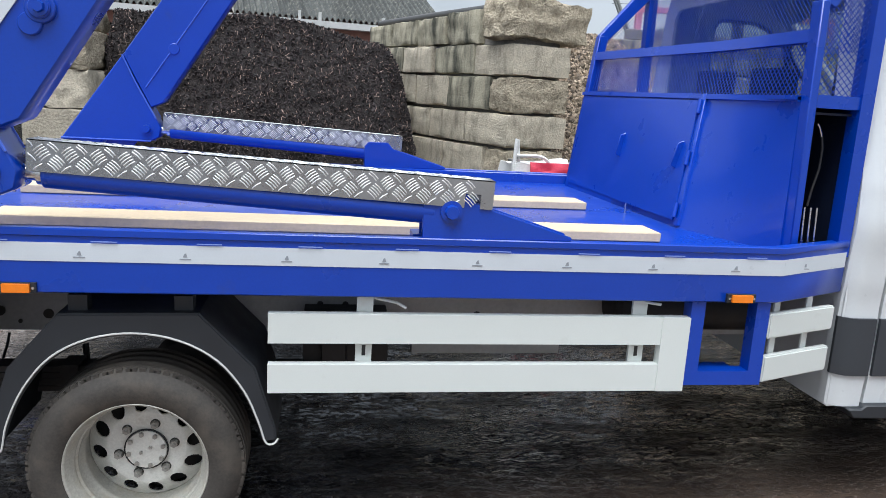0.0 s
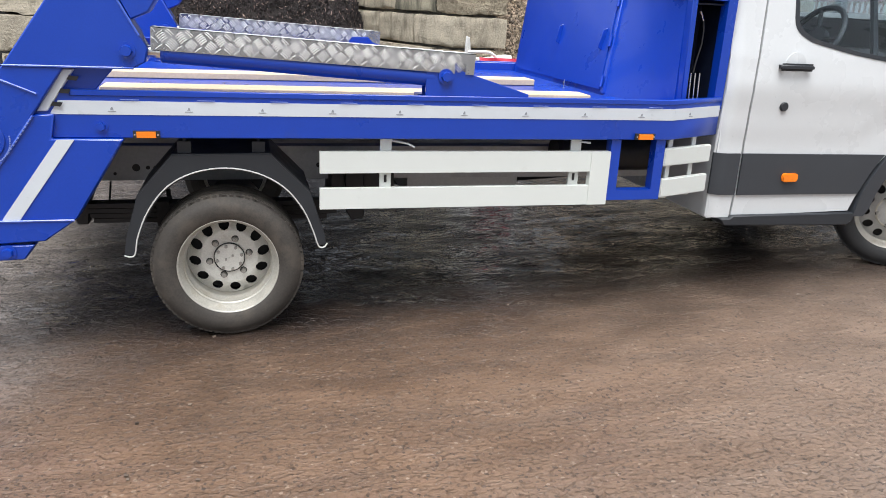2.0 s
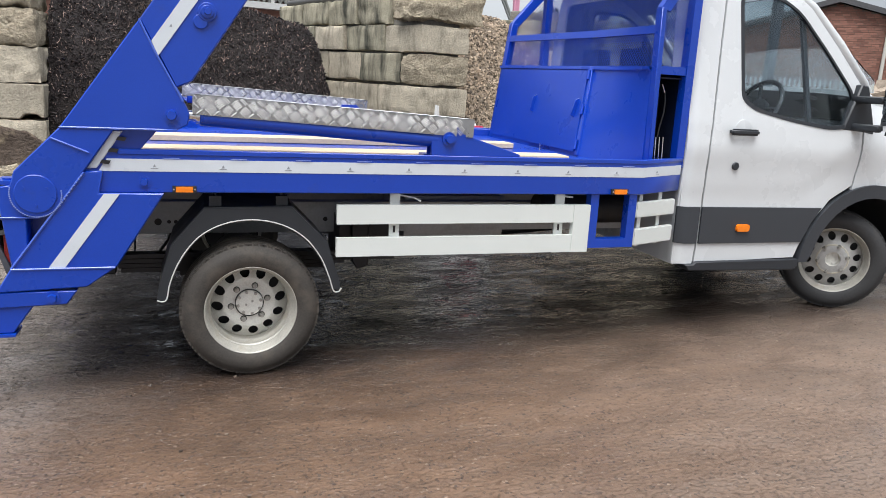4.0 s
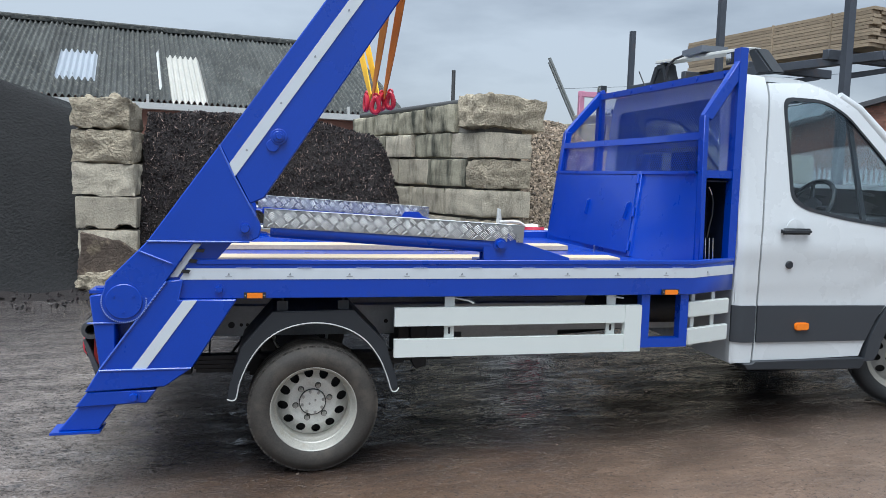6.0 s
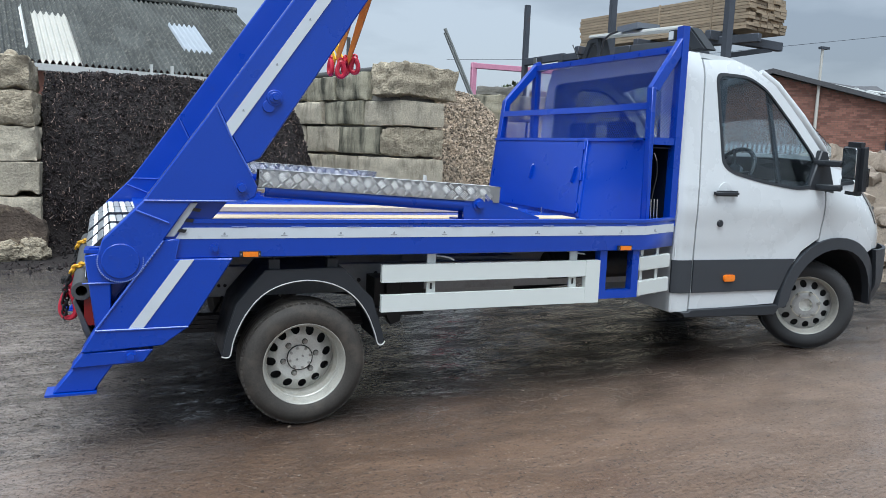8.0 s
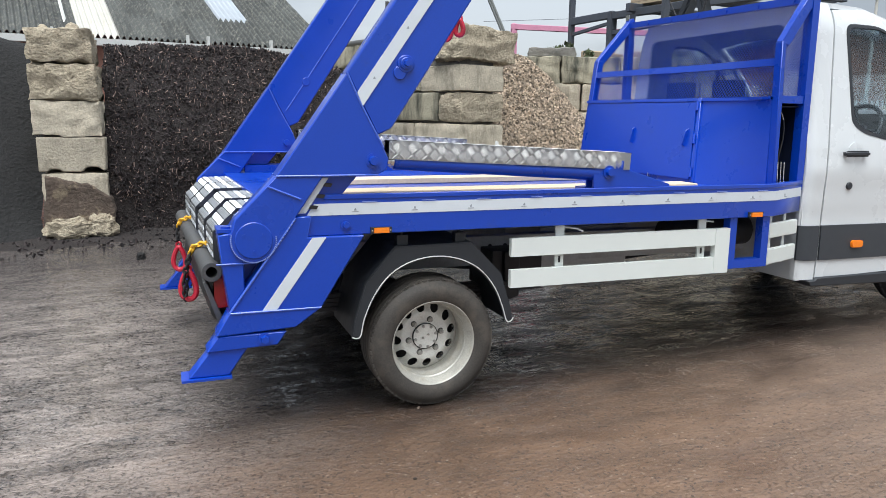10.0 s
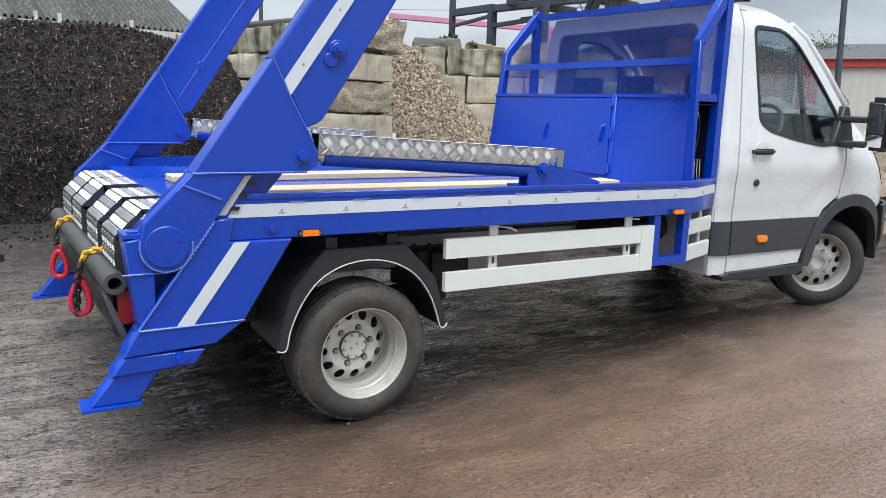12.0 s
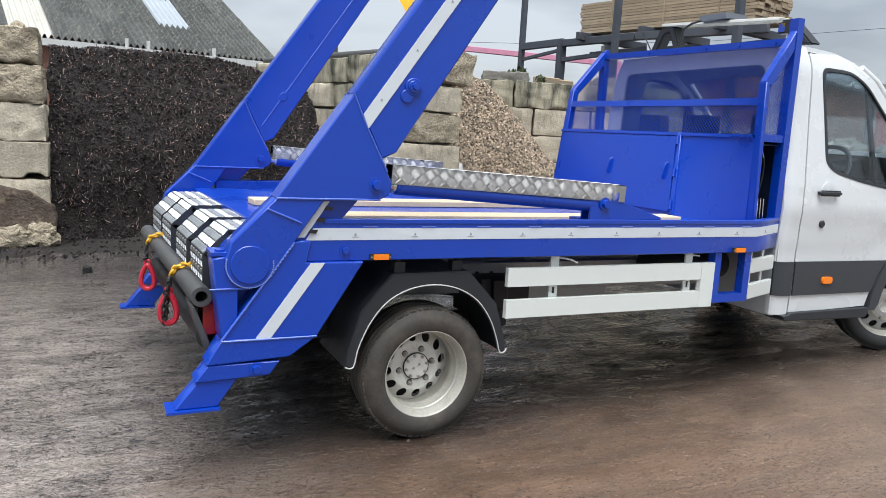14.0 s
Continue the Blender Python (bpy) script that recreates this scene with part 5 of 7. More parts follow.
# work lamps on the headboard and beacon bar on the roof
for y, z in ((0.33, -0.09), (2.16, -0.085)):
    bm = box(bmesh.new(), 2.44, 2.49, y - 0.032, y + 0.032, 2.385 + z, 2.455 + z, 0.008)
    lamp = part("work_lamp", bm, PLASTIC, truck, "square work lamp in a dark case")
    bm = box(bmesh.new(), 2.432, 2.441, y - 0.024, y + 0.024, 2.393 + z, 2.447 + z, 0.002)
    part("lens", bm, MIRROR, lamp, "silvery lamp lens")
bm = prism(bmesh.new(), [(2.76, 2.475), (2.88, 2.475), (2.9, 2.487), (2.88, 2.502), (2.77, 2.502)], 0.66, 1.84, "y", 0.006)
for v in bm.verts:                                         # the bar leans a little with the roof
    v.co.z += -0.028 + 0.066 * (v.co.y - 0.66)
beacon = part("beacon_bar", bm, BEACON, truck, "pale beacon bar on the cab roof")
bm = box(bmesh.new(), 2.72, 2.93, 1.1, 1.36, 2.512, 2.552, 0.014, seg=2)
part("beacon_cover", bm, BEACONTOP, beacon, "flat white beacon cover")
bm = prism(bmesh.new(), [(0.37, 2.27), (0.54, 2.285), (0.65, 2.45), (0.56, 2.45)], 2.77, 2.87, "x", 0.012, 2)
part("beacon_bracket", bm, PLASTIC, beacon, "black beacon foot")
bm = prism(bmesh.new(), [(2.0, 2.27), (1.92, 2.27), (1.8, 2.47), (1.74, 2.47), (1.68, 2.3), (1.6, 2.29), (1.7, 2.515), (1.86, 2.515)], 2.77, 2.87, "x", 0.012, 2)
part("beacon_bracket", bm, PLASTIC, beacon, "black arched beacon foot")
bm = tube(bmesh.new(), [(2.75, 1.3, 2.53), (2.7, 1.42, 2.5), (2.68, 1.48, 2.46), (2.68, 1.5, 2.38), (2.66, 1.5, 2.3)], 0.009)
part("beacon_cable", bm, DARK, beacon)
part("roof_aerial", tube(bmesh.new(), [(2.72, 1.86, 2.3), (2.7, 1.98, 2.48)], 0.005, 6), DARK, truck, "thin black aerial")


# ---- cab ----
def cab_y(x, z):
    """The cab side: leaning in above the waist, a soft shoulder, drawing in at the nose."""
    y = 0.17
    if z > 1.35:
        y += (z - 1.35) * 0.15 + max(0, z - 2.05) ** 2 * 1.6
    y -= 0.014 * math.exp(-((z - 1.2) / 0.1) ** 2)
    crease = 0.955 + 0.27 * max(0.0, min(1.0, (x - 3.3) / 0.42)) ** 1.4
    y += 0.009 * (1 / (1 + math.exp((z - crease) / 0.022)) - 0.5) * math.exp(-((z - crease) / 0.16) ** 2)
    if x < 2.54:
        y += 9.0 * (2.54 - x) ** 2
    nose = x + 1.2 * max(0.0, z - 1.0) ** 1.5 - 3.85 if x > 3.8 else 0.0
    if nose > 0:
        y += 0.4455 * nose ** 3.15
    return y


def rounded(poly, radius=0.05, n=4):
    out = []
    for i, p in enumerate(poly):
        p, a, b = Vector(p), Vector(poly[i - 1]), Vector(poly[(i + 1) % len(poly)])
        r = min(radius, (a - p).length * 0.45, (b - p).length * 0.45)
        s, e = p + (a - p).normalized() * r, p + (b - p).normalized() * r
        for k in range(n + 1):
            t = k / n
            out.append(tuple((1 - t) ** 2 * s + 2 * t * (1 - t) * p + t * t * e))
    return out


WINDOW = rounded([(2.795, 2.115), (3.08, 2.11), (3.24, 2.03), (3.47, 1.80), (3.68, 1.57), (3.72, 1.37), (3.5, 1.345), (3.2, 1.385), (2.93, 1.44), (2.83, 1.50)], 0.07, 4)
DOOR = [(2.715, 2.20), (3.0, 2.215), (3.17, 2.155), (3.32, 2.06), (3.55, 1.83), (3.745, 1.615), (3.765, 1.35), (3.77, 1.14), (3.755, 0.995), (3.60, 0.905), (3.48, 0.76), (3.40, 0.60), (3.375, 0.53), (2.62, 0.515), (2.635, 0.87), (2.625, 1.22), (2.675, 1.8)]
PILLAR = [(2.705, 2.24), (2.57, 2.255), (2.50, 2.2), (2.485, 1.8), (2.48, 0.97), (2.48, 0.63), (2.48, 0.508), (2.606, 0.508), (2.622, 0.87), (2.612, 1.22), (2.662, 1.8)]
ARCH = [(3.95 + 0.455 * math.cos(t), 0.47 + 0.445 * math.sin(t)) for t in (radians(v) for v in range(0, 181, 10))]
WING = [(3.772, 1.60), (3.90, 1.575), (4.1, 1.50), (4.3, 1.42), (4.5, 1.34), (4.68, 1.23), (4.8, 1.08), (4.86, 0.9), (4.41, 0.9)] + \
    [(3.95 + 0.54 * math.cos(t), 0.47 + 0.525 * math.sin(t)) for t in (radians(v) for v in range(50, 112, 10))] + [(3.77, 0.995), (3.785, 1.14), (3.78, 1.35)]
FLARE = [(3.95 + 0.545 * math.cos(t), 0.47 + 0.53 * math.sin(t)) for t in (radians(v) for v in range(2, 176, 8))] + [(3.40, 0.5), (3.47, 0.5)] + ARCH[::-1][1:]

for far in (False, True):
    bm = cut_sheet(DOOR, [WINDOW], 0.045, 0.035, cab_y)
    door = part("cab_door", sided(bm, far), WHITE, truck, "closed white cab door", 30)
    cx, cz = 3.2, 1.75
    bm = cut_sheet([(x + (x - cx) * 0.012, z + (z - cz) * 0.012) for x, z in WINDOW], [[(x - (x - cx) * 0.045, z - (z - cz) * 0.045) for x, z in WINDOW]], 0.09, 0.02, lambda x, z: cab_y(x, z) - 0.004)
    part("window_seal", sided(bm, far), PLASTIC, door, "black window seal")
    bm = cut_sheet([(x - (x - cx) * 0.03, z - (z - cz) * 0.03) for x, z in WINDOW], [], 0.09, 0.005, lambda x, z: cab_y(x, z) + 0.008)
    pane = part("window_pane", sided(bm, far), GLASS, door, "tinted side window")
    pane.visible_shadow = False
    bm = prism(bmesh.new(), [(3.35, 1.38), (3.385, 1.38), (3.30, 2.02), (3.27, 2.02)], 0.21, 0.235, "y", 0.003)
    for v in bm.verts:
        v.co.y += cab_y(v.co.x, v.co.z) - 0.18
    part("quarter_bar", sided(bm, far), PLASTIC, door)
    bm = bmesh.new()
    box(bm, 2.735, 2.945, 0.125, 0.15, -0.019, 0.019, 0.012, pose(0, 0, 1.31), 3)
    box(bm, 2.75, 2.775, 0.145, 0.18, 1.3, 1.32, 0.003)
    box(bm, 2.905, 2.93, 0.145, 0.18, 1.3, 1.32, 0.003)
    cup = lathe(bmesh.new(), [(0.001, 0.004), (0.05, 0.002), (0.06, 0.0), (0.06, -0.004), (0.001, -0.004)], 28, pose(2.85, cab_y(2.85, 1.325) - 0.0015, 1.325, 90, 0, 0))
    part("handle_cup", sided(cup, far), WHITE, door, "shallow white finger cup")
    part("door_handle", sided(bm, far), PLASTIC, door, "black pull handle")
    bm = cyl(bmesh.new(), (2.82, 0.15, 1.107), (2.82, 0.18, 1.107), 0.024, seg=20, bev=0.004)
    part("door_lock", sided(bm, far), PLASTIC, door, "black lock barrel")
    bm = cut_sheet([(2.628, 0.858), (3.535, 0.85), (3.47, 0.76), (3.405, 0.63), (2.628, 0.634)], [], 0.1, 0.012, lambda x, z: cab_y(x, z) - 0.012)
    clad = part("door_cladding", sided(bm, far), GREY_PLASTIC, door, "dark grey side cladding", 30)
    bm = prism(bmesh.new(), rounded([(2.885, 0.705), (2.982, 0.705), (2.982, 0.752), (2.885, 0.752)], 0.02, 4), 0.142, 0.165, "y", 0.004, 2)
    part("repeater_light", sided(bm, far), AMBER, door, "amber side repeater")
    bm = cut_sheet(PILLAR, [], 0.02, 0.04, cab_y)
    pil = part("cab_pillar", sided(bm, far), WHITE, truck, "white rear cab pillar", 30)
    bm = cut_sheet([(2.476, 0.858), (2.612, 0.858), (2.612, 0.634), (2.476, 0.636)], [], 0.02, 0.012, lambda x, z: cab_y(x, z) - 0.012)
    part("pillar_cladding", sided(bm, far), GREY_PLASTIC, pil, "dark grey side cladding")
    bm = cut_sheet(WING, [], 0.05, 0.03, cab_y)
    wing = part("front_wing", sided(bm, far), WHITE, truck, "white front wing", 30)
    bm = cut_sheet(FLARE, [], 0.09, 0.06, lambda x, z: cab_y(x, z) - 0.02)
    part("wheel_arch_flare", sided(bm, far), GREY_PLASTIC, wing, "dark grey wheel arch flare", 30)
    arch_in = [(3.95 + 0.47 * math.cos(t), 0.47 + 0.46 * math.sin(t)) for t in (radians(v) for v in range(0, 181, 12))]
    bm = prism(bmesh.new(), arch_in + [(3.95 + 0.485 * math.cos(t), 0.47 + 0.475 * math.sin(t)) for t in (radians(v) for v in range(180, -1, -12))], 0.22, 0.72, "y", 0)
    part("wheel_arch_liner", sided(bm, far), DARK, wing)
    # sill and step under the door
    bm = prism(bmesh.new(), [(2.55, 0.495), (2.57, 0.468), (3.37, 0.45), (3.40, 0.48), (3.40, 0.522), (2.62, 0.522), (2.6, 0.506), (2.55, 0.506)], 0.145, 0.3, "y", 0.006)
    sill = part("cab_step", sided(bm, far), PLASTIC, truck, "black plastic door step")
    # mirror on two arms
    bm = bmesh.new()
    for z0, z1 in ((1.515, 1.56), (1.345, 1.39)):
        prism(bm, [(3.76, 0.26), (3.74, 0.0), (3.70, 0.0), (3.66, 0.20)], z0, z1, "z", 0.008)
    prism(bm, [(3.60, 1.345), (3.86, 1.32), (3.86, 1.36), (3.76, 1.62), (3.70, 1.63)], 0.165, 0.22, "y", 0.008)
    arm = part("mirror_arm", sided(bm, far), PLASTIC, truck, "black two-arm mirror mount")
    tilt = Matrix.Translation((3.73, -0.065, 1.505)) @ Matrix.Rotation(radians(-6), 4, "Z") @ Matrix.Rotation(radians(4), 4, "X") @ Matrix.Rotation(radians(-6), 4, "Y")
    bm = box(bmesh.new(), -0.028, 0.075, -0.09, 0.09, -0.182, 0.182, 0.034, tilt, 4)
    part("mirror_head", sided(bm, far), PLASTIC, arm, "tall black mirror head")
    for z0, z1 in ((-0.055, 0.148), (-0.15, -0.068)):
        bm = prism(bmesh.new(), rounded([(-0.06, z0), (0.06, z0), (0.06, z1), (-0.06, z1)], 0.016, 3), -0.0315, -0.026, "x", 0.001)
        bmesh.ops.transform(bm, matrix=tilt, verts=bm.verts)
        part("mirror_glass", sided(bm, far), MIRROR, arm, "mirror glass pane")
    bm = box(bmesh.new(), 0.012, 0.068, -0.096, -0.05, -0.13, 0.02, 0.014, tilt, 2)
    part("mirror_lamp", sided(bm, far), LENS, arm, "clear mirror indicator")
    # headlamp
    bm = cut_sheet([(4.22, 1.40), (4.30, 1.28), (4.40, 1.16), (4.46, 1.09), (4.72, 1.10), (4.70, 1.22), (4.56, 1.31), (4.4, 1.385)], [], 0.08, 0.03, lambda x, z: cab_y(x, z) - 0.006)
    part("headlamp", sided(bm, far), LAMP, truck, "swept-back headlamp")
    # bumper corner
    bm = cut_sheet([(4.40, 0.895), (4.92, 0.895), (4.96, 0.75), (4.90, 0.61), (4.72, 0.5), (4.54, 0.45), (4.43, 0.47), (4.46, 0.62)], [], 0.07, 0.03, lambda x, z: cab_y(x - 0.09, 0.9) - 0.012 + 0.9 * max(0.0, 0.66 - z) ** 1.6)
    part("bumper_corner", sided(bm, far), GREY_PLASTIC, truck, "dark grey wrap-round bumper corner", 30)


def cab_loft(stations, mat, name, label, parent=truck, thick=0.03):
    """A skin from side to side through stations (x, z, half width, crown)."""
    bm = bmesh.new()
    rows = []
    for x, z, half, crown in stations:
        rows.append([bm.verts.new((x, YC + half * math.sin(t * math.pi / 2), z - crown * (abs(math.sin(t * math.pi / 2)) ** 4))) for t in (k / 8 for k in range(-8, 9))])
    for a, b in zip(rows, rows[1:]):
        for k in range(16):
            bm.faces.new((a[k], a[k + 1], b[k + 1], b[k]))
    got = bmesh.ops.extrude_face_region(bm, geom=bm.faces[:])
    for v in got["geom"]:
        if isinstance(v, bmesh.types.BMVert):
            v.co.z -= thick
    return part(name, bm, mat, parent, label, 40)


def half(x, z):
    return YC - cab_y(x, z)


cab_loft([(2.485, 2.22, half(2.5, 2.2), 0.07), (2.56, 2.285, half(2.6, 2.24), 0.05), (2.75, 2.30, half(2.75, 2.25), 0.055), (2.98, 2.29, half(2.98, 2.24), 0.06), (3.14, 2.235, half(3.14, 2.17), 0.06), (3.24, 2.17, half(3.24, 2.11), 0.06)], WHITE, "cab_roof", "white cab roof")
bm = bmesh.new()
rows = []
for k in range(9):
    u = k / 8
    x, z = 3.27 + u * 0.72, 2.15 - u * 0.56
    rows.append([bm.verts.new((x + 0.13 * (1 - (2 * v / 12 - 1) ** 2) * 0.8, YC + (2 * v / 12 - 1) * (half(x - 0.1, z) - 0.05), z)) for v in range(13)])
for a, b in zip(rows, rows[1:]):
    for k in range(12):
        bm.faces.new((a[k], a[k + 1], b[k + 1], b[k]))
got = bmesh.ops.extrude_face_region(bm, geom=bm.faces[:])
for v in got["geom"]:
    if isinstance(v, bmesh.types.BMVert):
        v.co.z -= 0.006
screen = part("windscreen", bm, GLASS, truck, "tinted windscreen")
screen.visible_shadow = False
for far in (False, True):
    pts = [(3.2, 2.135), (3.33, 2.06), (3.56, 1.85), (3.76, 1.63), (3.86, 1.585)]
    bm = tube(bmesh.new(), [(x + 0.015, cab_y(x, z) + 0.028, z + 0.008) for x, z in pts], 0.032, 10)
    part("windscreen_pillar", sided(bm, far), WHITE, truck, "white windscreen pillar")
cab_loft([(3.8, 1.60, half(3.8, 1.6), 0.03), (4.0, 1.57, half(4.0, 1.5), 0.05), (4.3, 1.46, half(4.3, 1.4), 0.06), (4.55, 1.33, half(4.55, 1.3), 0.06), (4.75, 1.18, half(4.7, 1.2), 0.06)], WHITE, "bonnet", "white bonnet")
bm = bmesh.new()
rows = []
for z, push in ((1.2, -0.02), (1.05, 0.02), (0.9, 0.05), (0.72, 0.08), (0.56, 0.06), (0.46, 0.0)):
    row = []
    for k in range(17):
        s = k / 8 - 1
        row.append(bm.verts.new((4.86 + push + 0.06 * (1 - s * s), YC + s * 0.56, z)))
    rows.append(row)
for a, b in zip(rows, rows[1:]):
    for k in range(16):
        bm.faces.new((a[k], a[k + 1], b[k + 1], b[k]))
got = bmesh.ops.extrude_face_region(bm, geom=bm.faces[:])
for v in got["geom"]:
    if isinstance(v, bmesh.types.BMVert):
        v.co.x -= 0.04
part("front_bumper", bm, GREY_PLASTIC, truck, "dark grey front bumper", 50)
# back wall of the cab with its window
back = [(cab_y(2.5, 0.5) + 0.01, 0.5), (cab_y(2.5, 1.3) + 0.01, 1.3), (cab_y(2.5, 2.1) + 0.02, 2.1), (cab_y(2.5, 2.2) + 0.04, 2.24)]
back = back + [(2 * YC - u, v) for u, v in reversed(back)]
hole = rounded([(0.43, 1.6), (1.92, 1.6), (1.88, 2.12), (0.47, 2.12)], 0.07)
bm = cut_sheet(back, [hole], 0.0, 0.03)
for v in bm.verts:
    v.co.x, v.co.y = 2.487 + v.co.y, v.co.x
bw = part("cab_back", bm, WHITE, truck, "white cab back panel with a window")
bm = box(bmesh.new(), 2.5, 2.505, 0.41, 1.94, 1.58, 2.14, 0.002)
pane = part("rear_window", bm, DARKGLASS, bw, "dark rear window")
pane.visible_shadow = False
# floor, dashboard, seats, steering wheel
bm = box(bmesh.new(), 2.5, 3.42, 0.22, 2 * YC - 0.22, 0.62, 0.68, 0.004)
part("cab_floor", bm, INNER, truck)
bm = prism(bmesh.new(), [(3.55, 1.0), (3.5, 1.25), (3.58, 1.36), (3.95, 1.40), (4.1, 1.3), (4.1, 1.0), (3.75, 0.97)], 0.25, 2 * YC - 0.25, "y", 0.03, 2)
part("dashboard", bm, INNER, truck, "dark dashboard")
for y0, y1 in ((0.3, 0.82), (0.95, 1.45), (1.5, 2.0)):
    bm = box(bmesh.new(), 2.78, 3.28, y0, y1, 0.85, 1.02, 0.05, seg=3)
    seat = part("cab_seat", bm, SEAT, truck, "dark grey cab seat")
    bm = prism(bmesh.new(), [(2.72, 1.0), (2.88, 0.98), (2.78, 1.6), (2.68, 1.6)], y0 + 0.02, y1 - 0.02, "y", 0.03, 2)
    part("seat_back", bm, SEAT, seat)
    bm = box(bmesh.new(), 2.66, 2.76, y0 + 0.13, y1 - 0.13, 1.62, 1.8, 0.035, seg=3)
    part("head_rest", bm, SEAT, seat)
c, tilt = Vector((3.2, 0.5, 1.45)), Euler((0, radians(-62), 0)).to_matrix()
bm = tube(bmesh.new(), [c + tilt @ Vector((0.19 * math.cos(t), 0.19 * math.sin(t), 0)) for t in (2 * math.pi * k / 32 for k in range(32))], 0.016, 8, True)
for t in (0.4, math.pi - 0.4, -math.pi / 2):
    tube(bm, [c + tilt @ Vector((0.03 * math.cos(t), 0.03 * math.sin(t), -0.02)), c + tilt @ Vector((0.18 * math.cos(t), 0.18 * math.sin(t), 0))], 0.014, 6)
cyl(bm, c + tilt @ Vector((0, 0, 0.0)), c + tilt @ Vector((0, 0, -0.04)), 0.07, seg=20)
cyl(bm, c, c + tilt @ Vector((0, 0, -0.3)), 0.03)
part("steering_wheel", bm, PLASTIC, truck, "black steering wheel")


# ---- things on the lorry ----
def plank(name, a, b, w, h, label, group=""):
    a, b = Vector(a), Vector(b)
    m = Matrix.Translation((a + b) / 2) @ Matrix.Rotation(math.atan2(b.y - a.y, b.x - a.x), 4, "Z")
    ln = (b - a).length
    bm = box(bmesh.new(), -ln / 2, ln / 2, -w / 2, w / 2, 0, h, 0.004, m)
    return tagged(part(name, bm, WOOD, None), label, "timber", group)


DECK = 1.086
for a, b in (((-0.53, 0.45, DECK), (1.82, 0.46, DECK)), ((-0.68, 1.17, DECK), (1.80, 1.23, DECK))):
    plank("timber_bearer", a, b, 0.17, 0.036, "pale sawn pine bearer lying on the blue deck", "timber bearers on the deck")


def chain(points, link=0.036, r=0.0042, mat=None, name="chain", label="", category="chain"):
    """A chain of oval links hanging along a line."""
    bm = bmesh.new()
    pts = [Vector(p) for p in points]
    dist, k = 0.0, 0
    for a, b in zip(pts, pts[1:]):
        ln = (b - a).length
        n = max(1, round(ln / (link * 0.72)))
        q = (b - a).to_track_quat("Z", "Y").to_matrix()
        for i in range(n):
            c = a + (b - a) * ((i + 0.5) / n)
            turn = q @ Matrix.Rotation(radians(90 * (k % 2) + 20), 3, "Z")
            loop = [c + turn @ Vector((0.0105 * math.cos(t), 0, link / 2 * math.sin(t))) for t in (2 * math.pi * j / 10 for j in range(10))]
            tube(bm, loop, r, 5, True)
            k += 1
    return tagged(part(name, bm, mat or DARK, None), label, category)


def hook(c, mat, size=0.1, name="lifting_hook", label="", turn=0.0, thick=0.015):
    """A forged hook seen side on: an eye above a wide open bow."""
    c = Vector(c)
    rot = Matrix.Rotation(turn, 3, "Z")
    bm = bmesh.new()
    eye = [c + rot @ Vector((0, 0.016 * math.cos(t), 0.016 * math.sin(t) + size * 0.66)) for t in (2 * math.pi * j / 12 for j in range(12))]
    tube(bm, eye, 0.007, 6, True)
    bow = []
    for j in range(24):
        t = 2 * math.pi * j / 24
        wide = 0.38 * size * math.sin(t) * (0.72 + 0.28 * -math.cos(t))
        bow.append(c + rot @ Vector((0, wide, 0.55 * size * math.cos(t))))
    tube(bm, bow, thick, 8, True)
    return tagged(part(name, bm, mat, None), label, "hook")


for y, x, z in ((1.62, -1.205, 0.585), (0.60, -1.178, 0.63)):
    xr = -1.118 - 0.04 * (y - 1.0)
    chain([(xr + 0.05, y - 0.1, 0.865), (xr, y - 0.03, 0.852), (xr - 0.045, y + 0.01, 0.83), (xr - 0.062, y + 0.02, 0.79)], 0.04, 0.007, YELLOW, "grab_chain", "yellow shortening hooks over the grey rear roller")
    low = 0.70 if y > 1 else 0.55
    chain([(xr - 0.064, y + 0.02, 0.80), (x - 0.004, y + 0.01, 0.70), (x - 0.016, y, low)], 0.034, 0.0056, DARK, "lifting_chain", "dark steel chain hanging over the rear roller")
    if y < 1:
        chain([(xr - 0.068, y - 0.02, 0.79), (x - 0.02, y - 0.025, 0.68), (x - 0.02, y - 0.025, 0.58)], 0.034, 0.0056, DARK, "lifting_chain", "dark steel chain hanging over the rear roller")
    hook((x, y, z), RED, 0.135, "lifting_hook", "red forged lifting hook on a dark chain", 1.25)


def sling(a, b, w, mat, name, label):
    a, b = Vector(a), Vector(b)
    m = Matrix.Translation(a) @ (b - a).to_track_quat("Z", "X").to_matrix().to_4x4()
    bm = bmesh.new()
    ln = (b - a).length
    rows = []
    for k in range(13):
        u = k / 12
        tw = 0.5 * math.sin(u * 3.0)
        rows.append([bm.verts.new(m @ Vector((s * w / 2 * math.cos(tw) - q * 0.004 * math.sin(tw), s * w / 2 * math.sin(tw) + q * 0.004 * math.cos(tw), u * ln))) for s, q in ((-1, -1), (1, -1), (1, 1), (-1, 1))])
    for p, q in zip(rows, rows[1:]):
        for i in range(4):
            bm.faces.new((p[i], p[(i + 1) % 4], q[(i + 1) % 4], q[i]))
    bm.faces.new(rows[0])
    bm.faces.new(rows[-1][::-1])
    return tagged(part(name, bm, mat, None), label, "sling")


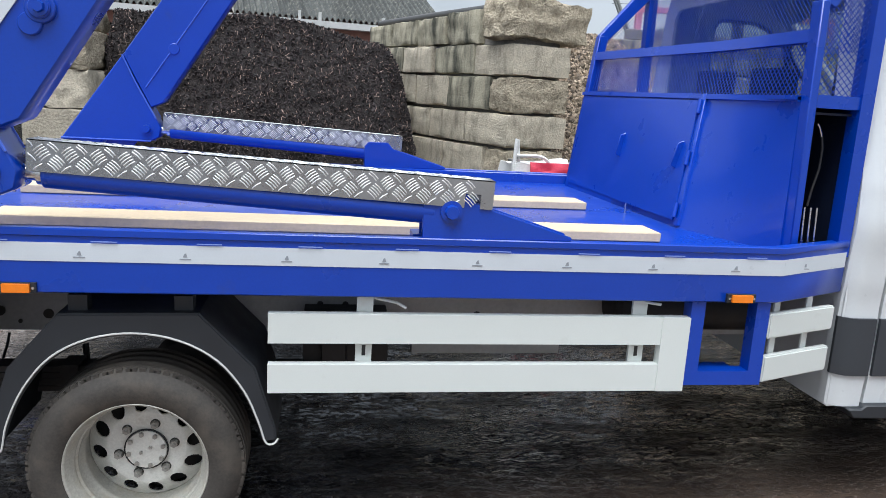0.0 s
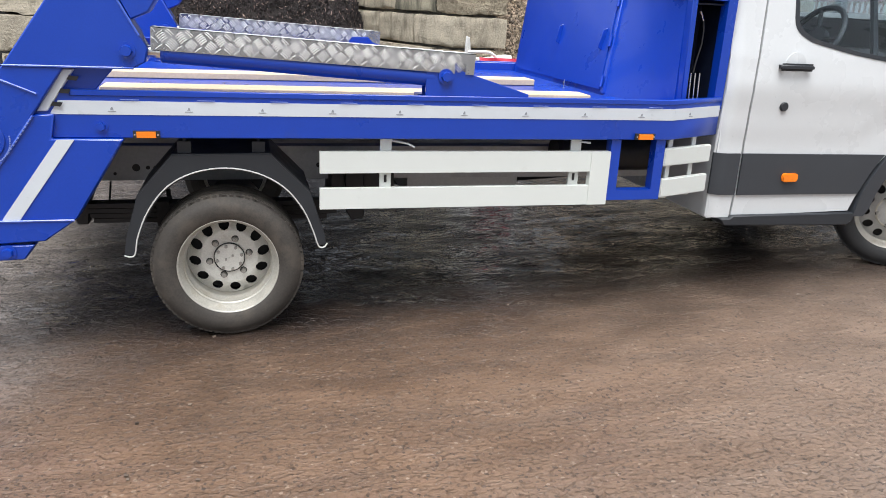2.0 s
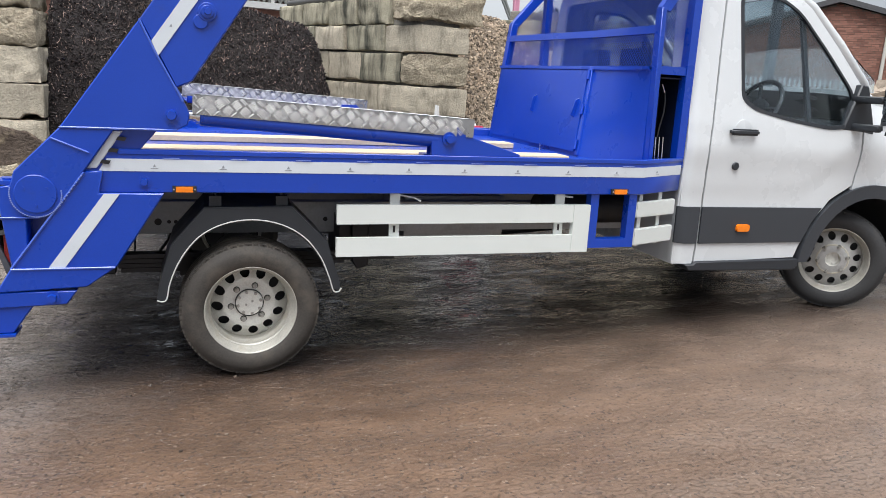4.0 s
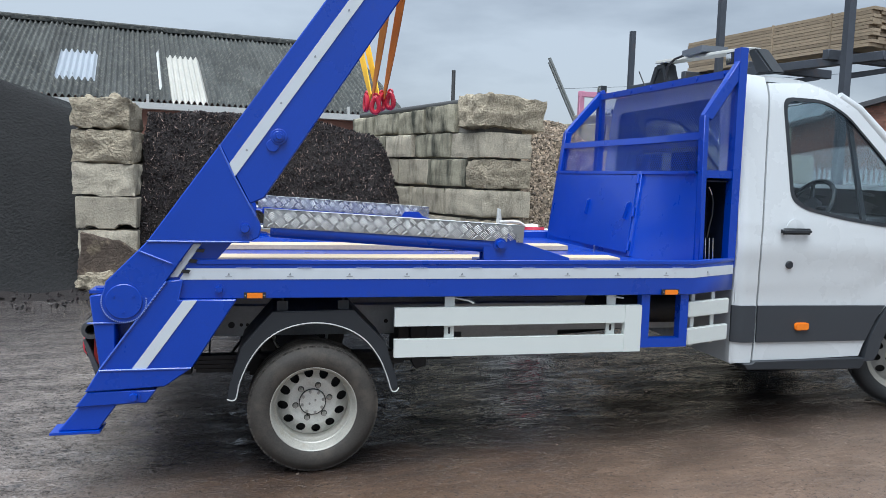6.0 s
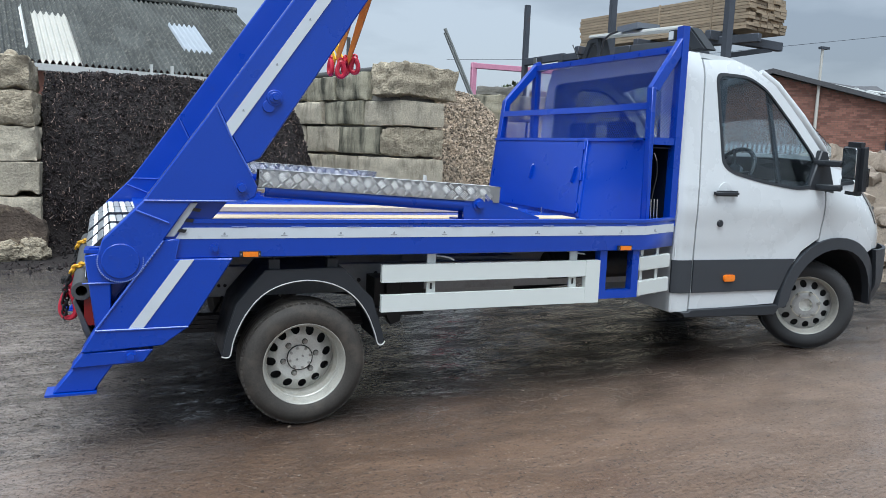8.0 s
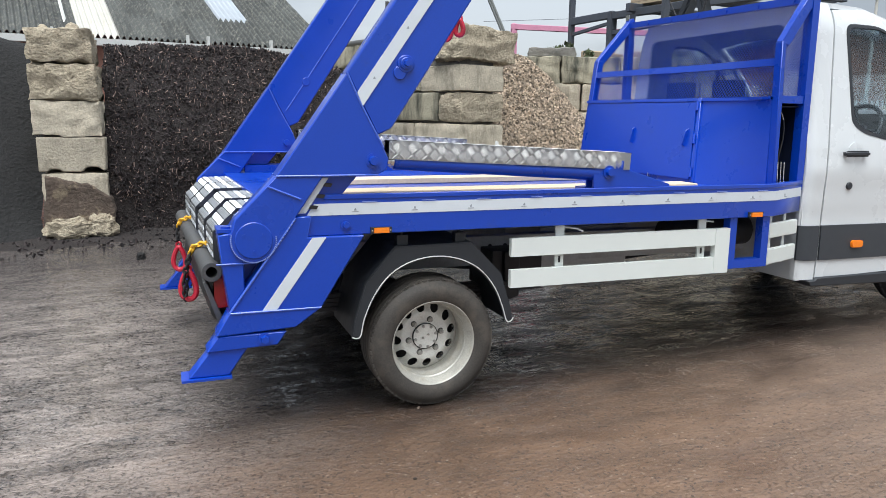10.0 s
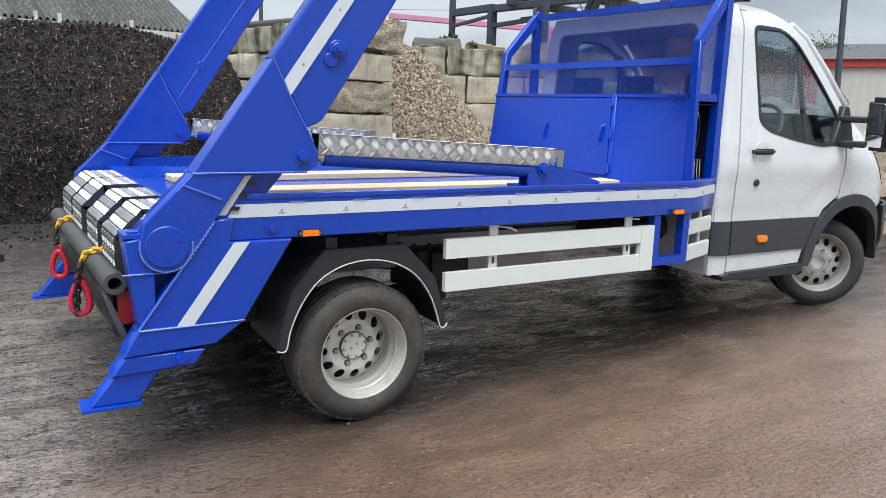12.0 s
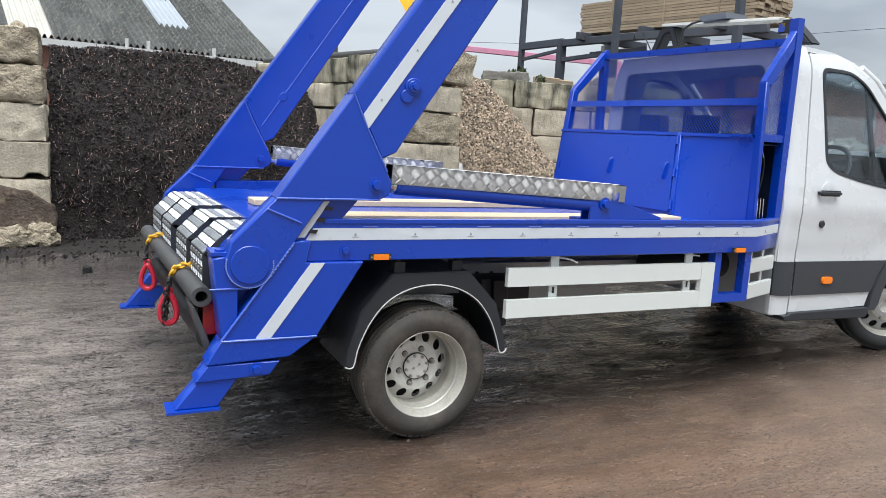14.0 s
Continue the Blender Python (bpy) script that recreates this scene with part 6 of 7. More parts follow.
for off in (-0.03, 0.045):
    sling((0.44 + off, YC + 0.02, 2.09), (0.43 + off, 0.125, 2.86), 0.06, ORANGE, "lifting_sling", "orange webbing sling hanging from the lift arm")
sling((0.40, YC + 0.03, 2.08), (0.36, 2.19, 2.86), 0.05, YSTRAP, "lifting_sling", "yellow webbing sling hanging from the far lift arm")
sling((0.45, YC + 0.03, 2.08), (0.42, 2.19, 2.86), 0.05, YSTRAP, "lifting_sling", "yellow webbing sling hanging from the far lift arm")
for dx, dy, dz, turn in ((-0.06, 0.03, 0.0, 0.2), (-0.01, -0.05, -0.02, 1.3), (0.04, 0.03, 0.01, 2.2), (0.09, -0.02, 0.015, 0.9)):
    hook((0.43 + dx, YC + dy, 2.045 + dz), RED, 0.085, "sling_hook", "red coated hook at the end of the slings", turn, 0.016)


# ---- heaps and block walls of the yard ----
def block_mesh(lx, ly, lz, rough, seed, n=13):
    """A cast concrete block standing on its base middle: flat faces with low swells, worn and chipped edges; rough ones are split faces."""
    bm = bmesh.new()
    bmesh.ops.create_cube(bm, size=1.0)
    bmesh.ops.subdivide_edges(bm, edges=bm.edges[:], cuts=n, use_grid_fill=True)
    size, off = Vector((lx, ly, lz)), Vector((seed * 7.3, seed * 3.1, seed))
    for v in bm.verts:
        p = v.co.copy()
        w = Vector((p.x * lx, p.y * ly, p.z * lz))
        gaps = sorted((0.5 - abs(p[k])) * size[k] for k in range(3))
        chip = noise.noise(w * 2.6 + off) * 0.5 + 0.5 * noise.noise(w * 6.5 + off)
        worn = 0.008 + 0.05 * max(0.0, chip - 0.12)
        if gaps[1] < 0.07:                                 # near an edge
            q = Vector([c if abs(2 * e) < 0.98 else c - math.copysign(worn * (1 - gaps[1] / 0.07), c) for c, e in zip(w, p)])
            w = q
        f = noise.noise_vector(w * 2.0 + off)
        g = noise.noise_vector(w * 7.5 + off)
        v.co = w + rough * (0.35 * f + 0.55 * g) + Vector((0, 0, lz / 2))
    return bm


def block(x, y, z, lx, ly, lz, yaw=0.0, rough=0.03, mat=None, seed=0.0, tilt=0.0, label="weathered pale concrete block in a stacked wall", group=""):
    bm = block_mesh(lx, ly, lz, rough, seed)
    ob = part("concrete_block", bm, mat or STONE, None, "", 60)
    ob.matrix_basis = pose(x, y, z, 0, tilt, yaw)
    return tagged(ob, label, "block", group)


random.seed(5)
# stack at the end of the left-hand bay wall
tops = ((-0.09, 0.46, 0.74, STONE_DARK, 0.05), (0.37, 0.41, 0.77, STONE, 0.035), (0.785, 0.42, 0.78, STONE, 0.022), (1.21, 0.425, 0.8, STONE, 0.045), (1.64, 0.43, 0.79, STONE_ROUGH, 0.07), (2.075, 0.39, 0.75, STONE_ROUGH, 0.07))
for k, (z, h, w, mat, rough) in enumerate(tops):
    for row in range(3):
        w = w - 0.045 if not row else w
        if row and k == 5:
            continue
        x = -2.257 - 0.022 * k + random.uniform(-0.012, 0.012) - row * 0.12
        name = "weathered pale concrete block, stacked at a bay end"
        if k == 2 and row == 0:
            prof = [(-0.37, 0.0), (-0.27, 0.0), (-0.24, 0.035), (-0.14, 0.035), (-0.1, 0.0), (0.1, 0.0), (0.15, 0.06), (0.28, 0.06), (0.33, 0.015), (0.37, 0.015), (0.375, 0.41), (-0.375, 0.415)]
            bm = prism(bmesh.new(), prof, -0.56, 0.56, "y", 0.012)
            bmesh.ops.triangulate(bm, faces=bm.faces[:])
            bmesh.ops.subdivide_edges(bm, edges=bm.edges[:], cuts=3)
            for v in bm.verts:
                v.co += 0.008 * noise.noise_vector(v.co * 5.0)
            ob = part("concrete_block", bm, STONE, None)
            ob.matrix_basis = pose(x, 7.14, z, 0, 0, -0.5)
            tagged(ob, "pale concrete block with notched underside in the stack", "block", "blocks of the bay end")
            continue
        block(x, 7.15 + row * 1.2, z, w, 1.15, h - 0.008, random.uniform(-1.5, 1.5), rough, mat, k * 1.7 + row, 0, name, "blocks of the bay end")
for x, s in ((-2.12, 0.09), (-2.45, 0.06)):
    bm = bmesh.new()
    bmesh.ops.create_icosphere(bm, subdivisions=3, radius=s)
    for v in bm.verts:
        v.co *= 1 + 0.3 * noise.noise(v.co * 12)
    ob = part("loose_stone", bm, STONE_ROUGH, None, "", 60)
    ob.location = (x - 0.1, 6.85, 2.46)
    tagged(ob, "loose stone lying on the block stack", "stone", "loose stones on the stack")


# angled wall between the mulch and the gravel: from its near end back to the left
NEAR_L, NEAR_R, FAR_L = Vector((2.86, 7.0)), Vector((3.76, 7.08)), Vector((1.45, 10.9))
along = (FAR_L - NEAR_L).normalized()
yaw_wall = math.degrees(math.atan2(along.y, along.x)) - 90
across = Vector((along.y, -along.x))
courses = ((-0.02, 0.50), (0.49, 0.475), (0.975, 0.44), (1.42, 0.455), (1.88, 0.41))
lengths = ((1.1, 1.05, 1.1, 1.0, 0.8), (0.57, 1.16, 1.1, 1.1, 1.1), (1.11, 1.08, 1.05, 1.0, 0.8), (0.51, 1.15, 1.02, 1.1, 1.1), (0.97, 1.18, 1.0, 1.0, 0.9))
SPLIT, STREAKED = {(3, 0), (1, 0)}, {(3, 1), (4, 1), (4, 3), (2, 3)}
for k, (z, h) in enumerate(courses):
    s = 0.0
    for i, ln in enumerate(lengths[k]):
        c = NEAR_L + along * (s + ln / 2) + across * 0.45
        mat = STONE_ROUGH if (k, i) in SPLIT else STONE_STAIN if (k, i) in STREAKED else STONE
        block(c.x, c.y, z + (0.0 if k < 3 else 0.012 * s), 0.9 + random.uniform(-0.03, 0.03), ln - 0.022, h - 0.022, yaw_wall + random.uniform(-0.7, 0.7), 0.055 if mat is STONE_ROUGH else 0.02, mat, 20 + k * 6.1 + i, random.uniform(-0.5, 0.5), "weathered pale concrete block of the dividing wall", "blocks of the dividing wall")
        s += ln
# dark core added inside the wall so gaps between blocks look shaded
mid = NEAR_L + along * 2.65 + across * 0.45
block(mid.x, mid.y, 0.0, 0.72, 5.0, 2.36, yaw_wall, 0.0, STONE_DARK, 65, 0, "dark core added inside the dividing wall to blacken its joints", "blocks of the dividing wall")
# capping course: a big broken block at the near end, lower ones behind
c = NEAR_L + along * 0.35 + across * 0.52
block(c.x + 0.0, c.y, 2.33, 1.2, 0.75, 0.48, yaw_wall + 3, 0.085, STONE_ROUGH, 71, 1.5, "large broken stone block on top of the dividing wall", "blocks of the dividing wall")
s = 0.85
for k, (ln, h) in enumerate(((0.95, 0.34), (0.9, 0.29), (0.95, 0.27), (0.9, 0.25))):
    c = NEAR_L + along * (s + ln / 2) + across * 0.45
    block(c.x, c.y, 2.29 + 0.012 * s, 0.88, ln - 0.02, h + 0.1, yaw_wall, 0.035, STONE_STAIN, 80 + k, -1.5, "stained concrete block on top of the dividing wall", "blocks of the dividing wall")
    s += ln
bm = tube(bmesh.new(), [(3.0, 8.1, 2.82), (2.2, 9.6, 2.76), (1.5, 11.2, 2.72)], 0.06, 10)
tagged(part("old_pole", bm, STEEL), "old grey pole lying along the wall top", "pole")

# wall behind the gravel bay
for k in range(6):
    for i in range(5):
        a, b = Vector((4.1, 10.2)), Vector((9.2, 7.9))
        d = (b - a).normalized()
        c = a + d * (i * 1.12 + (0.5 if k % 2 else 0.1)) + Vector((0.4, 0.5))
        if k == 5:
            if i in (1, 3):
                block(c.x, c.y, 2.66, 0.9, 0.5, 0.18, math.degrees(math.atan2(d.y, d.x)), 0.05, STONE_DARK, 130 + i, 0, "dark stained stone on the back wall", "blocks of the gravel bay")
            continue
        block(c.x, c.y, 0.1 + 0.515 * k, 1.1, 0.8, 0.505, math.degrees(math.atan2(d.y, d.x)) + random.uniform(-1, 1), 0.025 if k < 4 else 0.05, STONE if k < 4 else STONE_STAIN, 100 + k * 5 + i, 0, "damp grey concrete block behind the gravel", "blocks of the gravel bay")


def smooth(a, b, v):
    t = max(0.0, min(1.0, (v - a) / (b - a)))
    return t * t * (3 - 2 * t)


def heap_point(x, y, z, rough=0.1):
    """A place on a heap's sheet, pushed about by its lumps."""
    f = noise.noise(Vector((x * 2.2, y * 2.2, z * 2.2))) * 0.6 + noise.noise(Vector((x * 6, y * 6, z * 6 + 5))) * 0.4
    return (x + rough * 0.5 * noise.noise(Vector((x * 5, z * 5, 9))), y + rough * f, z + rough * f * 0.6)


def heap(name, fn, x0, x1, y0, y1, step, mat, rough, label, category, kind="structure"):
    """A heap of loose stuff as a sheet over a plan, its height given by fn."""
    xs, ys = np.arange(x0, x1 + 1e-6, step), np.arange(y0, y1 + 1e-6, step)
    verts, faces = [], []
    for y in ys:
        for x in xs:
            z = fn(x, y)
            verts.append(heap_point(x, y, z, rough))
    w = len(xs)
    for j in range(len(ys) - 1):
        for i in range(w - 1):
            faces.append((j * w + i, j * w + i + 1, (j + 1) * w + i + 1, (j + 1) * w + i))
    ob = new(name, raw_mesh(name, verts, faces, mat, True))
    return tagged(ob, label, category, kind=kind)


def scatter(fn, count, seed, box_, size, flat):
    """Small chips or stones over a heap, as many on its steep faces as on flat ones: rough six-sided pieces turned at random."""
    rng = np.random.default_rng(seed)
    verts, faces = [], []
    x0, x1, y0, y1 = box_
    base = np.array([(-1, -1, -1), (1, -1, -1), (1, 1, -1), (-1, 1, -1), (-1, -1, 1), (1, -1, 1), (1, 1, 1), (-1, 1, 1)], float) * 0.5
    quad = ((0, 3, 2, 1), (4, 5, 6, 7), (0, 1, 5, 4), (1, 2, 6, 5), (2, 3, 7, 6), (3, 0, 4, 7))
    made = 0
    while made < count:
        x, y = rng.uniform(x0, x1), rng.uniform(y0, y1)
        z = fn(x, y)
        made += 0.12
        if z < slope(x) + 0.02:
            continue
        steep = math.hypot(1.0, (fn(x + 0.02, y) - z) / 0.02, (fn(x, y + 0.02) - z) / 0.02)
        if rng.uniform(0, 6.0) > steep:
            continue
        made += 0.88
        s = size * rng.uniform(0.5, 1.6)
        shape = np.array(flat) * s * rng.uniform(0.7, 1.3, 3)
        q = np.array(Euler(tuple(rng.uniform(0, 6.28, 3))).to_matrix())
        pts = (base * (1 + rng.uniform(-0.25, 0.25, (8, 1)))) * shape @ q.T + heap_point(x, y, z)
        n = len(verts)
        verts += [tuple(p) for p in pts]
        faces += [tuple(n + i for i in f) for f in quad]
    return verts, faces


def mulch_z(x, y):
    top = 2.47 - 0.06 * smooth(-1.0, -1.9, x) - 0.36 * smooth(-0.4, 1.7, x) + 0.05 * noise.noise(Vector((x * 1.3, y * 1.3, 0)))
    right = 1 - smooth(1.2, 2.08, x - 0.10 * (y - 8.2) - 0.12 * noise.noise(Vector((y, x, 2)))) ** 1.5
    front = 6.62 + 0.38 * smooth(-1.9, -0.5, x) + 0.1 * noise.noise(Vector((x * 0.9, 0, 1)))
    lift = min(1.0, max(0.0, (y - front) / 0.95))
    rise = 0.28 * smooth(0.0, 0.22, lift) + 0.72 * lift ** 0.85 if lift < 1 else 1.0
    over = 0.0 if y < 9.3 else 0.12 * (y - 9.3)
    return slope(x) - 0.03 + (top - over) * rise * right


heap("mulch_heap", mulch_z, -1.95, 2.4, 6.4, 12.0, 0.05, MULCH, 0.1, "tall heap of dark bark mulch between block walls", "heap", "stuff")
v, f = scatter(mulch_z, 36000, 3, (-1.95, 2.2, 6.5, 8.9), 0.042, (1.0, 0.3, 0.16))
tagged(new("bark_chips", raw_mesh("bark_chips", v, f, CHIP)), "loose dark bark chips on the mulch heap", "bark chips", kind="stuff")
v, f = scatter(mulch_z, 7000, 4, (-1.95, 2.2, 6.5, 8.8), 0.03, (1.8, 0.2, 0.12))
tagged(new("wood_splinters", raw_mesh("wood_splinters", v, f, CHIP_PALE)), "paler wood splinters on the mulch heap", "bark chips", kind="stuff")


def gravel_z(x, y):
    run = smooth(6.9, 9.4, y + 0.25 * noise.noise(Vector((x, y, 4)))) * 2.55
    side = 1 - 0.9 * smooth(4.6, 7.0, x - 0.5 * (9.4 - y))
    return slope(x) - 0.03 + run * side + 0.04 * noise.noise(Vector((x * 2, y * 2, 1)))


heap("gravel_heap", gravel_z, 3.2, 8.6, 6.8, 10.6, 0.08, GRAVEL, 0.1, "sloping heap of pinkish brown gravel", "heap", "stuff")
v, f = scatter(gravel_z, 38000, 6, (3.3, 6.6, 7.0, 10.0), 0.031, (1.0, 0.8, 0.62))
tagged(new("gravel_stones", raw_mesh("gravel_stones", v, f, PEBBLE)), "mixed gravel stones lying on the heap", "gravel", kind="stuff")


def soil_z(x, y):
    run = smooth(6.2, 8.6, y + 0.3 * noise.noise(Vector((x * 0.7, y * 0.7, 6))))
    top = 2.5 + 0.6 * smooth(-2.7, -4.8, x)
    return slope(x) - 0.05 + run * top


heap("soil_heap", soil_z, -11.0, -2.62, 5.9, 12.0, 0.1, SOIL, 0.08, "dark soil heap beyond the block wall", "heap", "stuff")
# spilled mulch and pale stuff at the foot of the bays
rng = np.random.default_rng(12)


def foot_z(x, y):
    return slope(x) + 0.06 * smooth(6.2, 7.0, y) + 0.025


heap("mulch_spill", lambda x, y: slope(x) - 0.02 + 0.09 * smooth(5.7 + 0.3 * noise.noise(Vector((x, 0, 3))), 7.0, y) + 0.02 * noise.noise(Vector((x * 3, y * 3, 2))), -6.0, 3.0, 5.5, 7.3, 0.07, MULCH, 0.03, "spilled dark mulch along the foot of the bays", "mulch", "stuff")
v, f = scatter(foot_z, 1500, 21, (-5.0, 2.5, 5.5, 7.0), 0.03, (1.0, 0.5, 0.4))
tagged(new("spilled_chips", raw_mesh("spilled_chips", v, f, CHIP)), "bark chips spilled on the wet yard", "bark chips", kind="stuff")
def lump(name, at, size, mat, rough, label, seed):
    bm = bmesh.new()
    bmesh.ops.create_icosphere(bm, subdivisions=5, radius=1.0)
    for v in bm.verts:
        d = noise.noise(v.co * 2.1 + Vector((seed, 0, 0))) * rough + noise.noise(v.co * 6 + Vector((0, seed, 0))) * rough * 0.5 + noise.noise(v.co * 15) * rough * 0.3
        q = v.co.normalized()
        q = Vector([math.copysign(abs(c) ** 0.75, c) for c in q])
        v.co = Vector((q.x * size[0], q.y * size[1], q.z * size[2])) * (1 + d)
    ob = part(name, bm, mat, None, "", 70)
    ob.location = at
    return tagged(ob, label, "rubble")


def broken_foot_block():
    """The lowest block of the stack: split along a slope, caked with earth above crumbling pale stone."""
    bm = prism(bmesh.new(), [(-0.37, -0.1), (0.39, -0.1), (0.4, 0.3), (0.36, 0.47), (0.1, 0.62), (-0.2, 0.71), (-0.36, 0.73)], -0.28, 0.1, "y", 0.015)
    bmesh.ops.triangulate(bm, faces=bm.faces[:])
    for _ in range(2):
        bmesh.ops.subdivide_edges(bm, edges=[e for e in bm.edges if e.calc_length() > 0.06], cuts=2)
        bmesh.ops.triangulate(bm, faces=bm.faces[:])
    for v in bm.verts:
        v.co += 0.03 * noise.noise_vector(v.co * 3.0 + Vector((4, 1, 0))) + 0.014 * noise.noise_vector(v.co * 11.0)
    ob = part("concrete_block", bm, STONE_FOOT, None, "", 60)
    ob.location = (-2.27, 6.82, 0.02)
    tagged(ob, "broken earth-caked block at the foot of the stack", "block", "blocks of the bay end")


broken_foot_block()
lump("pale_rubble_lump", (-2.36, 6.5, 0.1), (0.25, 0.07, 0.13), STONE_ROUGH, 0.4, "crumbling pale yellowish lump against the block stack", 8.0)
lump("pale_rubble_lump", (-2.02, 6.53, 0.12), (0.15, 0.06, 0.14), STONE_ROUGH, 0.4, "small crumbling pale lump against the block stack", 5.0)
lump("dark_clod", (-1.55, 4.95, 0.0), (0.045, 0.04, 0.045), SOIL, 0.3, "dark clod of earth on the wet yard", 2.0)
lump("pale_stone", (-0.02, -1.42, 0.012), (0.017, 0.015, 0.016), STONE_ROUGH, 0.2, "small pale stone lying on the mud", 4.0)


def loose_stones():
    r = np.random.default_rng(33)
    verts, faces = [], []
    base = np.array([(-1, -1, -1), (1, -1, -1), (1, 1, -1), (-1, 1, -1), (-1, -1, 1), (1, -1, 1), (1, 1, 1), (-1, 1, 1)], float) * 0.5
    quad = ((0, 3, 2, 1), (4, 5, 6, 7), (0, 1, 5, 4), (1, 2, 6, 5), (2, 3, 7, 6), (3, 0, 4, 7))
    for _ in range(420):
        x, y = r.uniform(-5, 7), r.uniform(-3.0, 6.0)
        s = 0.007 * r.uniform(0.5, 2.0)
        q = np.array(Euler((0, 0, r.uniform(0, 6.28))).to_matrix())
        pts = base * (1 + r.uniform(-0.3, 0.3, (8, 1))) * np.array((1, 0.8, 0.55)) * s @ q.T + (x, y, ground_z(x, y) + s * 0.2)
        n = len(verts)
        verts += [tuple(p) for p in pts]
        faces += [tuple(n + i for i in g) for g in quad]
    tagged(new("loose_stones", raw_mesh("loose_stones", verts, faces, WETGRIT)), "small loose stones on the muddy yard", "stones", kind="stuff")


loose_stones()

# bulk bag standing beyond the lorry
def bulk_bag(x, y, w, d, top):
    z0 = slope(x)
    bm = bmesh.new()
    bmesh.ops.create_cube(bm, size=1.0)
    bmesh.ops.subdivide_edges(bm, edges=bm.edges[:], cuts=9, use_grid_fill=True)
    for v in bm.verts:
        p = v.co.copy()
        bulge = 1 + 0.12 * math.cos(p.z * math.pi) * (1 - 0.3 * abs(p.x * p.y) * 4)
        q = Vector((p.x * w * bulge, p.y * d * bulge, (p.z + 0.5) * (top - z0)))
        f = noise.noise_vector(Vector((q.x * 5, q.y * 5, q.z * 4)))
        v.co = q + 0.045 * f + Vector((x, y, z0))
        v.co.z = max(z0 + 0.005, v.co.z)
    bag = part("bulk_bag", bm, BAG, None, "", 60)
    tagged(bag, "white woven bulk bag with a red print beyond the lorry", "bag")
    bm = bmesh.new()
    bmesh.ops.create_grid(bm, x_segments=10, y_segments=8, size=0.5)
    for v in bm.verts:
        u, h = v.co.x, v.co.y
        f = 0.03 * noise.noise(Vector((u * 5, h * 5, 2)))
        v.co = Vector((x - 0.02 + u * w * 0.62, y - d * 0.61 + f - 0.01 + 0.12 * max(0, h) ** 2, top - 0.1 + h * 0.28))
    got = bmesh.ops.extrude_face_region(bm, geom=bm.faces[:])
    for v in got["geom"]:
        if isinstance(v, bmesh.types.BMVert):
            v.co.y += 0.02
    part("red_print", bm, BAG_RED, bag, "crumpled red printed panel")
    for a, b, c in (((x - 0.36, y - 0.3, top - 0.1), (x - 0.345, y - 0.3, top + 0.24), (x - 0.31, y - 0.28, top + 0.02)),
                    ((x - 0.34, y - 0.32, top + 0.09), (x - 0.12, y - 0.36, top + 0.09), (x + 0.0, y - 0.36, top + 0.0))):
        bm = tube(bmesh.new(), curved([a, b, c], 6), 0.017, 6)
        part("lifting_loop", bm, BAG, bag, "white webbing loop")


bulk_bag(2.66, 4.78, 0.66, 0.66, 0.99)
block(3.3, 6.65, 0.05, 0.9, 0.5, 0.8, 4, 0.05, STONE_DARK, 160, 0, "dark stone block in front of the dividing wall")

# rubble heap ahead of the cab
def rubble_z(x, y):
    d = math.hypot((x - 9.0) / 2.7, (y - 4.4) / 2.9)
    return slope(x) - 0.05 + 1.55 * max(0.0, 1 - d) ** 0.8


heap("rubble_core", rubble_z, 6.2, 12.0, 1.4, 7.4, 0.1, GRAVEL, 0.08, "fine rubble filling the heap of stones", "rubble", "stuff")
random.seed(9)
for k in range(150):
    x, y = 9.0 - random.uniform(-0.6, 2.6), 4.4 - random.uniform(-0.9, 2.8)
    z = rubble_z(x, y)
    if z < slope(x) - 0.02:
        continue
    s = random.uniform(0.15, 0.34)
    ob = part("rubble_stone", block_mesh(s * 1.35, s, s * 0.8, 0.05, k * 1.3, 4), RUBBLE, None, "", 60)
    ob.matrix_basis = pose(x, y, z - 0.25 * s, random.uniform(-30, 30), random.uniform(-30, 30), random.uniform(0, 360))
    tagged(ob, "broken pale stone in a rubble heap", "stone", "stones of the rubble heap")


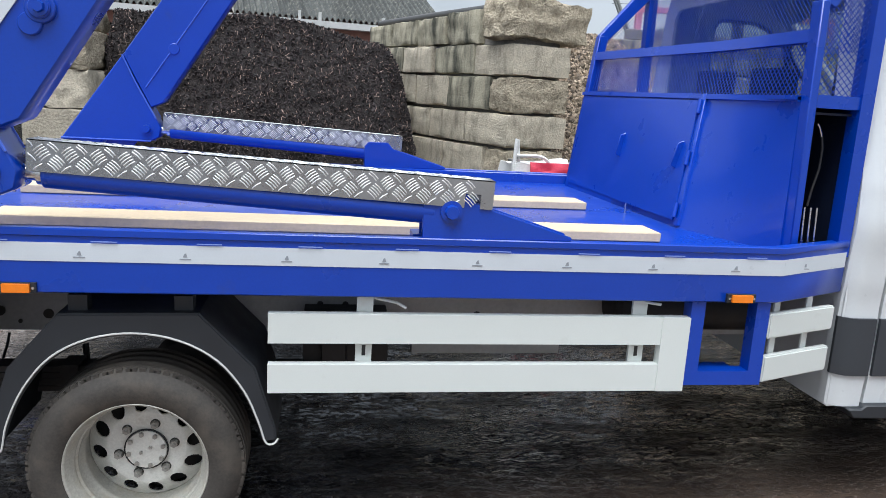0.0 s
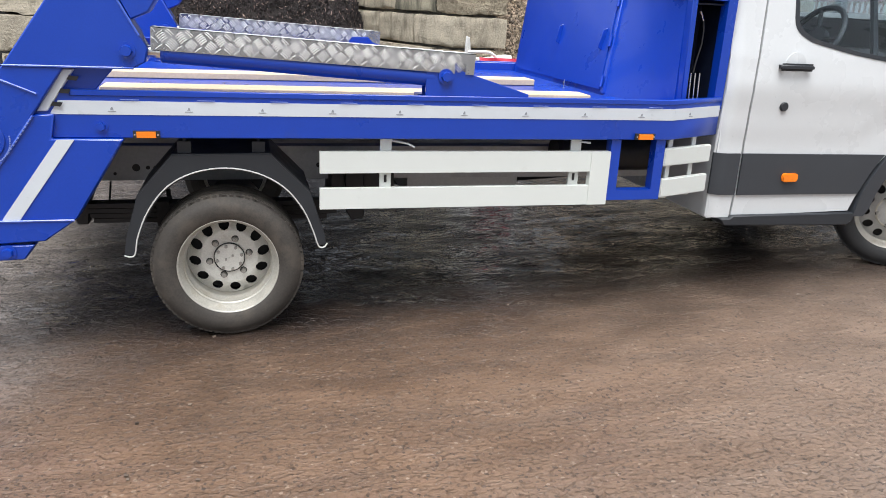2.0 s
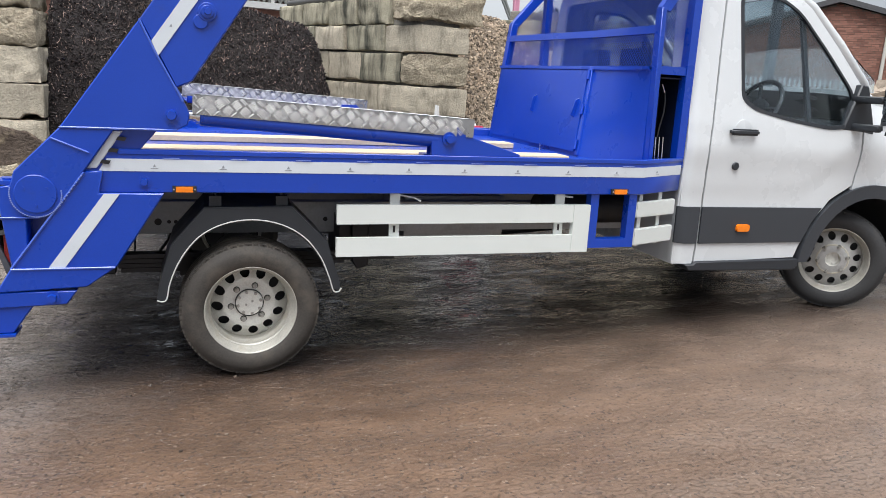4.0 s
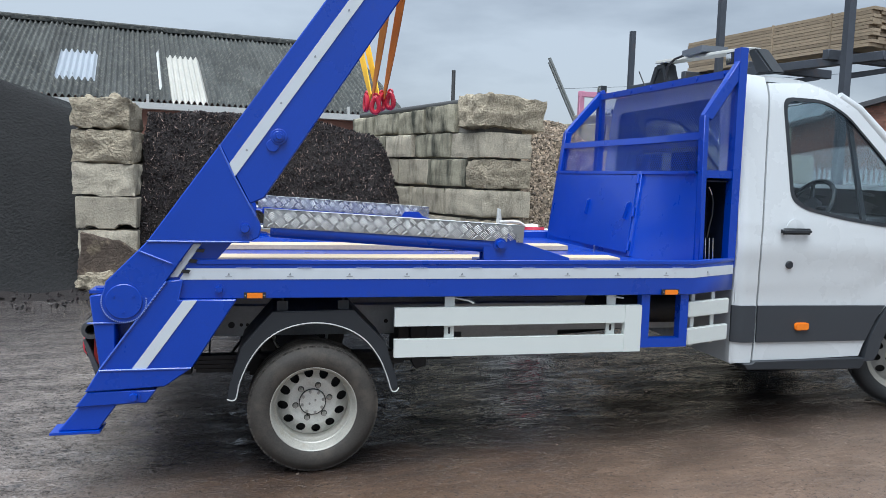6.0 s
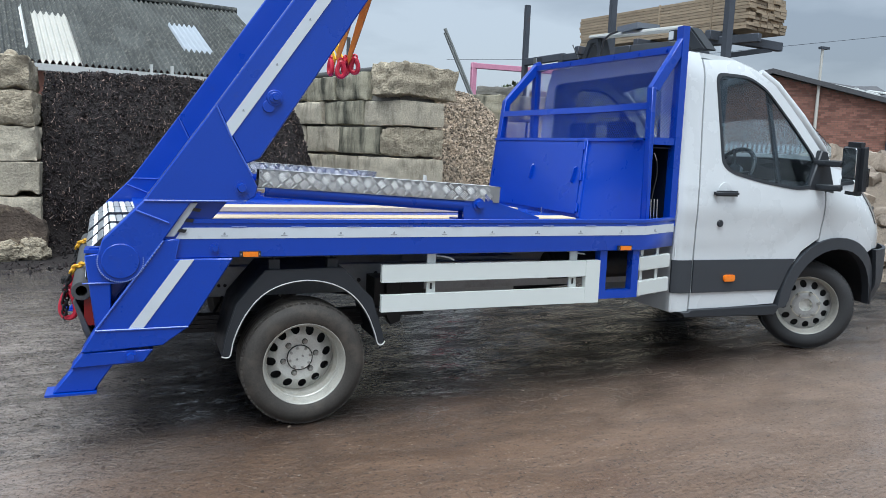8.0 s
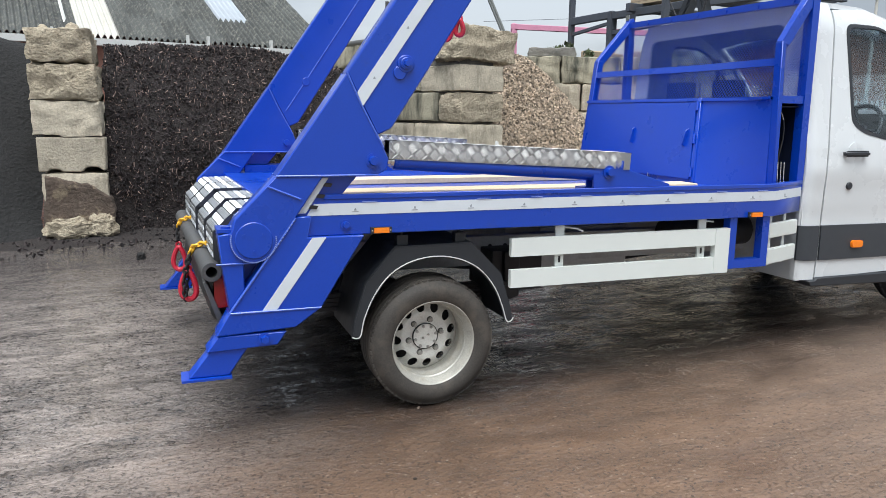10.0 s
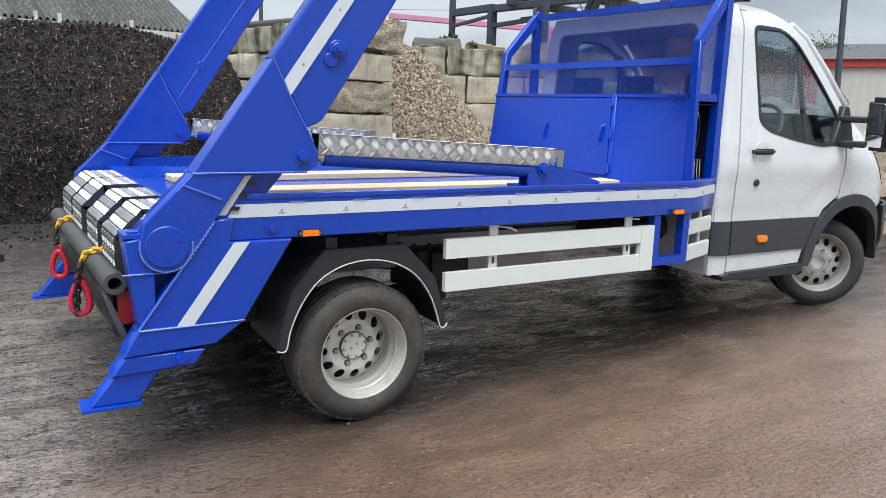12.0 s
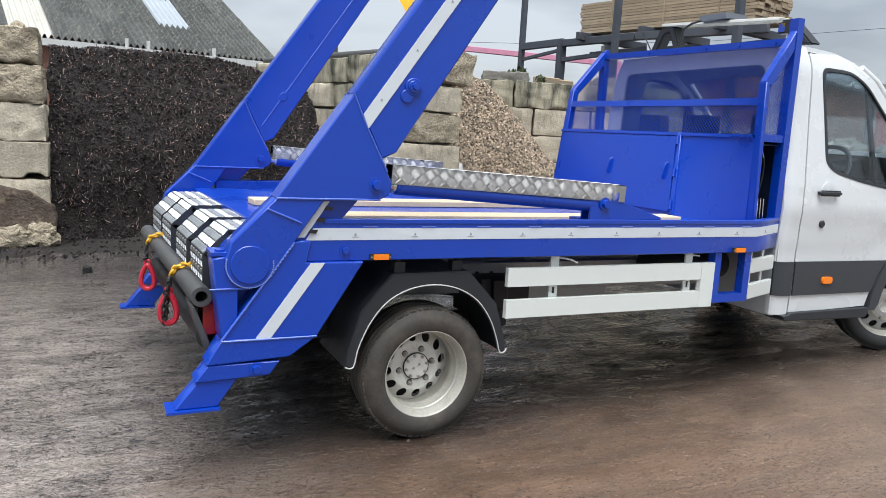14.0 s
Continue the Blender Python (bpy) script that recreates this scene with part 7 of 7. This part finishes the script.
# ---- long shed with the corrugated roof ----
def shed():
    EY, EZ, RY, RZ = 0.1, 3.88, 8.5, 7.75
    X0, X1 = -24.0, 5.1
    BY = 17.0
    pitch, amp = 0.2, 0.075
    root = thing("shed", "long low shed with a lichened corrugated cement roof", "shed")

    def sheet(xa, xb, ua, ub, lift, mat, name, label):
        cols = max(6, int((xb - xa) / pitch * 6))
        verts, faces = [], []
        rows = [ua + (ub - ua) * k / 6 for k in range(7)]
        for u in rows:
            for i in range(cols + 1):
                x = xa + (xb - xa) * i / cols
                z = EZ + (RZ - EZ) * u + amp * math.cos(2 * math.pi * x / pitch) + lift + 0.02 * noise.noise(Vector((x * 0.4, u * 4, 0)))
                verts.append((x, EY - 0.2 + (RY - EY + 0.2) * u, z))
        w = cols + 1
        for j in range(6):
            for i in range(cols):
                faces.append((j * w + i, j * w + i + 1, (j + 1) * w + i + 1, (j + 1) * w + i))
        ob = new(name, raw_mesh(name, verts, faces, mat, True))
        ob.parent = root
        return tagged(ob, label)

    # four lapped courses of sheets, each five corrugations wide
    wide, n = 5 * pitch, 0
    for k in range(4):
        x = X0
        while x < X1 - 0.05:
            xb = min(X1, x + wide)
            n += 1
            sheet(x - 0.03, xb + 0.02, k / 4 - (0.012 if k else 0), (k + 1) / 4 + 0.004, 0.014 * (4 - k) - 0.02 + 0.004 * (n % 3), ROOF, "roof_sheet", "")
            x += wide
    sheet(-3.76, -2.5, 0.0, 0.58, 0.05, ROOF_PALE, "roof_light", "cream translucent roof sheet")
    sheet(-7.57, -6.28, 0.2, 0.55, 0.05, ROOF_BLUE, "roof_light", "clouded blue-white roof sheet")
    sheet(1.33, 2.49, 0.28, 0.63, 0.05, ROOF_BLUE, "roof_light", "clouded blue-white roof sheet")
    sheet(-4.12, -4.03, 0.15, 0.65, 0.06, GUTTER, "roof_patch", "narrow pale patch strip")
    bm = tube(bmesh.new(), [(X0, RY, RZ + 0.06), (X1 + 0.05, RY, RZ + 0.06)], 0.16, 10)
    for k in range(13):
        x = X0 + 1 + 2.0 * k
        box(bm, x - 0.7, x + 0.7, RY - 0.34, RY + 0.1, RZ - 0.06, RZ + 0.1, 0.04)
    part("roof_ridge", bm, ROOF, root, "rounded ridge capping")
    bm = prism(bmesh.new(), [(EY, EZ - 0.12), (EY, 0), (BY - 0.2, 0), (BY - 0.2, EZ - 0.12), (RY, RZ - 0.15)], X0 + 0.1, X1 - 0.15, "x", 0.0)
    part("shed_wall", bm, BRICK, root, "dark red brick wall under the eaves")
    verts = [(X0, RY, RZ), (X1, RY, RZ), (X1, BY, EZ), (X0, BY, EZ), (X0, RY, RZ - 0.08), (X1, RY, RZ - 0.08), (X1, BY, EZ - 0.08), (X0, BY, EZ - 0.08)]
    ob = new("roof_back", raw_mesh("roof_back", verts, [(0, 1, 2, 3), (7, 6, 5, 4), (0, 4, 5, 1), (1, 5, 6, 2), (2, 6, 7, 3), (3, 7, 4, 0)], ROOF))
    ob.parent = root
    bm = bmesh.new()
    prism(bm, [(EY - 0.36, EZ - 0.02), (EY - 0.36, EZ - 0.24), (EY - 0.2, EZ - 0.26), (EY - 0.18, EZ - 0.02), (EY - 0.2, EZ - 0.02), (EY - 0.22, EZ - 0.18), (EY - 0.34, EZ - 0.17), (EY - 0.34, EZ - 0.02)], X0, 4.4, "x", 0.0)
    part("gutter", bm, GUTTER, root, "white plastic gutter")
    for x in (-16.0, -12.5, -9.0, -4.55, -0.35, 0.35, 2.6):
        bm = box(bmesh.new(), x - 0.04, x + 0.04, EY - 0.34, EY - 0.16, EZ - 0.05, EZ + 0.26, 0.01)
        part("gutter_bracket", bm, GUTTER, root)
    bm = cyl(bmesh.new(), (X1 - 1.0, EY - 0.27, EZ - 0.2), (X1 - 1.0, EY - 0.2, 0.2), 0.05, seg=12)
    part("downpipe", bm, GUTTER, root)
    root.matrix_basis = pose(0, 25, 0, 0, 0, 9.5)


shed()

# ---- timber rack ----
def rack():
    root = thing("timber_rack", "tall dark steel cantilever rack", "rack")

    def post(x, y, z1, w=0.12, z0=0.0):
        bm = box(bmesh.new(), x - w / 2, x + w / 2, y - w / 2, y + w / 2, z0, z1, 0.01)
        part("rack_post", bm, RACK, root, "dark steel upright")

    def beam(a, b, w=0.16, h=0.16):
        a, b = Vector(a), Vector(b)
        m = Matrix.Translation(a) @ (b - a).to_track_quat("X", "Z").to_matrix().to_4x4()
        bm = box(bmesh.new(), 0, (b - a).length, -w / 2, w / 2, -h / 2, h / 2, 0.01, m)
        part("rack_beam", bm, RACK, root, "dark steel beam")

    post(8.48, 13.7, 5.3)
    post(8.55, 10.0, 7.0)
    post(9.36, 7.45, 7.0, 0.13)
    post(8.88, 12.5, 3.98, 0.17)
    for y, x in ((11.6, 9.0), (9.9, 9.4), (8.2, 9.85)):
        beam((x - 0.3, y, 3.98), (x + 2.0, y + 0.4, 3.98), 0.14, 0.18)
        beam((x + 0.1, y, 3.6), (x + 1.7, y + 0.35, 3.9), 0.08, 0.1)
    beam((8.48, 13.7, 3.87), (8.9, 12.45, 3.93), 0.14, 0.17)
    beam((8.9, 12.5, 3.9), (9.1, 10.0, 3.86))
    beam((8.85, 12.6, 3.5), (9.3, 9.9, 3.62), 0.08, 0.1)
    beam((9.1, 10.0, 3.86), (10.2, 7.5, 3.9))
    beam((8.48, 13.7, 3.55), (8.86, 12.55, 3.74), 0.07, 0.08)
    # the pack of boards
    a, b = Vector((9.0, 11.95, 4.08)), Vector((9.98, 7.65, 4.08))
    d = (b - a).normalized()
    m = Matrix.Translation(a) @ d.to_track_quat("X", "Z").to_matrix().to_4x4()
    ln = (b - a).length
    bm = bmesh.new()
    random.seed(3)
    for k in range(11):
        for i in range(6):
            e = random.uniform(-0.05, 0.05)
            y0 = i * 0.215 + random.uniform(0, 0.008)
            box(bm, e, ln + random.uniform(-0.05, 0.05), y0, y0 + 0.205, k * 0.062, k * 0.062 + 0.055, 0, m)
    for u in (0.9, 2.3, 3.6):
        box(bm, u, u + 0.03, -0.012, 1.31, -0.01, 0.69, 0, m)
    tagged(part("board_pack", bm, STACKWOOD), "strapped pack of sawn boards on the steel rack", "timber", kind="stuff")


rack()
bm = cyl(bmesh.new(), (7.55, 17.0, 5.08), (9.95, 17.0, 0.4), 0.05, seg=10)
cyl(bm, (7.50, 16.9, 4.94), (9.85, 16.95, 0.4), 0.032, seg=10)
tagged(part("leaning_pole", bm, GALV), "two grey poles leaning together behind the wall", "pole")
bm = bmesh.new()
for p, q in (((9.65, 19.5, 0.2), (9.65, 19.5, 4.4)), ((9.65, 19.5, 4.4), (14.5, 17.5, 4.2)), ((14.5, 17.5, 0.2), (14.5, 17.5, 4.2))):
    q2 = Vector(q) - Vector(p)
    mm = Matrix.Translation(p) @ q2.to_track_quat("X", "Z").to_matrix().to_4x4()
    box(bm, -0.1, q2.length + 0.1, -0.085, 0.085, -0.085, 0.085, 0.01, mm)
tagged(part("pink_frame", bm, PINK), "faded pink steel frame behind the walls", "frame")
bm = cyl(bmesh.new(), (5.2, 19.0, 0.0), (5.2, 19.0, 4.85), 0.06, seg=8)
tagged(part("fence_post", bm, STEEL), "thin grey post behind the dividing wall", "post")
for x, y, s in ((7.3, 10.6, 0.3), (8.4, 10.3, 0.4), (7.9, 10.9, 0.25)):
    bm = box(bmesh.new(), -s, s, -0.12, 0.12, 0, 0.22, 0.02, pose(x, y, 2.66, 0, 0, 12))
    tagged(part("timber_offcut", bm, STACKWOOD), "old timber baulk on the back wall", "timber")
block(7.8, 10.9, 0.1, 3.4, 1.0, 2.55, -24, 0.04, STONE_DARK, 190, 0, "dark mass of old concrete behind the gravel")

# ---- brick building, cream shed, lamp post and fence beyond ----
def brick_building():
    root = thing("brick_building", "red brick workshop with a dark sheeted roof", "building")
    P, R = Vector((20.55, 17.31)), Vector((23.2, 14.4))
    d = (R - P).normalized()
    back = Vector((-d.y, d.x))
    if back.x < 0:
        back = -back
    PK, EV = 4.73, 3.68

    def at(s, depth, z):
        q = P + d * s + back * depth
        return (q.x, q.y, z)

    w = (R - P).length
    face = [(-w, 0.2), (w, 0.2), (w, EV), (0, PK), (-w, EV)]
    lift = {0: 0.5, w: 1.7, -w: 0.0}                       # the roof climbs towards the far end
    verts = [at(s, dep, z + (lift[s] if dep > 1 and z > 1 else 0)) for dep in (0.02, 12.0) for s, z in face]
    faces = [(0, 1, 2, 3, 4), (9, 8, 7, 6, 5)] + [(i, (i + 1) % 5, (i + 1) % 5 + 5, i + 5) for i in range(5)]
    ob = new("wall", raw_mesh("wall", verts, faces, MORTAR))
    ob.parent = root
    tagged(ob, "mortar bed of the brick wall")
    # brick courses on the gable
    bm_v, bm_f = [], []
    rowh, bl = 0.075, 0.225
    z, k = 0.5, 0
    random.seed(2)
    while z < PK - 0.1:
        lim = w if z + rowh < EV else w * (PK - z - rowh) / (PK - EV)
        s = -lim + (0.0 if k % 2 else -0.112)
        while s < lim:
            a, b = max(-lim, s + 0.006), min(lim, s + bl - 0.006)
            if b - a > 0.06:
                o = random.uniform(0, 0.008)
                n = len(bm_v)
                bm_v += [at(u, dep, zz) for dep in (-0.01 - o, 0.03) for u, zz in ((a, z + 0.005), (b, z + 0.005), (b, z + rowh - 0.005), (a, z + rowh - 0.005))]
                bm_f += [tuple(n + i for i in g) for g in ((0, 1, 2, 3), (0, 4, 5, 1), (1, 5, 6, 2), (2, 6, 7, 3), (3, 7, 4, 0))]
            s += bl
        z, k = z + rowh, k + 1
    ob = new("brickwork", raw_mesh("brickwork", bm_v, bm_f, BRICK))
    ob.parent = root
    tagged(ob, "weathered red bricks", kind="stuff")
    for sgn in (-1, 1):
        verts = []
        for dep in (-0.25, 12.2):
            up = 1 if dep > 1 else 0
            for s, z in ((0, PK + 0.02 + 0.5 * up), (sgn * (w + 0.25), EV - 0.1 + lift[sgn * w] * up), (sgn * (w + 0.25), EV + 0.06 + lift[sgn * w] * up), (0, PK + 0.2 + 0.5 * up)):
                verts.append(at(s, dep, z))
        ob = new("roof", raw_mesh("roof", verts, [(0, 1, 2, 3), (7, 6, 5, 4), (0, 4, 5, 1), (1, 5, 6, 2), (2, 6, 7, 3), (3, 7, 4, 0)], FARROOF))
        ob.parent = root
        tagged(ob, "dark sheeted roof slope")
        if sgn > 0:
            a0, a1, b1, b0 = Vector(verts[3]), Vector(verts[2]), Vector(verts[6]), Vector(verts[7])

            def on_roof(u, v, up):
                return (a0.lerp(a1, u)).lerp(b0.lerp(b1, u), v) + Vector((0, 0, up))

            for u0, u1, v0 in ((0.48, 0.85, 0.12), (0.8, 1.0, 0.4), (0.55, 0.75, 0.55)):
                corner = ((u0, v0), (u1, v0), (u1, v0 + 0.07), (u0, v0 + 0.07))
                vs = [on_roof(u, v, up) for up in (-0.02, 0.03) for u, v in corner]
                strip = new("skylight", raw_mesh("skylight", vs, [(3, 2, 1, 0), (4, 5, 6, 7), (0, 1, 5, 4), (1, 2, 6, 5), (2, 3, 7, 6), (3, 0, 4, 7)], SKYLIGHT))
                strip.parent = root
                tagged(strip, "pale translucent roof strip")
    for s0, dep in ((w - 0.12, -0.1), (w + 0.02, -0.1)):
        a = at(s0, dep, 0.3)
        bm = cyl(bmesh.new(), a, (a[0], a[1], EV - 0.1), 0.05, seg=10)
        part("downpipe", bm, RACK, root)
    a = at(w + 0.5, 0.0, 0.3)
    bm = box(bmesh.new(), a[0] - 0.25, a[0] + 0.25, a[1] - 0.25, a[1] + 0.25, 0.3, 3.6, 0.02)
    part("gate_pillar", bm, FASCIA, root, "red painted pillar")


brick_building()


def cream_shed():
    root = thing("cream_shed", "cream clad shed with a red fascia and dark roof", "building")
    a, b = Vector((23.9, 15.4)), Vector((29.5, 5.4))
    d = (b - a).normalized()
    back = Vector((-d.y, d.x))
    if back.x < 0:
        back = -back
    L = (b - a).length

    def at(s, dep, z):
        q = a + d * s + back * dep
        return (q.x, q.y, z)

    verts, faces = [], []
    n = 80
    for i in range(n + 1):
        s = L * i / n
        o = 0.012 if i % 2 else 0.0
        verts += [at(s, -o, 0.3), at(s, -o, 3.5)]
    faces = [(2 * i, 2 * i + 2, 2 * i + 3, 2 * i + 1) for i in range(n)]
    k = len(verts)
    verts += [at(0, 0, 0.3), at(L, 0, 0.3), at(L, 8, 0.3), at(0, 8, 0.3), at(0, 0, 3.5), at(L, 0, 3.5), at(L, 8, 3.5), at(0, 8, 3.5)]
    faces += [(k + 1, k + 2, k + 6, k + 5), (k + 2, k + 3, k + 7, k + 6), (k + 3, k, k + 4, k + 7)]
    ob = new("wall", raw_mesh("wall", verts, faces, CREAM))
    ob.parent = root
    tagged(ob, "cream ribbed metal wall")
    for z0, z1, mat, name, p in ((3.45, 3.72, FASCIA, "fascia", 0.12),):
        vs = [at(s, dep, z) for s in (-0.2, L) for dep in (-p, 0.05) for z in (z0, z1)]
        ob = new(name, raw_mesh(name, vs, [(0, 1, 3, 2), (4, 6, 7, 5), (0, 4, 5, 1), (2, 3, 7, 6), (0, 2, 6, 4), (1, 5, 7, 3)], mat))
        ob.parent = root
        tagged(ob, "red painted fascia board")
    vs = [at(-0.3, -0.2, 3.72), at(L, -0.2, 3.72), at(L, 4, 4.6), at(-0.3, 4, 4.6), at(L, 8.2, 3.72), at(-0.3, 8.2, 3.72)]
    ob = new("roof", raw_mesh("roof", vs, [(0, 1, 2, 3), (3, 2, 4, 5), (0, 3, 5), (1, 4, 2)], FARROOF))
    ob.parent = root
    tagged(ob, "dark sheet roof")
    vs = [at(s, dep, z) for s in (3.3, 4.3) for dep in (-0.06, 0.02) for z in (0.4, 2.0)]
    ob = new("door", raw_mesh("door", vs, [(0, 1, 3, 2), (4, 6, 7, 5), (0, 4, 5, 1), (2, 3, 7, 6), (0, 2, 6, 4), (1, 5, 7, 3)], RACK))
    ob.parent = root
    tagged(ob, "dark door")
    vs = [at(s, dep, z) for s in (3.4, 3.95) for dep in (-0.09, 0.02) for z in (2.08, 2.28)]
    ob = new("sign", raw_mesh("sign", vs, [(0, 1, 3, 2), (4, 6, 7, 5), (0, 4, 5, 1), (2, 3, 7, 6), (0, 2, 6, 4), (1, 5, 7, 3)], SIGN))
    ob.parent = root
    tagged(ob, "small dark green sign")


cream_shed()
bm = cyl(bmesh.new(), (21.5, 16.1, 0.3), (21.5, 16.1, 5.6), 0.07, 0.045, seg=12)
post = tagged(part("lamp_post", bm, CREAM), "tall pale grey lamp post", "lamp post")
bm = box(bmesh.new(), 21.38, 21.75, 16.02, 16.18, 5.58, 5.66, 0.03)
part("lamp_head", bm, RACK, post, "flat dark lamp head")
bm = cyl(bmesh.new(), (15.45, 7.65, 0.3), (15.3, 7.75, 4.6), 0.075, 0.065, seg=12)
tagged(part("telegraph_pole", bm, RACK), "dark wooden pole in front of the cream shed", "pole")
bm = tube(bmesh.new(), [(10.5, 24.0, 5.1), (14, 20.5, 5.05), (18, 17.5, 5.3), (24, 13.0, 6.1), (30, 8.0, 7.0)], 0.008, 5)
tagged(part("overhead_cable", bm, RACK), "thin black overhead cable strung across the sky", "cable")
fence = thing("palisade_fence", "white palisade fence before the brick workshop", "fence")
pale = None
for k in range(40):
    u = 0.1 + 0.63 * k / 39
    x, y = 16.2 + 6.6 * u, 19.8 - 6.8 * u
    if pale is None:
        pale = mesh_from(prism(bmesh.new(), [(-0.04, 0), (0.04, 0), (0.04, 1.85), (0, 1.95), (-0.04, 1.85)], -0.01, 0.01, "y", 0), "pale", GUTTER)
    ob = part("pale", pale, None, fence)
    ob.matrix_basis = pose(x, y, 0.3, 0, 0, -46)
for z in (0.7, 1.75):
    bm = tube(bmesh.new(), [(16.86, 19.17, z), (21.0, 14.87, z)], 0.035, 6)
    part("fence_rail", bm, GUTTER, fence)


def bush(x, y, z, r, count, seed, leaf=1.0):
    rr = np.random.default_rng(seed)
    verts, faces = [], []
    for _ in range(count):
        p = rr.normal(0, 0.42, 3) * r + (x, y, z)
        q = np.array(Euler(tuple(rr.uniform(0, 6.28, 3))).to_matrix())
        pts = np.array([(-0.1, 0, 0), (0, -0.05, 0.02), (0.1, 0, 0), (0, 0.05, 0.02)]) * rr.uniform(0.6, 1.4) * leaf @ q.T + p
        n = len(verts)
        verts += [tuple(v) for v in pts]
        faces.append((n, n + 1, n + 2, n + 3))
    return verts, faces


for n, (x, y, z, r) in enumerate(((6.29, 10.3, 2.82, 0.16), (6.05, 10.35, 2.76, 0.12), (6.5, 10.3, 2.88, 0.13), (6.9, 10.2, 2.78, 0.1))):
    v, f = bush(x, y, z, r, 90, 40 + n)
    ob = new("weeds", raw_mesh("weeds", [tuple(np.array((x, y, z)) + 0.7 * (np.array(p) - (x, y, z))) for p in v], f, LEAF))
    tagged(ob, "tuft of green weeds on the back wall", "weeds", kind="stuff")

tree = thing("tree", "distant pale green tree behind the cream shed", "tree")
bm = bmesh.new()
tube(bm, [(27.2, 15.9, 0.3), (27.25, 15.9, 2.5), (27.2, 15.8, 4.0)], 0.12, 7)
for k in range(9):
    t = 2 * math.pi * k / 9
    tube(bm, [(27.2, 15.85, 2.6 + 0.15 * k), (27.2 + 0.6 * math.cos(t), 15.85 + 0.6 * math.sin(t), 3.6 + 0.12 * k)], 0.035, 5)
part("trunk", bm, RACK, tree, "dark trunk and limbs")
v, f = bush(27.2, 15.9, 4.0, 0.85, 2600, 5, 0.45)
ob = new("crown", raw_mesh("crown", v, f, LEAF))
ob.parent = tree
tagged(ob, "sparse pale green leaves", kind="stuff")
